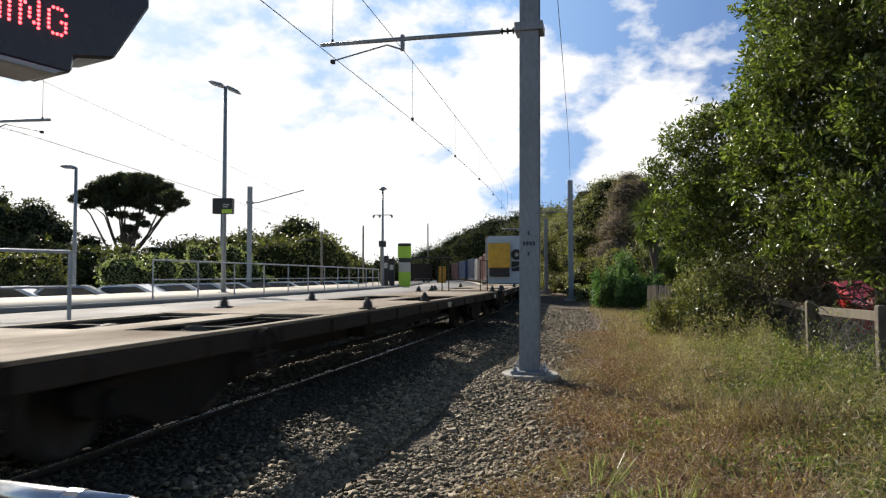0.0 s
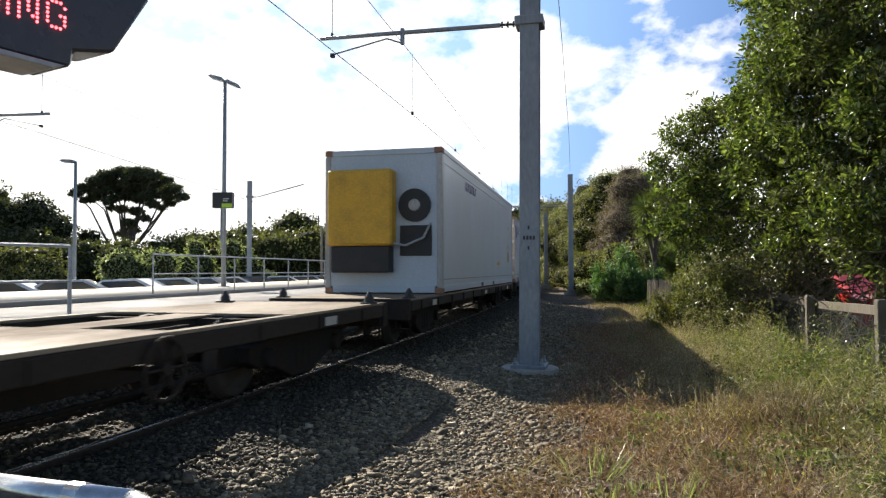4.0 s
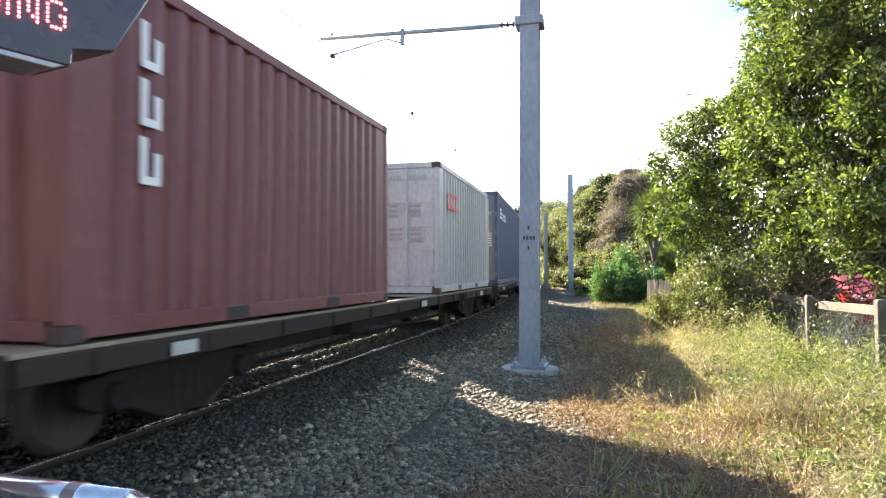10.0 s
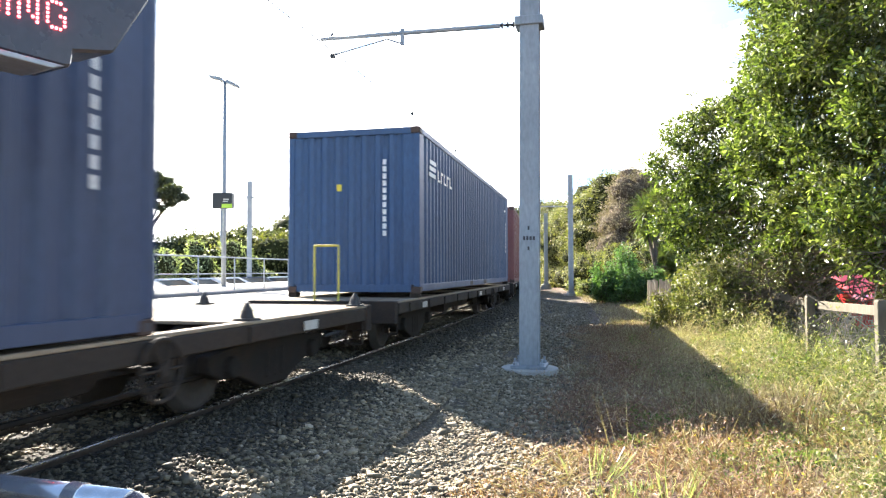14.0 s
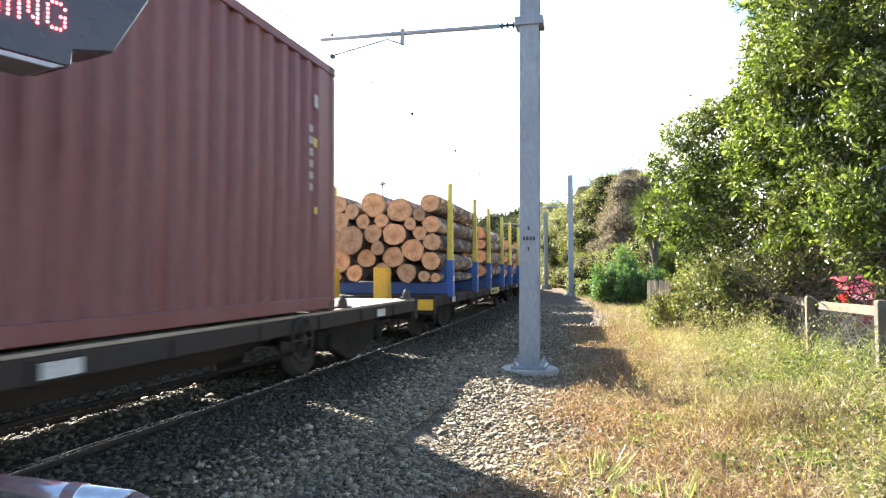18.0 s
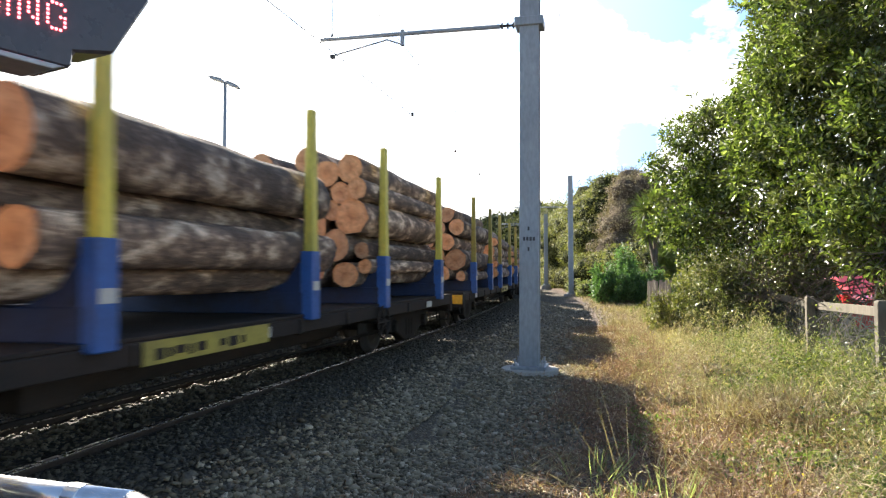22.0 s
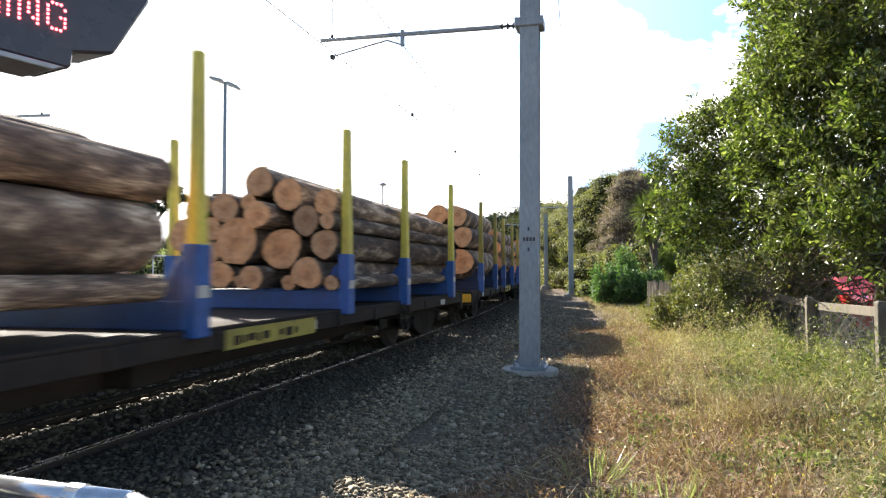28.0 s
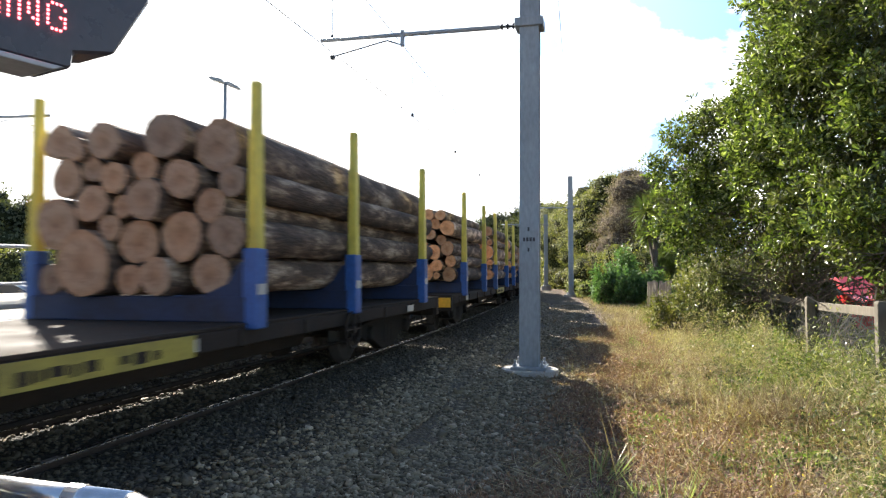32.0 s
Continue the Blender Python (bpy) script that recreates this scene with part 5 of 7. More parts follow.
totem = thing("station_totem", "lime-green and black station totem sign", "sign", m=pose(-2.62, 46.2, 0.62))
part("panel", Shape().box(-0.40, 0.40, -0.12, 0.12, 0.0, 1.0), M["limegreen"], totem, "lime-green lower panel", 0.015)
part("panel", Shape().box(-0.40, 0.40, -0.12, 0.12, 1.0, 1.65), M["plate"], totem, "pale notice panel", 0.015)
part("panel", Shape().box(-0.40, 0.40, -0.12, 0.12, 1.65, 1.95), M["blacksign"], totem, "black panel", 0.015)
part("panel", Shape().box(-0.46, 0.46, -0.12, 0.12, 1.95, 2.75), M["limegreen"], totem, "lime-green head panel", 0.015)
part("cap", Shape().box(-0.44, 0.44, -0.13, 0.13, 2.75, 2.95), M["blacksign"], totem, "", 0.015)
for x, h in ((-1.25, 2.1), (-0.85, 1.9)):
    pc = thing("ticket_machine", "dark upright ticket machine on the platform", "machine", m=pose(-2.62 + x, 46.0, 0.62))
    part("body", Shape().box(-0.17, 0.17, -0.2, 0.2, 0, h), M["dark"], pc, "", 0.02)
    part("screen", Shape().box(-0.12, 0.12, -0.207, -0.201, h * 0.6, h * 0.78), M["plate"], pc)

shelter = thing("platform_shelter", "dark open platform shelter with a flat roof", "shelter", m=pose(-1.4, 74, 0.62))
part("roof", Shape().prism([(-2.6, 2.55), (2.4, 2.75), (2.4, 2.87), (-2.6, 2.67)], -2.0, 2.0, "y"), M["dark"], shelter, "", 0.02)
for x in (-2.2, -0.7, 0.8, 2.0):
    for y in (-1.7, 1.7):
        part("post", Shape().box(x - 0.06, x + 0.06, y - 0.06, y + 0.06, 0, 2.66), M["dark"], shelter)
part("back_panel", Shape().box(-2.2, 0.2, 1.6, 1.66, 0.2, 2.1), M["dark"], shelter)
part("bench", Shape().box(-1.8, 0.0, 0.6, 1.1, 0.40, 0.46).box(-1.7, -1.6, 0.65, 1.05, 0, 0.4).box(-0.2, -0.1, 0.65, 1.05, 0, 0.4), M["timber"], shelter)
part("vending_box", Shape().box(0.9, 1.7, 0.8, 1.5, 0, 1.8), M["yellow"], shelter, "yellow cabinet", 0.02)
for x, y, h in ((-7.3, 62.0, 5.6), (-9.3, 52.0, 4.4), (-13.6, 74.0, 7.0), (-2.0, 90.0, 8.0), (-5.2, 57.0, 3.6)):
    pl = thing("service_pole", "thin weathered timber pole beyond the platform", "pole", "service poles", pose(x, y, 0.3))
    part("pole", Shape().rod((0, 0, -0.7), (0, 0, h), 0.10, 0.08, 10), M["timber"], pl, smooth=True)
    part("pole_cap", Shape().rod((0, 0, h), (0, 0, h + 0.08), 0.11, 0.04, 10), M["galv"], pl)


# ---- cars ----
def car(x, y, turn, paint, label, z=-0.42, scale=1.0):
    c = thing("car", label, "car", "parked cars", pose(x, y, z, 0, 0, turn))
    w = 0.86
    side = [(-2.1, 0.28), (-2.15, 0.62), (-1.95, 0.86), (-1.35, 0.94), (-0.75, 1.40), (0.75, 1.44), (1.55, 1.02), (2.05, 0.92), (2.15, 0.60), (2.1, 0.28)]
    part("body", Shape().prism(side, -w, w, "x"), paint, c, "", 0.07)
    for sx in (-1, 1):
        part("side_window", Shape().prism([(-1.15, 0.96), (-0.68, 1.33), (0.68, 1.36), (1.30, 1.02)], *sorted((sx * (w - 0.01), sx * (w + 0.006))), "x"), M["carglass"], c, "dark side glass")
        for yy in (-1.35, 1.35):
            wl_ = part("wheel", Shape().rod((sx * 0.70, yy, 0.31), (sx * 0.885, yy, 0.31), 0.31, 0.31, 18), M["tyre"], c)
            part("rim", Shape().rod((sx * 0.886, yy, 0.31), (sx * 0.895, yy, 0.31), 0.19, 0.17, 14), M["galv"], wl_, "silver wheel rim")
        part("headlight", Shape().box(sx * 0.62 - 0.17, sx * 0.62 + 0.17, -2.165, -2.06, 0.60, 0.76), M["plate"], c, "", 0.02)
    ws = Shape().add([(-0.70, -1.34, 0.955), (0.70, -1.34, 0.955), (0.62, -0.80, 1.375), (-0.62, -0.80, 1.375), (-0.70, -1.36, 0.965), (0.70, -1.36, 0.965), (0.62, -0.82, 1.39), (-0.62, -0.82, 1.39)],
                     [(0, 1, 2, 3), (4, 5, 6, 7), (0, 1, 5, 4), (2, 3, 7, 6), (1, 2, 6, 5), (0, 3, 7, 4)])
    part("windscreen", ws, M["carglass"], c, "sloping windscreen")
    c.scale = (scale,) * 3
    return c


def carpaint(name, col):
    m, nt, b = node_mat(name)
    b.inputs["Base Color"].default_value = (*col, 1)
    b.inputs["Roughness"].default_value, b.inputs["Coat Weight"].default_value = 0.35, 0.8
    return m


PAINT = {k: carpaint("car_" + k, v) for k, v in dict(white=(0.75, 0.75, 0.75), silver=(0.45, 0.47, 0.5), red=(0.62, 0.03, 0.03), dark=(0.05, 0.06, 0.08), pale=(0.55, 0.62, 0.68)).items()}
ROW = [(-17.6, 27.0, "white"), (-15.6, 28.2, "silver"), (-14.2, 30.4, "white"), (-15.0, 32.9, "pale"), (-14.2, 35.4, "white"), (-13.6, 38.2, "silver"), (-13.2, 41.2, "white"),
       (-12.6, 45.0, "dark"), (-11.6, 48.0, "white"), (-10.6, 51.0, "silver"), (-9.6, 54.5, "white"), (-8.6, 58.0, "pale"), (-19.4, 25.6, "dark")]
for i, (x, y, k) in enumerate(ROW):
    car(x, y, -75 + 7 * math.sin(i * 2.3), PAINT[k], f"{k} parked car in the station car park", -0.45)
car(10.06, 16.85, 180, PAINT["red"], "bright red car parked behind the fence", -0.25)


# ---- overhead line ----
def insulator(p, a, b, n=5):
    a, b = Vector(a), Vector(b)
    s = Shape().rod(a, b, 0.022, 0.022, 8)
    for i in range(n):
        c = a.lerp(b, (i + 0.5) / n)
        e = (b - a).normalized() * 0.012
        s.rod(c - e, c + e, 0.055, 0.045, 10)
    part("insulator", s, M["dark"], p, "ribbed dark insulator")


def h_mast(x, y, z, turn, height, lean=0.0, arm=3.6, arm_z=5.27, label="grey steel H-section overhead line mast on a concrete base", steady=True, rise=0.02):
    m = thing("overhead_mast", label, "mast", "overhead line masts", pose(x, y, z, 0, lean, turn))
    d, w, tf, tw = 0.15, 0.15, 0.022, 0.014
    col = Shape().prism([(-w, -d), (w, -d), (w, -d + tf), (tw, -d + tf), (tw, d - tf), (w, d - tf), (w, d), (-w, d), (-w, d - tf), (-tw, d - tf), (-tw, -d + tf), (-w, -d + tf)], 0.13, height, "z")
    part("column", col, M["mast"], m, "", 0.004)
    part("pad", Shape().rod((0, 0, -0.35), (0, 0, 0.085), 0.47, 0.45, 24), M["concrete"], m, "round concrete pad", 0.012)
    part("base_plate", Shape().box(-0.27, 0.27, -0.27, 0.27, 0.085, 0.135), M["mast"], m, "", 0.008)
    for bx in (-0.21, 0.21):
        for by in (-0.21, 0.21):
            part("anchor_bolt", Shape().rod((bx, by, 0.13), (bx, by, 0.24), 0.016, 0.016, 8).rod((bx, by, 0.135), (bx, by, 0.175), 0.034, 0.034, 6), M["galv"], m, "galvanised anchor bolt")
    for bx in (-0.1, 0.1):
        part("gusset", Shape().prism([(0.15, 0.135), (0.25, 0.135), (0.15, 0.30)], bx - 0.006, bx + 0.006, "x"), M["mast"], m)
    az = arm_z - z
    if az < height:
        part("clamp", Shape().box(-0.23, 0.22, -0.19, 0.19, az - 0.07, az + 0.07), M["mast"], m, "bolted clamp", 0.01)
        insulator(m, (-0.22, 0, az), (-0.50, 0, az + 0.005), 3)
        part("arm", Shape().rod((-0.48, 0, az), (-arm, 0, az + rise), 0.036, 0.036, 10), M["mast"], m, "tubular cantilever arm", smooth=True)
        if steady:
            part("drop_bracket", Shape().box(-arm + 1.44, -arm + 1.50, -0.03, 0.03, az - 0.19, az + 0.08), M["mast"], m, "", 0.004)
            part("steady_arm", Shape().path([(-arm + 1.47, 0, az - 0.17), (-arm + 1.20, 0, az - 0.07), (-arm + 0.22, 0, az - 0.275)], 0.014, 8), M["mast"], m)
            part("wire_clip", Shape().box(-arm + 0.19, -arm + 0.25, -0.04, 0.04, az - 0.32, az - 0.26), M["dark"], m)
            part("hanger", Shape().rod((-arm + 0.21, 0, az + 0.02), (-arm + 0.21, 0, az + 1.25), 0.006, 0.006, 6).rod((-arm + 0.21, 0, az + 0.02), (-arm + 0.21, 0, az + 0.10), 0.03, 0.02, 8), M["dark"], m)
    return m


main = h_mast(1.36, 10.73, -0.28, -13.7, 7.5, 0.45)
plate_bars = Shape()
for k in range(4):
    plate_bars.box(-0.09 + k * 0.05, -0.055 + k * 0.05, -0.158, -0.152, 2.08, 2.14)
part("stencil", plate_bars, M["inkdark"], main)
part("stencil", Shape().box(-0.02, 0.01, -0.158, -0.152, 2.24, 2.30).box(-0.02, 0.01, -0.158, -0.152, 1.92, 1.98), M["inkdark"], main)
h_mast(8.1, 43.0, -0.2, -5.5, 7.6, 0, 3.9, 5.4)
h_mast(9.1, 60.0, 0.0, 0, 6.4, 0, 3.9, 5.5)
h_mast(-12.7, 44.5, -0.45, -170, 7.7, 0, 3.5, 6.2, "grey steel overhead line mast beyond the platform", False, 0.9)
h_mast(-13.55, 17.4, -0.45, -185, 7.6, 0, 3.6, 5.30, "grey steel overhead line mast beyond the platform")

wires = thing("overhead_wires", "thin dark overhead contact and messenger wires", "wires")


def wire(name, pts, r=0.007):
    return part(name, Shape().limb(pts, [r] * len(pts), 5), M["wire"], wires)


def along(s0, s1, n, l0, l1, z0, z1, sag):
    return [on_line(s0 + (s1 - s0) * k / n, l0 + (l1 - l0) * k / n, z0 + (z1 - z0) * k / n - sag * math.sin(math.pi * k / n)) for k in range(n + 1)]


wire("contact_wire", along(-24, 10.6, 12, 0.2, -0.03, 4.99, 4.98, 0.05))
wire("contact_wire", along(10.6, 42.5, 14, -0.03, 0.15, 4.98, 5.1, 0.05))
wire("contact_wire", along(42.5, 67, 10, 0.15, 0.1, 5.1, 5.2, 0.05))
wire("messenger_wire", along(-24, 10.6, 12, 0.2, -0.03, 6.55, 6.55, 0.5))
wire("messenger_wire", along(10.6, 42.5, 14, -0.03, 0.15, 6.55, 6.65, 0.45))
wire("messenger_wire", along(42.5, 67, 10, 0.15, 0.1, 6.65, 6.7, 0.4))
for s in (1, 5, 15, 20, 25, 30, 36):
    a = on_line(s, 0.02)
    u = (s - 10.6) / 31.9 if s > 10.6 else (s + 24) / 34.6
    zt = 6.57 - 0.45 * math.sin(math.pi * u)
    wire("dropper", [(a.x, a.y, 4.95), (a.x, a.y, zt)], 0.004)
    part("dropper_clip", Shape().box(a.x - 0.03, a.x + 0.03, a.y - 0.03, a.y + 0.03, 4.95, 5.02), M["dark"], wires)
wire("feeder_wire", [(-0.6, -6, 8.6), (1.55, 10, 7.9), (3.6, 20, 7.55), (5.9, 31.5, 7.5), (8.1, 43, 7.65)], 0.009)
for dz, dx in ((4.9, 0.0), (6.4, 0.0), (5.6, -2.2)):
    wire("siding_wire", [(-12.0 + dx, 6, dz), (-10.3 + dx, 17.4, dz - 0.02), (-9.6 + dx, 30, dz - 0.1), (-9.5 + dx, 44.5, dz), (-10.5 + dx, 70, dz)], 0.005)

# ---- information display and near handrail ----
disp = thing("information_display", "dark hanging display case with red dotted letters", "display", m=pose(-1.585, 2.375, 0.058, 0, 0, 60))
face = [(-0.9, 2.055), (0.262, 2.055), (0.285, 2.065), (0.292, 2.125), (0.46, 2.165), (0.625, 2.44), (0.625, 2.95), (-0.9, 2.95)]
part("case", Shape().prism(face, 0.0, 0.24, "y"), M["signcase"], disp, "dark glossy display case", 0.012)
part("lower_lip", Shape().prism([(-0.9, 2.035), (0.20, 2.035), (0.25, 2.056), (-0.9, 2.056)], -0.012, 0.20, "y"), M["galv"], disp, "pale underside lip", 0.003)
part("hanger", Shape().rod((-0.3, 0.12, 2.95), (-0.3, 0.12, 4.2), 0.03, 0.03, 10).rod((0.4, 0.12, 2.95), (0.4, 0.12, 4.2), 0.03, 0.03, 10), M["signcase"], disp)
GLYPH = {"N": ("10001", "11001", "10101", "10101", "10101", "10011", "10001"), "I": ("1",) * 7,
         "G": ("01110", "10001", "10000", "10011", "10001", "10001", "01110")}
PITCH = 0.0165


def led_letter(ch, k0, z0):
    s = Shape()
    rows = GLYPH[ch]
    for r, line in enumerate(rows):
        for q, bit in enumerate(line):
            if bit == "1":
                x, z = k0 + q * PITCH, z0 + (6 - r) * PITCH
                s.rod((x, -0.001, z), (x, -0.006, z), 0.0062, 0.004, 8)
    part("led_letter", s, M["led"], disp, "glowing red dotted letter")
    return k0 + len(rows[0]) * PITCH


k = 0.185
led_letter("G", k, 2.195)
led_letter("N", k - 6.3 * PITCH, 2.195)
led_letter("I", k - 8.6 * PITCH, 2.195)
led_letter("N", k - 14.6 * PITCH, 2.195)

near = thing("steel_handrail", "polished steel tube handrail close by", "handrail")
part("tube", Shape().path([(-2.0, 1.70, 0.905), (-0.95, 1.356, 0.905), (-0.56, 1.228, 0.905), (-0.50, 1.205, 0.885), (-0.47, 1.195, 0.84), (-0.47, 1.195, -0.3)], 0.026, 16), M["steelbright"], near, smooth=True)
part("collar", Shape().rod((-0.69, 1.271, 0.905), (-0.66, 1.261, 0.905), 0.0285, 0.0285, 16), M["steelbright"], near)
part("post", Shape().rod((-1.9, 1.667, -0.4), (-1.9, 1.667, 0.9), 0.024, 0.024, 14), M["steelbright"], near)


# ---- fence on the right ----
fence = thing("fence", "weathered timber post and rail fence with wire netting", "fence")
FP = []
for i, (x, y) in enumerate(((4.35, 2.9), (5.05, 5.9), (5.80, 8.99), (6.57, 12.17), (7.48, 15.72), (8.25, 19.0), (8.95, 22.3), (9.55, 25.6))):
    z = float(gz(np.array([x]), np.array([y]))[0])
    p = Vector((x, y, z))
    FP.append(p)
    w = 0.07 if i != 4 else 0.10
    ob = part("post", Shape().prism([(-w, -0.35), (w, -0.35), (w, 1.13), (w * 0.8, 1.16), (-w * 0.8, 1.16), (-w, 1.13)], -w, w, "y"), M["fencewood"], fence, "", 0.008)
    ob.matrix_basis = pose(x, y, z, random.uniform(-1.5, 1.5), random.uniform(-1.5, 1.5), -14)
for a, b in zip(FP, FP[1:]):
    d = (b - a).normalized()
    n = Vector((d.y, -d.x, 0))
    r = Shape()
    lo, hi = a + Vector((0, 0, 1.0)) + n * 0.094, b + Vector((0, 0, 1.0)) + n * 0.094
    vs = [q + n * o + Vector((0, 0, h)) for q in (lo, hi) for o, h in ((-0.022, -0.07), (0.022, -0.07), (0.022, 0.07), (-0.022, 0.07))]
    r.add(vs, [(0, 1, 2, 3), (4, 5, 6, 7), (0, 1, 5, 4), (1, 2, 6, 5), (2, 3, 7, 6), (3, 0, 4, 7)])
    part("top_rail", r, M["fencewood"], fence, "", 0.006)
    net = Shape()
    L = (b - a).length
    for k in range(-9, int(L / 0.11)):
        for sg in (1, -1):
            x0, x1 = k * 0.11, k * 0.11 + 1.0
            t0, t1 = max(0, -x0), min(1.0, L - x0)
            if t1 - t0 < 0.1:
                continue
            za, zb = (t0, t1) if sg > 0 else (1 - t0, 1 - t1)
            net.rod(a + d * (x0 + t0) + n * 0.075 + Vector((0, 0, za)), a + d * (x0 + t1) + n * 0.075 + Vector((0, 0, zb)), 0.0022, 0.0022, 3, False)
    part("netting", net, M["net"], fence, "diamond wire netting")
pale_fence = thing("paling_fence", "row of weathered timber palings among the weeds", "fence")
for i in range(9):
    p = Vector((8.62 + 0.03 * i, 26.0 + i * 0.42, 0))
    z = float(gz(np.array([p.x]), np.array([p.y]))[0])
    ob = part("paling", Shape().box(-0.06, 0.06, -0.03, 0.03, -0.3, 1.15 + 0.12 * random.random()), M["timber"], pale_fence, "", 0.006)
    ob.matrix_basis = pose(p.x, p.y, z, 0, random.uniform(-3, 3), turn_at(30))


# ---- trees and bushes ----
def limbs(parent, base, tips, r0, name="branch"):
    """A trunk that forks into bent limbs reaching the tips."""
    for i, t in enumerate(tips):
        t = Vector(t)
        q = [base.lerp(t, u) + Vector((random.uniform(-0.15, 0.15), random.uniform(-0.15, 0.15), 0.25 * math.sin(u * math.pi))) * (t - base).length * 0.22 * (0 < u < 1) for u in (0, 0.3, 0.6, 0.85, 1)]
        part(name, Shape().limb(q, [r0, r0 * 0.7, r0 * 0.45, r0 * 0.25, r0 * 0.08], 7), M["barktrunk"], parent, smooth=True)


def tree(name, x, y, z, trunk_h, blobs, leaf, count, size, label, category="tree", r0=0.2, shell=0.5, tips=None, core=None):
    """Trunk, limbs and a crown of single leaves; blobs are placed from the trunk's foot."""
    t = thing(name, label, category, m=pose(x, y, z))
    fork = Vector((0.0, 0.0, trunk_h))
    part("trunk", Shape().limb([(0, 0, -0.3), (0.05, 0.03, trunk_h * 0.5), fork], [r0 * 1.3, r0, r0 * 0.9], 10), M["barktrunk"], t, smooth=True)
    limbs(t, fork, tips or [b[:3] for b in blobs[:9]], r0 * 0.6)
    leaves_on("crown", blobs, count, size, size * 0.45, LEAF[leaf], t, shell)
    return t


def px(u, v, depth):
    """A place seen from the camera's stand: sideways and upward slopes at a distance ahead."""
    return ((u - 784) / 1201 * depth, depth, 1.322 + (479 - v) / 1201 * depth)


def blob(u, v, depth, r, rz=None, foot=(0, 0, 0)):
    x, y, z = px(u, v, depth)
    return (x - foot[0], y - foot[1], z - foot[2], r, r, rz or r)


foot = (9.9, 13.6, -0.25)


def reach(u):
    """The crown follows the fence line, nearer towards the right."""
    return float(np.interp(u, [1150, 1250, 1355, 1432, 1560, 1650], [17.2, 16.2, 14.8, 13.3, 11.4, 10.6]))


BIG = [blob(u, v, reach(u), r * reach(u) / 13, rz and rz * reach(u) / 13, foot=foot) for u, v, r, rz in (
    (1432, 30, 0.95, None), (1434, 112, 1.0, None), (1390, 178, 0.92, None), (1312, 255, 0.88, None), (1235, 280, 0.66, None), (1275, 252, 0.62, None), (1330, 222, 0.6, None),
    (1194, 290, 0.44, None), (1218, 372, 0.60, None), (1272, 392, 0.75, 0.6), (1350, 400, 0.85, 0.62), (1450, 425, 0.85, 0.58),
    (1540, 430, 0.85, 0.58), (1435, 462, 0.6, 0.32), (1535, 468, 0.7, 0.32), (1480, 60, 1.4, None), (1560, -60, 2.1, None), (1450, 200, 1.4, None), (1550, 180, 1.7, None),
    (1400, 315, 1.1, None), (1500, 325, 1.3, None), (1610, 330, 1.6, None), (1460, -90, 1.3, None), (1640, 100, 1.8, None))]
BIG = [(x, y, z, rx, ry * 0.75, rz) for x, y, z, rx, ry, rz in BIG]
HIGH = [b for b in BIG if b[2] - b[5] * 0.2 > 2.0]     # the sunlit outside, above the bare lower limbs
# Inner and lower leaves take the darker shade colour; outer ones are brighter.
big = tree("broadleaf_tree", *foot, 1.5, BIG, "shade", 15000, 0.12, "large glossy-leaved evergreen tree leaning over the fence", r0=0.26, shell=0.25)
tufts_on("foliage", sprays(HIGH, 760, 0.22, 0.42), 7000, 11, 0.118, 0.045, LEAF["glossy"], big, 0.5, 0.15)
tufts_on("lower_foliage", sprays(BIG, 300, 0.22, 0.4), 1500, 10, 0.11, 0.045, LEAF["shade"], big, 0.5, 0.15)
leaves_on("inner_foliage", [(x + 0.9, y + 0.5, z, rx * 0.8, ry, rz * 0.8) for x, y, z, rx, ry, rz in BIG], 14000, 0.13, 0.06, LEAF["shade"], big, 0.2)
tw = Shape()
rr = random.Random(5)
for i in range(420):
    u = rr.uniform(1310, 1620)
    x, y, z = px(u, rr.uniform(360, 545), reach(u) + rr.uniform(-1.0, 0.6))
    p = Vector((x - foot[0], y - foot[1], z - foot[2]))
    d = Vector((rr.uniform(-1, 0.4), rr.uniform(-0.6, 0.3), rr.uniform(-0.6, 0.35))) * rr.uniform(0.4, 0.9)
    tw.limb([p - d * 0.6, p + Vector((0, 0, 0.05)), p + d * 0.5, p + d], [0.013, 0.010, 0.007, 0.003], 4)
part("twig_tangle", tw, M["barktrunk"], big, "tangle of bare grey-brown twigs")

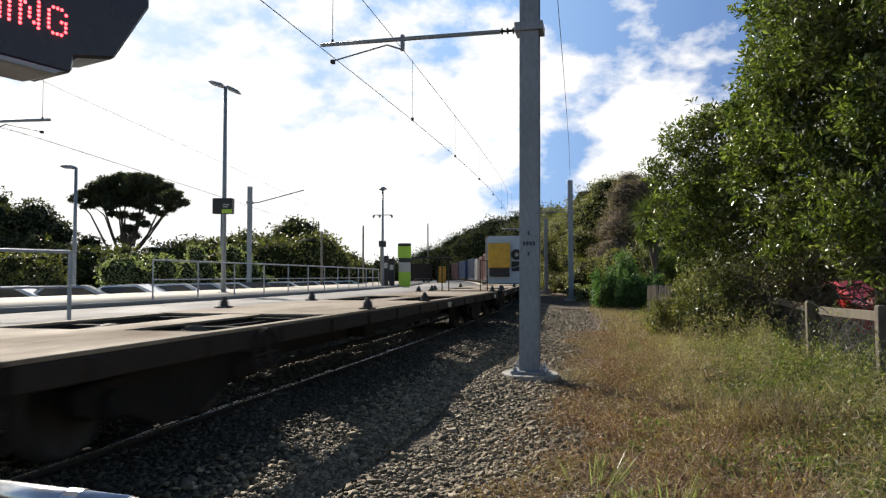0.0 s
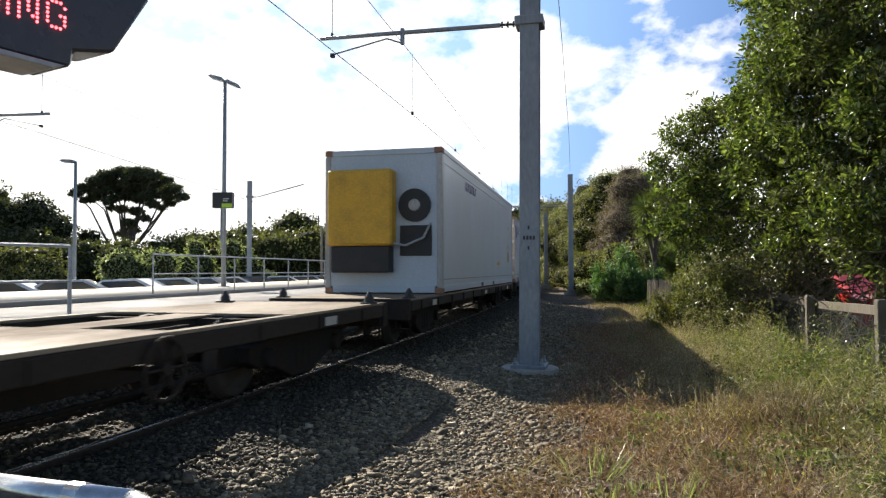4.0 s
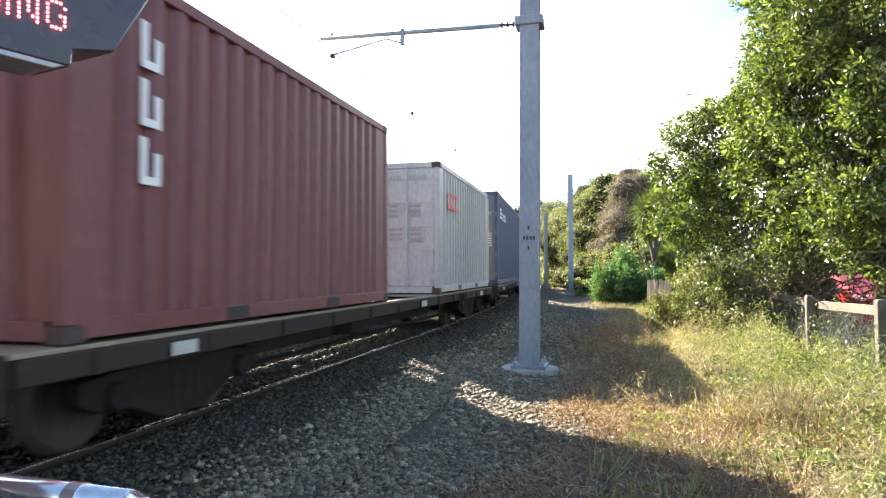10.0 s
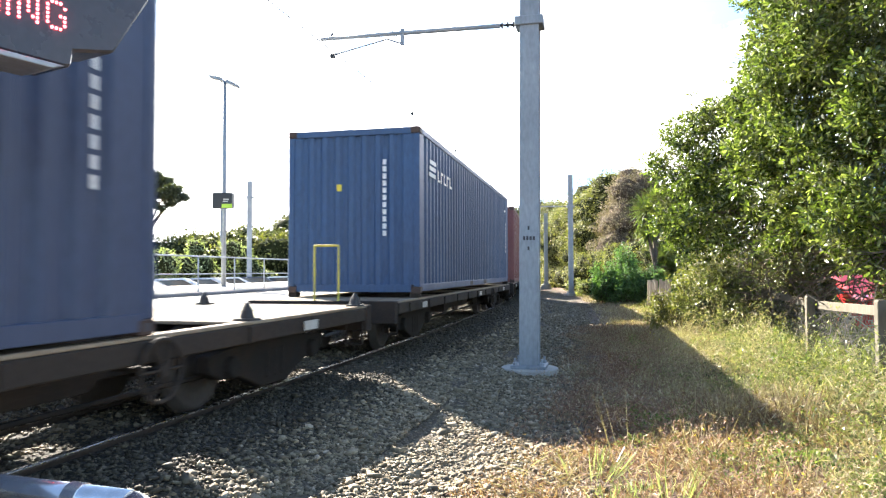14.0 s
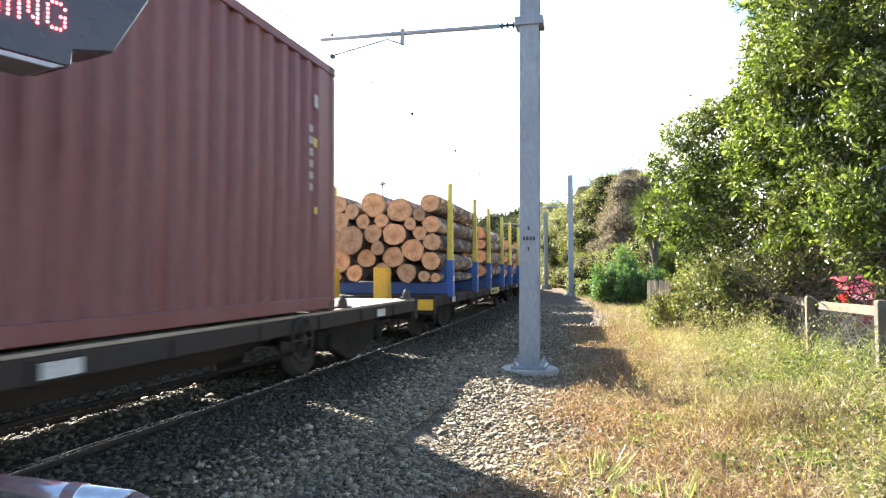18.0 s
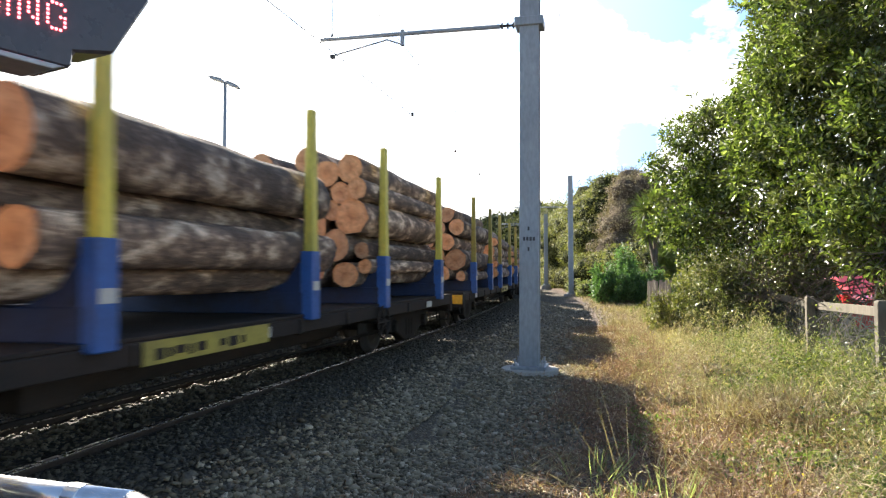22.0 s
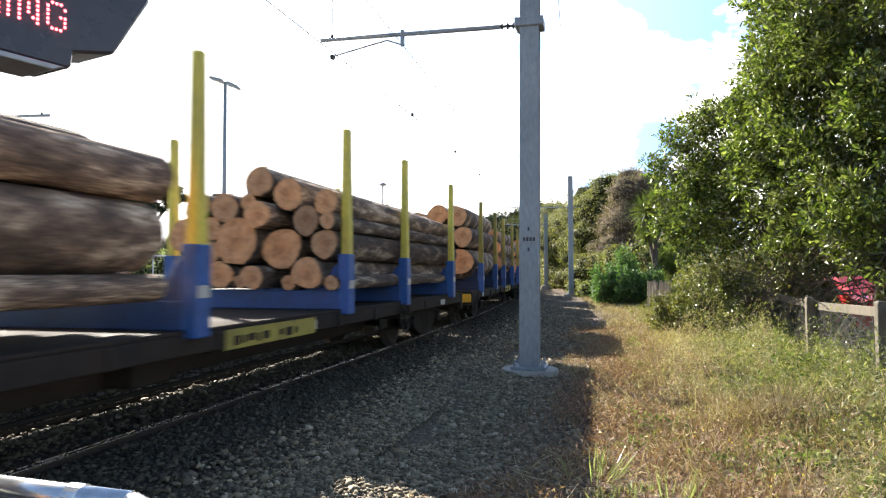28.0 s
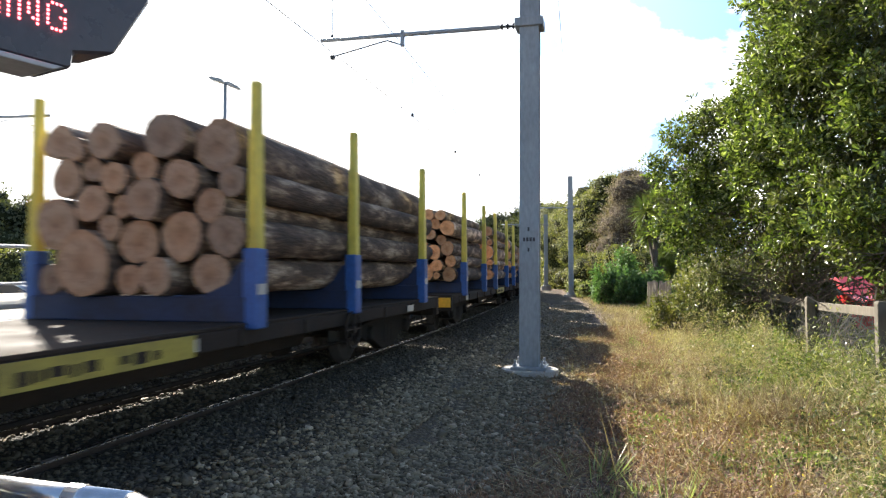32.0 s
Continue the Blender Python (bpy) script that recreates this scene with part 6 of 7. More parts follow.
def scrub(name, x, y, z, height, half, count, leaf, twigs, label, seed, size=0.075, pale=0.3):
    """A loose shrub: stems fanning from the foot, tufts of leaves along their outer halves."""
    q = random.Random(seed)
    t = thing(name, label, "shrub", m=pose(x, y, z))
    st, C = Shape(), []
    for i in range(twigs):
        a, u = q.uniform(0, math.tau), q.random() ** 0.6
        tip = Vector((math.cos(a) * half * u, math.sin(a) * half * u * 0.8, height * q.uniform(0.22, 1.0) * math.sqrt(max(0.05, 1.05 - 0.75 * u * u))))
        b = Vector((q.uniform(-0.25, 0.25), q.uniform(-0.25, 0.25), -0.1))
        m = b.lerp(tip, 0.55) + Vector((q.uniform(-0.15, 0.15), q.uniform(-0.15, 0.15), q.uniform(0.0, 0.2))) * height * 0.35
        r = q.uniform(0.008, 0.018)
        st.limb([b, m, tip], [r, r * 0.7, r * 0.25], 4)
        for k in range(9):
            C.append(tuple(m.lerp(tip, 0.15 + 0.9 * k / 8) + Vector((q.gauss(0, 0.10), q.gauss(0, 0.10), q.gauss(0, 0.09))) * half) + (0.14 * half,) * 3)
        for k in range(4):
            d = Vector((q.uniform(-1, 1), q.uniform(-1, 1), q.uniform(-0.2, 1))) * 0.3 * half
            p = m.lerp(tip, q.uniform(0.2, 0.9))
            st.limb([p, p + d * 0.6 + Vector((0, 0, 0.03)), p + d], [r * 0.5, r * 0.35, r * 0.15], 3)
    part("stem_mass", st, M["deadwood" if q.random() < pale else "barktrunk"], t, "thin tangled stems")
    leaves_on("foliage", C, count, size, size * 0.5, LEAF[leaf], t, 0.2)
    return t


scrub("dark_shrub", 6.75, 16.3, -0.27, 2.0, 1.05, 17000, "shade", 60, "loose dark shrub in front of the fence", 1)
scrub("dark_shrub", 7.55, 17.6, -0.27, 1.75, 0.75, 13000, "shade", 50, "loose dark shrub beside the fence post", 2)
scrub("olive_shrub", 5.95, 17.2, -0.27, 1.5, 0.75, 6500, "olive", 36, "loose olive-green shrub among dry stalks", 3)
scrub("dead_shrub", 6.85, 16.7, -0.27, 2.1, 0.8, 2600, "brown", 70, "half-dead brown shrub with bare pale twigs", 4, 0.05, 1.0)
scrub("dark_shrub", 6.45, 15.3, -0.27, 1.0, 0.55, 6000, "shade", 36, "low dark shrub at the foot of the fence", 5)
tree("olive_shrub", 8.3, 20.0, -0.25, 0.4, [(-0.4, 0, 1.1, 1.1, 1.0, 1.0), (0.6, 0, 1.5, 1.2, 1.0, 1.1)], "olive", 9000, 0.10, "olive-green shrub beside the fence", "shrub", 0.07)
scrub("green_shrub", 7.75, 32.0, -0.25, 2.0, 0.95, 5500, "bright", 60, "bright green feathery shrub beside the railway", 9, 0.13, 0)
scrub("green_shrub", 8.75, 32.4, -0.25, 2.9, 0.85, 6000, "bright", 60, "tall bright green feathery shrub beside the railway", 29, 0.13, 0)
scrub("green_shrub", 8.35, 31.3, -0.25, 1.7, 1.0, 5000, "bright", 50, "low bright green feathery shrub beside the railway", 30, 0.13, 0)
scrub("green_shrub", 9.6, 31.0, -0.25, 1.9, 1.0, 9000, "bright", 50, "low green shrub under the cabbage tree", 10, 0.12, 0)
tree("dark_shrub", 10.6, 33.0, -0.2, 0.4, [(0, 0, 0.9, 1.3, 1.0, 1.0), (-0.9, 0, 0.7, 0.8, 0.8, 0.7)], "bush", 7000, 0.12, "dense dark shrub beside the railway", "shrub", 0.06)

scrub("dark_shrub", 8.35, 16.2, -0.25, 2.0, 0.85, 16000, "shade", 60, "shaded shrub behind the wire netting", 6)
scrub("dark_shrub", 9.7, 14.8, -0.25, 2.0, 0.42, 9000, "shade", 60, "shaded shrub beside the parked car", 16)
scrub("dark_shrub", 8.1, 14.7, -0.25, 2.0, 0.42, 8000, "shade", 50, "shaded shrub beside the parked car", 18)
tree("olive_shrub", 12.0, 20.5, -0.2, 0.5, [(-1.6, 0, 1.4, 1.3, 1.0, 1.4), (0.2, 0, 1.6, 1.6, 1.0, 1.6), (2.2, 0.5, 1.5, 1.6, 1.2, 1.6), (4.5, 0, 1.6, 1.8, 1.2, 1.7), (-3.2, 0.5, 1.2, 1.1, 1.0, 1.2)], "shade", 22000, 0.13, "thick bush behind the parked car", "shrub", 0.09)

bare = thing("bare_branches", "pale bare branches leaning on the wire netting", "branches", m=pose(7.3, 12.6, -0.25))
rr = random.Random(15)
for i in range(46):
    x, y, z = px(rr.uniform(1450, 1600), rr.uniform(545, 640), rr.uniform(11.2, 12.4))
    p = Vector((x - 7.3, y - 12.6, z + 0.25))
    d = Vector((rr.uniform(-1, 1), rr.uniform(-0.4, 0.4), rr.uniform(-0.7, 0.7))).normalized() * rr.uniform(0.2, 0.5)
    bt = Shape().limb([p - d, p + Vector((rr.uniform(-0.05, 0.05), 0, rr.uniform(-0.08, 0.08))), p + d * 0.6 + Vector((0, 0, rr.uniform(-0.08, 0.08))), p + d], [0.011, 0.009, 0.006, 0.003], 4)
    part("branch", bt, M["deadwood"], bare)
palm = thing("cabbage_tree", "cabbage tree with heads of narrow sword leaves", "tree", m=pose(9.65, 31.0, -0.25))
part("trunk", Shape().limb([(0, 0, -0.3), (0.1, 0, 1.4), (0.05, 0.05, 2.6)], [0.16, 0.12, 0.09], 9), M["barktrunk"], palm, smooth=True)
for hx_, hy_, hz_, rad in ((-0.35, 0.0, 4.3, 0.95), (0.35, 0.2, 3.9, 0.85), (-0.2, 0.1, 3.3, 0.75), (0.55, 0.3, 2.2, 0.85), (0.75, -0.2, 1.6, 0.8), (0.2, 0.3, 4.8, 0.8)):
    n = 260
    d = unit(RNG.normal(size=(n, 3)) * np.array([1, 1, 0.8]) + np.array([0, 0, 0.25]))
    V, F = leaf_arrays(np.tile(np.array([hx_, hy_, hz_]), (n, 1)), d, np.tile(np.array([0.1, 0.2, 1.0]), (n, 1)), rad, 0.06)
    part("leaf_head", raw_mesh("leaf_head", V, F, [LEAF["palm"]]), None, palm)
    part("limb", Shape().limb([(0.05, 0.05, 1.8), (hx_ * 0.6, hy_, (hz_ + 1.8) / 2), (hx_, hy_, hz_)], [0.09, 0.07, 0.05], 7), M["barktrunk"], palm)


def canopy(name, blobs, leaf, count, size, label, category="trees", mass=0.8):
    """Far bush: leaf clumps over dark cores added to stand for inner shade."""
    P, d = crown_points(blobs, count, 0.74)
    D = unit(d * 0.5 + RNG.normal(size=d.shape) * 0.8)
    N = unit(d + RNG.normal(size=d.shape) * 0.5 + np.array([0, 0, 0.4]))
    V, F = leaf_arrays(P, D, N, size, size * 0.62)
    k = np.zeros(len(F), int)
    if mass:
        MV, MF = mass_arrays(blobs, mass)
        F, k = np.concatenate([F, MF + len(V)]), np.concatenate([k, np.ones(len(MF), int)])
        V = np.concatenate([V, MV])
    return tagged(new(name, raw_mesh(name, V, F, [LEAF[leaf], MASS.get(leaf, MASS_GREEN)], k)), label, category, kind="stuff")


def lumps(path, depth_spread, count, r, seed):
    """Blobs scattered along a skyline given as (u, v, depth), filled down to the ground."""
    q = random.Random(seed)
    out = []
    us = [p[0] for p in path]
    for i in range(count):
        u = q.uniform(us[0], us[-1])
        v = float(np.interp(u, us, [p[1] for p in path]))
        dp = float(np.interp(u, us, [p[2] for p in path])) + q.uniform(0, depth_spread)
        x, y, z = px(u, v, dp)
        rad = r * q.uniform(0.65, 1.3)
        zz = z - rad * 0.9 - max(0.0, z - rad - 0.5) * (q.random() ** 1.3)
        out.append((x, y, zz, rad, rad, rad * q.uniform(0.75, 1.0)))
    return out


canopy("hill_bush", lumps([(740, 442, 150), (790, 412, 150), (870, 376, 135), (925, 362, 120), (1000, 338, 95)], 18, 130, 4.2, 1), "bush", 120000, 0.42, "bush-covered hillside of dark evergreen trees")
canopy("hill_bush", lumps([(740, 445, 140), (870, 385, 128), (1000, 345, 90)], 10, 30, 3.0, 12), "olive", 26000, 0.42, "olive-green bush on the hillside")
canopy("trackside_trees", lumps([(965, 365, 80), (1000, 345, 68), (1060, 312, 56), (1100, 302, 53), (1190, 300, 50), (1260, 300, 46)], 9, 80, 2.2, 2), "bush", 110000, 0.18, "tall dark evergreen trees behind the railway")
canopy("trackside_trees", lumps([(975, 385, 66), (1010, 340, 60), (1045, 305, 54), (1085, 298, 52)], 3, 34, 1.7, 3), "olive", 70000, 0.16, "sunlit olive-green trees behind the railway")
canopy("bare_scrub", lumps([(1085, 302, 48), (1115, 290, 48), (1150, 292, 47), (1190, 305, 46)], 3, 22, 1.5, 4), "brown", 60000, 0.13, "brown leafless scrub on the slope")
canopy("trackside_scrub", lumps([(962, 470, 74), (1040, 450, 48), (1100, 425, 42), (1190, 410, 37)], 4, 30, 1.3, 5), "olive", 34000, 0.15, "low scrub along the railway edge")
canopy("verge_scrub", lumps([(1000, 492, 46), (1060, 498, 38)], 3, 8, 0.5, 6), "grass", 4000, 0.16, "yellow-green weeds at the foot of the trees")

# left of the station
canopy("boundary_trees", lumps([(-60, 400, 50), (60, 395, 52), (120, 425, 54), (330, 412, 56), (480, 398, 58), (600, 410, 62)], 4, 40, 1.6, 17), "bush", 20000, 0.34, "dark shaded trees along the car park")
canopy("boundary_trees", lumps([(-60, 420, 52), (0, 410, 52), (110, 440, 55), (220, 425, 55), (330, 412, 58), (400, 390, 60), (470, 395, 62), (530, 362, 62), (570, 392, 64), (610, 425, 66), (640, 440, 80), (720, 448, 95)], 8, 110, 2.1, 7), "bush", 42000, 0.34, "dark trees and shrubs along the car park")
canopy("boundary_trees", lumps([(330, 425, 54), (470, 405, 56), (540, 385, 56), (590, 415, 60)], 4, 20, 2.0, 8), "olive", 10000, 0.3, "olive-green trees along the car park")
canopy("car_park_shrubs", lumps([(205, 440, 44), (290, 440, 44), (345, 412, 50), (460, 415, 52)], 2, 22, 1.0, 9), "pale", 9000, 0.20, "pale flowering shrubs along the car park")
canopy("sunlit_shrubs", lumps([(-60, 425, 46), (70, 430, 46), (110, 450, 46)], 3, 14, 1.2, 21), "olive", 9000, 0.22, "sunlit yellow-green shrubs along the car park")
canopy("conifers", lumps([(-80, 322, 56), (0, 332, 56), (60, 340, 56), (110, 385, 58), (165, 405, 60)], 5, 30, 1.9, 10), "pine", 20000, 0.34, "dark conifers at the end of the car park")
mac = thing("spreading_conifer", "wide flat-topped dark conifer with bare lower limbs", "tree", m=pose(-32.6, 70, -0.4))
CON = []
q = random.Random(3)
for u, v, r in ((132, 340, 0.6), (150, 330, 0.8), (168, 318, 0.9), (190, 308, 1.0), (215, 303, 1.0), (240, 303, 1.0), (265, 308, 1.0), (288, 318, 0.9), (306, 332, 0.8), (322, 346, 0.6),
                (160, 350, 0.6), (180, 335, 0.9), (205, 325, 1.0), (230, 322, 1.1), (256, 328, 1.0), (282, 340, 0.8), (300, 356, 0.6), (146, 352, 0.45), (200, 348, 0.7), (225, 345, 0.9),
                (248, 350, 0.8), (270, 360, 0.6), (215, 368, 0.6), (240, 372, 0.7), (228, 392, 0.6), (255, 384, 0.5), (312, 350, 0.45), (196, 366, 0.4), (236, 405, 0.6), (215, 412, 0.5), (175, 345, 0.7), (190, 322, 0.9), (248, 315, 1.0), (272, 325, 0.9), (295, 345, 0.7), (215, 335, 0.9), (240, 337, 1.0), (262, 345, 0.8), (190, 355, 0.5), (285, 366, 0.4), (164, 338, 0.7)):
    x, y, z = px(u, v, 70 + q.uniform(-2, 3))
    CON.append((x + 32.6, y - 70, z + 0.4, r, r, r * 0.45))
part("trunk", Shape().limb([(0, 0, -0.3), (-0.3, 0, 2.5), (0.1, 0, 4.2), (0.5, 0, 6.0)], [0.9, 0.75, 0.6, 0.4], 10), M["barktrunk"], mac, smooth=True)
for i, b in enumerate(CON[:28:2]):
    a = Vector((0.05 * i - 0.3, 0, 2.6 + 0.13 * i))
    e = Vector(b[:3])
    m1 = a.lerp(e, 0.35) + Vector((0, q.uniform(-0.4, 0.4), -0.05 * abs(e.x)))
    m2 = a.lerp(e, 0.7) + Vector((q.uniform(-0.2, 0.2), q.uniform(-0.3, 0.3), 0.12 * abs(e.x)))
    part("branch", Shape().limb([a, m1, m2, e], [0.15, 0.11, 0.07, 0.03], 7), M["barktrunk"], mac, smooth=True)
leaves_on("crown", CON, 34000, 0.36, 0.13, LEAF["pine"], mac, 0.2)

carpark = tagged(new("car_park"), "sunlit asphalt car park beyond the platform", "ground", kind="structure")
swept("car_park_surface", [(-12.6, -0.6), (-12.6, -0.43), (-40.0, -0.43), (-40.0, -0.6)], 0, -14, 110, 2.0, M["asphalt"], carpark)


# ---- grass and weeds ----
def blades(name, leaf, n, s0, s1, l0, l1, length, width, label, keep=None, lean=0.45):
    s, l = RNG.uniform(s0, s1, n), RNG.uniform(l0, l1, n)
    if keep is not None:
        k = RNG.random(n) < keep(s, l)
        s, l = s[k], l[k]
    x, y, h = (np.interp(s, LINE_S, a) for a in (LINE_X, LINE_Y, LINE_H))
    X, Y = x + l * np.cos(h), y - l * np.sin(h)
    ok = np.hypot(X, Y) > 2.2
    X, Y = X[ok], Y[ok]
    P = np.stack([X, Y, gz(X, Y) - 0.01], -1)
    D = unit(np.concatenate([RNG.normal(0, lean, (len(P), 2)), np.ones((len(P), 1))], 1))
    N = unit(np.concatenate([RNG.normal(0, 1, (len(P), 2)), 0.2 * np.ones((len(P), 1))], 1))
    V, F = leaf_arrays(P, D, N, length, width)
    return tagged(new(name, raw_mesh(name, V, F, [LEAF[leaf]])), label, "grass", kind="stuff")


def patch(f, a, b, c=0.5):
    return lambda s, l: np.clip(0.5 + 0.9 * np.sin(s * f + 1.3 * l) * np.sin(l * f * 1.7 - 0.6 * s) + a * (l - b), 0.03, 1.0) * c


def clumps(name, leaf, n, s0, s1, l0, l1, per, length, width, label, keep=None, spread=0.10, lean=0.7, seed=1):
    """Separate tufts of blades, each of its own height and lean."""
    r = np.random.default_rng(seed)
    s, l = r.uniform(s0, s1, n), r.uniform(l0, l1, n)
    if keep is not None:
        k = r.random(n) < keep(s, l)
        s, l = s[k], l[k]
    x, y, h = (np.interp(s, LINE_S, a) for a in (LINE_X, LINE_Y, LINE_H))
    X, Y = x + l * np.cos(h), y - l * np.sin(h)
    ok = (np.hypot(X, Y) > 2.3) & (X < 0.75 * Y + 0.6)
    X, Y = X[ok], Y[ok]
    c = np.repeat(np.arange(len(X)), per)
    tall = r.gamma(4.0, 0.25, len(X))[c]
    off = r.normal(0, spread, (len(c), 2)) * np.sqrt(tall)[:, None]
    bx, by = X[c] + off[:, 0], Y[c] + off[:, 1]
    P = np.stack([bx, by, gz(bx, by) - 0.01], -1)
    tilt = r.normal(0, 0.25, (len(X), 2))[c]
    D = unit(np.concatenate([off / spread * lean * 0.5 + tilt + r.normal(0, lean * 0.35, off.shape), np.ones((len(c), 1))], 1))
    N = unit(np.concatenate([r.normal(0, 1, (len(c), 2)), 0.3 * np.ones((len(c), 1))], 1))
    V, F = leaf_arrays(P, D, N, 1.0, 1.0)
    base = np.repeat(P, 4, 0)
    k4 = np.repeat(tall * length, 4)[:, None]
    # blades of unit size, scaled to the tuft
    V = V - base
    along_ = np.repeat(D, 4, 0)
    t_ = (V * along_).sum(1, keepdims=True)
    V = base + along_ * t_ * k4 + (V - along_ * t_) * width
    return tagged(new(name, raw_mesh(name, V, F, [LEAF[leaf]])), label, "weeds", kind="stuff")


def band(a, b, soft=0.6, c=1.0):
    return lambda s, l: np.clip((l - a) / soft, 0, 1) * np.clip((b - l) / soft, 0, 1) * c


def drift(k):
    """Uneven drifts a metre or two across."""
    return lambda s, l: np.clip(0.5 + k * np.sin(1.5 * s + 1.1 * np.sin(1.9 * l)) * np.sin(2.3 * l + 1.2 * np.sin(1.1 * s + 0.7)), 0.0, 1.0)


def both(f, g):
    return lambda s, l: f(s, l) * g(s, l)


def leaf_mat(name, leaf, patches, per, s0, s1, l0, l1, height, size, label, keep=None, spread=0.22, seed=1, thin=0.5):
    """Low weeds: patches of small leaves at all heights, uneven and with gaps."""
    r = np.random.default_rng(seed)
    s, l = r.uniform(s0, s1, patches), r.uniform(l0, l1, patches)
    if keep is not None:
        k = r.random(patches) < keep(s, l)
        s, l = s[k], l[k]
    x, y, h = (np.interp(s, LINE_S, a) for a in (LINE_X, LINE_Y, LINE_H))
    X, Y = x + l * np.cos(h), y - l * np.sin(h)
    ok = (np.hypot(X, Y) > 2.3) & (X < 0.75 * Y + 0.6)
    X, Y = X[ok], Y[ok]
    c = np.repeat(np.arange(len(X)), per)
    wide = r.uniform(0.4, 1.5, len(X))[c]
    off = r.normal(0, spread, (len(c), 2)) * wide[:, None]
    bx, by = X[c] + off[:, 0], Y[c] + off[:, 1]
    top = height * r.gamma(3.0, 0.33, len(X))[c] * np.exp(-(off ** 2).sum(1) / (2 * (spread * wide) ** 2) * 0.6)
    P = np.stack([bx, by, gz(bx, by) + top * r.random(len(c)) ** 0.6], -1)
    D = unit(r.normal(size=(len(c), 3)) + np.array([0, 0, 0.35]))
    N = unit(r.normal(size=(len(c), 3)) * 0.7 + np.array([0, 0, 0.8]))
    V, F = leaf_arrays(P, D, N, size, size * thin)
    return tagged(new(name, raw_mesh(name, V, F, [LEAF[leaf]])), label, "weeds", kind="stuff")


leaf_mat("dry_litter", "litter", 1250, 110, 0.5, 20, 3.3, 6.4, 0.05, 0.055, "reddish-brown leaf litter on the soil", band(3.3, 6.4, 1.2), 0.25, 1, 0.17)
blades("dry_stalks", "drygrass", 34000, 0.5, 18, 3.7, 7.8, 0.30, 0.006, "bleached dry stalks lying on the soil", patch(1.7, 0.15, 5.5, 0.8), 2.4)
leaf_mat("dry_weeds", "litter", 620, 70, 0.5, 16, 3.8, 5.8, 0.20, 0.06, "reddish-brown withered weeds", both(band(3.8, 6.2, 0.8), drift(1.2)), 0.14, 2, 0.2)
leaf_mat("withered_weeds", "straw", 620, 80, 0.5, 18, 4.6, 8.0, 0.30, 0.060, "straw-coloured withered weeds", both(band(4.5, 9.0, 1.2), drift(-1.8)), 0.17, 3, 0.16)
leaf_mat("green_weeds", "grass", 300, 110, 0.0, 18, 5.0, 8.1, 0.30, 0.050, "yellow-green low weeds", both(band(5.3, 9.0, 1.2), drift(1.8)), 0.19, 4, 0.35)
leaf_mat("low_weeds", "weed", 300, 90, 0.5, 16, 4.6, 7.4, 0.10, 0.04, "low green weeds between the dry stalks", drift(2.0), 0.16, 15)
leaf_mat("leafy_weeds", "weed", 250, 130, 0.5, 17, 5.4, 8.0, 0.34, 0.055, "leafy green weeds", both(band(5.6, 9.0, 1.2), drift(2.4)), 0.20, 5)
leaf_mat("tall_dry_grass", "straw", 75, 260, 3.5, 17, 5.5, 7.7, 0.75, 0.10, "tall mounds of bleached dry grass", drift(-2.0), 0.20, 21, 0.07)
leaf_mat("tall_dry_grass", "drygrass", 60, 240, 2.5, 15, 5.3, 7.4, 0.55, 0.10, "tall mounds of bleached dry grass", None, 0.18, 22, 0.06)
leaf_mat("tall_green_grass", "grass", 60, 240, 2.5, 17, 5.9, 7.7, 0.65, 0.09, "tall mounds of yellow-green grass", drift(2.0), 0.20, 23, 0.10)
leaf_mat("weed_mounds", "shade", 60, 200, 2.5, 15, 5.8, 7.6, 0.40, 0.045, "dark green leafy mounds among the dry grass", drift(2.4), 0.20, 24, 0.5)
leaf_mat("tall_weeds", "grass", 90, 190, 5, 18, 6.7, 7.7, 0.60, 0.055, "tall yellow-green weeds at the foot of the fence", None, 0.17, 6, 0.35)
# Dark leaves added to stand in for the shade behind the fence.
leaf_mat("shaded_undergrowth", "shade", 260, 120, 6, 19, 7.9, 9.8, 0.35, 0.06, "undergrowth behind the fence, coloured dark for the shade there", None, 0.25, 7)
clumps("dry_grass", "drygrass", 430, 0.5, 18, 4.6, 7.9, 40, 0.30, 0.006, "tufts of straw-coloured dry grass", both(band(4.6, 8.5, 1.2), drift(-1.5)), 0.13, 1.1, 2)
clumps("green_grass", "grass", 190, 0.0, 18, 5.2, 8.1, 44, 0.22, 0.010, "tufts of yellow-green grass", both(band(5.2, 9.0, 1.2), drift(1.5)), 0.13, 1.2, 3)
clumps("dry_stems", "drygrass", 300, 2, 17, 4.6, 7.7, 12, 0.40, 0.005, "thin bleached seed stems", drift(-1.5), 0.09, 0.6, 6)
clumps("brown_weeds", "stem", 420, 0.5, 8, 5.0, 6.8, 40, 0.20, 0.007, "reddish-brown upright withered stems", both(band(4.9, 7.0, 0.7), drift(-1.2)), 0.13, 0.8, 7)
leaf_mat("brown_weed_leaves", "stem", 260, 90, 0.5, 8, 5.0, 6.8, 0.26, 0.03, "small withered leaves on brown stems", both(band(4.9, 7.0, 0.7), drift(-1.2)), 0.15, 9, 0.4)
blades("green_grass", "grass", 24000, 16, 44, 5.2, 8.0, 0.20, 0.018, "yellow-green grass along the railway edge", lambda s, l: np.clip((l - 5.4) / 1.0, 0, 1), 0.7)
blades("dry_grass", "drygrass", 24000, 16, 48, 4.2, 7.5, 0.22, 0.016, "straw-coloured grass along the railway edge", lambda s, l: np.clip((l - 4.2) / 1.0, 0, 1), 0.9)
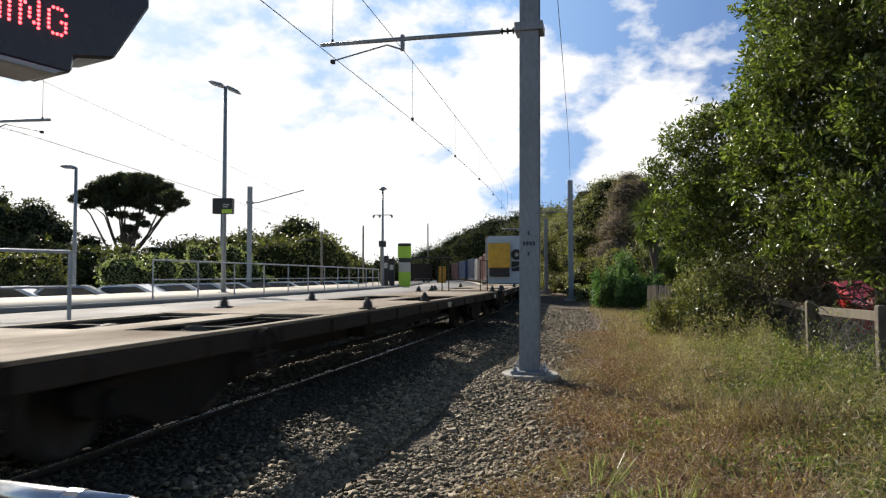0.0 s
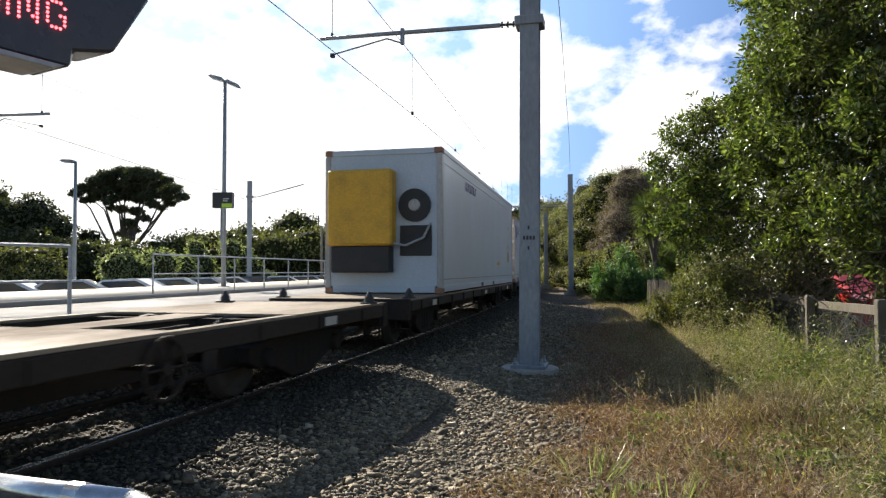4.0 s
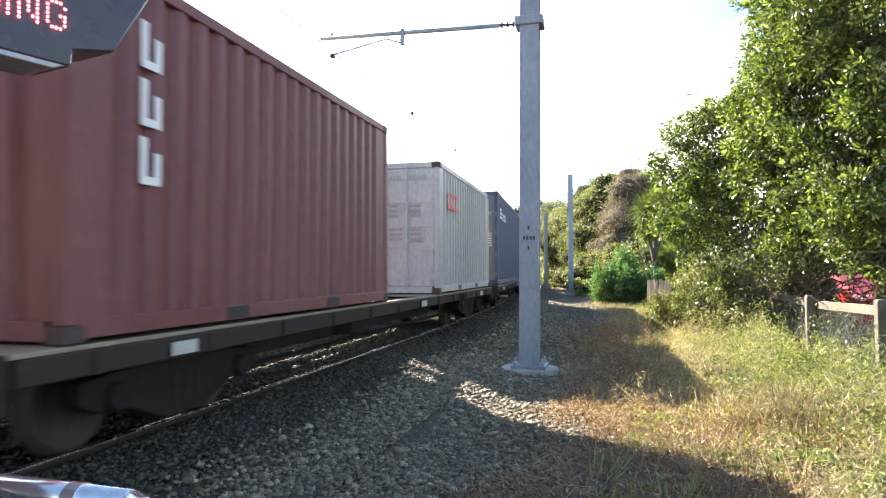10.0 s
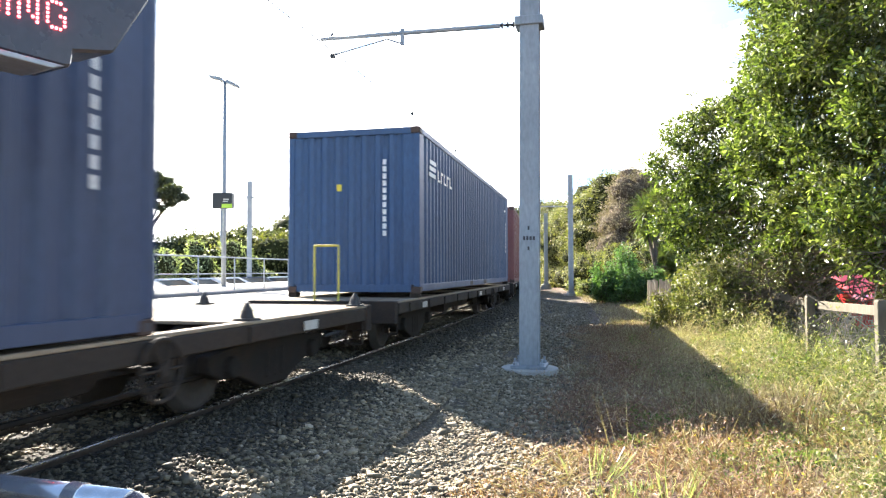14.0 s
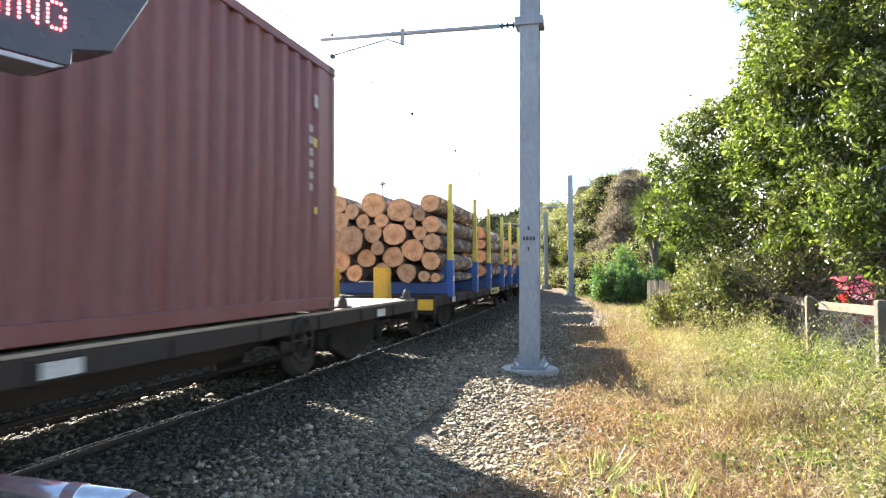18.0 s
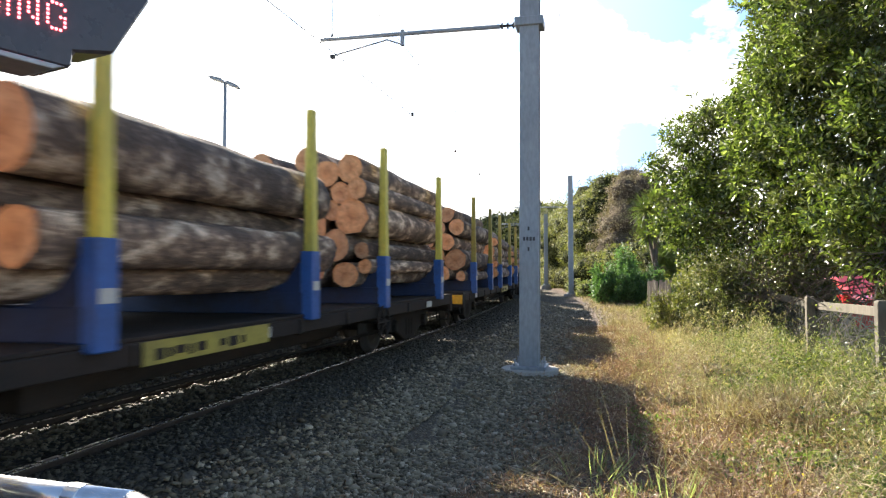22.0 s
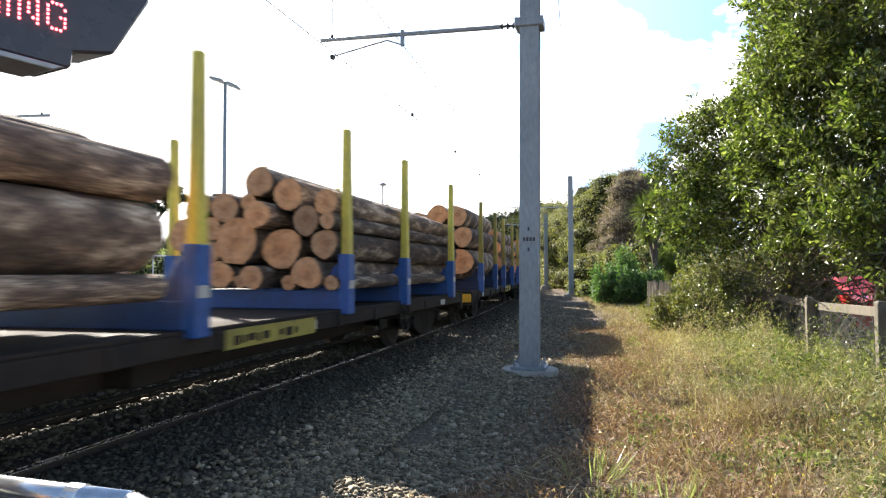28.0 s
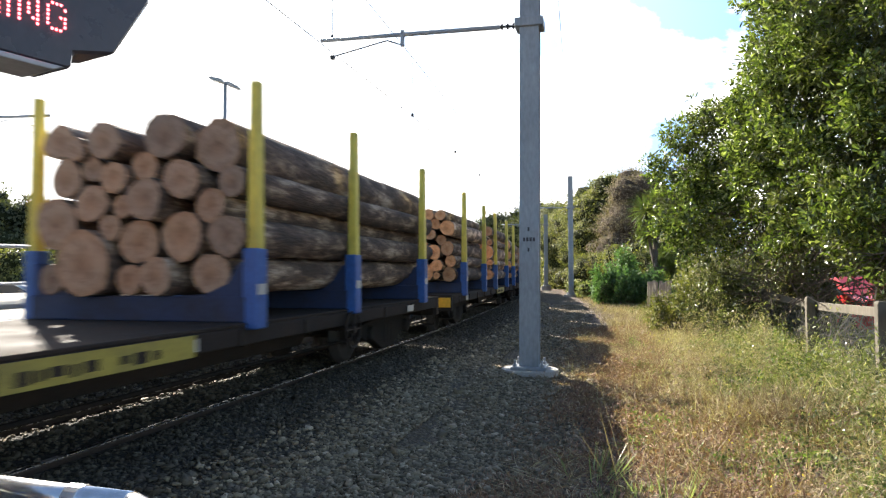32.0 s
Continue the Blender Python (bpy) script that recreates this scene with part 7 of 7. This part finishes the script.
# Part of this green stands in for a lens flare.
blades("green_grass", "weed", 9000, 0.6, 3.6, 4.7, 6.4, 0.10, 0.008, "bright green tuft of grass, partly standing in for flare", lambda s, l: np.clip(1.2 - np.hypot(s - 2.4, (l - 5.5)), 0, 1))
clumps("seed_heads", "pale", 26, 2.5, 5.5, 4.0, 4.9, 30, 0.12, 0.010, "pale fluffy seed stalks", None, 0.05, 0.5, 8)
FL = []
q = random.Random(8)
for i in range(60):
    s, l = q.uniform(2.0, 16), q.uniform(5.3, 7.5)
    p = on_line(s, l)
    FL.append((p.x, p.y, -0.10, 0.2, 0.2, 0.08))
canopy("yellow_flowers", FL, "flower", 240, 0.028, "small yellow flowers among the weeds", "flowers", 0)


# ---- clouds ----
def cloud_bank():
    m = bpy.data.materials.new("cloud")
    m.use_nodes = True
    nt = m.node_tree
    nt.nodes.clear()
    out = nt.nodes.new("ShaderNodeOutputMaterial")
    tc = nt.nodes.new("ShaderNodeTexCoord")
    mp = nt.nodes.new("ShaderNodeMapping")
    mp.inputs["Scale"].default_value = (1 / 250, 1 / 250, 1 / 150)
    mp.inputs["Location"].default_value = (3.1, 0.4, 0.35)
    nt.links.new(tc.outputs["Object"], mp.inputs["Vector"])
    n1 = nd(nt, "ShaderNodeTexNoise", Scale=1.0, Detail=9.0, Roughness=0.56)
    nt.links.new(mp.outputs[0], n1.inputs["Vector"])
    sep = nt.nodes.new("ShaderNodeSeparateXYZ")
    nt.links.new(tc.outputs["Object"], sep.inputs[0])
    mr = nt.nodes.new("ShaderNodeMapRange")
    mr.inputs["From Min"].default_value, mr.inputs["From Max"].default_value = 200.0, 700.0
    mr.inputs["To Min"].default_value, mr.inputs["To Max"].default_value = 0.22, -0.07
    nt.links.new(sep.outputs["Z"], mr.inputs["Value"])
    ml = nt.nodes.new("ShaderNodeMapRange")
    ml.inputs["From Min"].default_value, ml.inputs["From Max"].default_value = -900.0, 700.0
    ml.inputs["To Min"].default_value, ml.inputs["To Max"].default_value = 0.07, -0.09
    nt.links.new(sep.outputs["X"], ml.inputs["Value"])
    ad = nt.nodes.new("ShaderNodeMath")
    nt.links.new(n1.outputs[0], ad.inputs[0])
    nt.links.new(mr.outputs[0], ad.inputs[1])
    ad2 = nt.nodes.new("ShaderNodeMath")
    nt.links.new(ad.outputs[0], ad2.inputs[0])
    nt.links.new(ml.outputs[0], ad2.inputs[1])
    al = ramp(nt, ad2.outputs[0], [(0.49, (0, 0, 0)), (0.60, (1, 1, 1))])
    em = nd(nt, "ShaderNodeEmission", Strength=0.83)
    em.inputs[0].default_value = (1.0, 0.99, 0.97, 1)
    tr = nt.nodes.new("ShaderNodeBsdfTransparent")
    air = nd(nt, "ShaderNodeEmission", Strength=0.85)
    across = nt.nodes.new("ShaderNodeMapRange")
    across.inputs["From Min"].default_value, across.inputs["From Max"].default_value = -800.0, 1000.0
    nt.links.new(sep.outputs["X"], across.inputs["Value"])
    nt.links.new(ramp(nt, across.outputs[0], [(0.1, (0.62, 0.76, 0.95)), (0.5, (0.34, 0.55, 0.90)), (0.75, (0.17, 0.295, 0.58)), (1.0, (0.13, 0.225, 0.42))]), air.inputs[0])
    mb = nt.nodes.new("ShaderNodeMixShader")
    mb.inputs[0].default_value = 0.92
    nt.links.new(tr.outputs[0], mb.inputs[1])
    nt.links.new(air.outputs[0], mb.inputs[2])
    ms = nt.nodes.new("ShaderNodeMixShader")
    nt.links.new(al, ms.inputs[0])
    nt.links.new(mb.outputs[0], ms.inputs[1])
    nt.links.new(em.outputs[0], ms.inputs[2])
    nt.links.new(ms.outputs[0], out.inputs[0])
    V, F = [], []
    R, na, ne = 1600.0, 40, 10
    for e in range(ne + 1):
        el = radians(-0.5 + 30.0 * e / ne)
        for a in range(na + 1):
            az = radians(-75 + 150 * a / na)
            V.append((R * math.sin(az) * math.cos(el), R * math.cos(az) * math.cos(el), R * math.sin(el)))
    for e in range(ne):
        for a in range(na):
            i = e * (na + 1) + a
            F.append((i, i + 1, i + na + 2, i + na + 1))
    return tagged(new("clouds", raw_mesh("clouds", V, F, [m], smooth=True)), "bright broken white clouds", "clouds", kind="structure")


clouds = cloud_bank()


# ---- movement ----
def motions():
    stops = [k * 0.5 for k in range(65)]
    for ob, S, half in CARRIED:
        walk(ob, [(t, train_pose(S - gone(t), half)) for t in stops])
    walk(clouds, [(0, pose(0, 0, 0)), (16, pose(0, 0, 0, 0, 0, -4.2)), (32, pose(0, 0, 0, 0, 0, -8.4))])
    lead = {}
    for ws, wy in WHEELSETS:
        if wy not in lead:
            walk(ws, [(t, pose(0, wy, 0.415, math.degrees(gone(t) / 0.415), 0, 0)) for t in WAY_T[:961]])
            lead[wy] = ws
        else:    # all wheels roll alike: the same keys serve them
            ws.rotation_mode = "QUATERNION"
            keys = ws.animation_data_create()
            keys.action = lead[wy].animation_data.action
            keys.action_slot = lead[wy].animation_data.action_slot


motions()
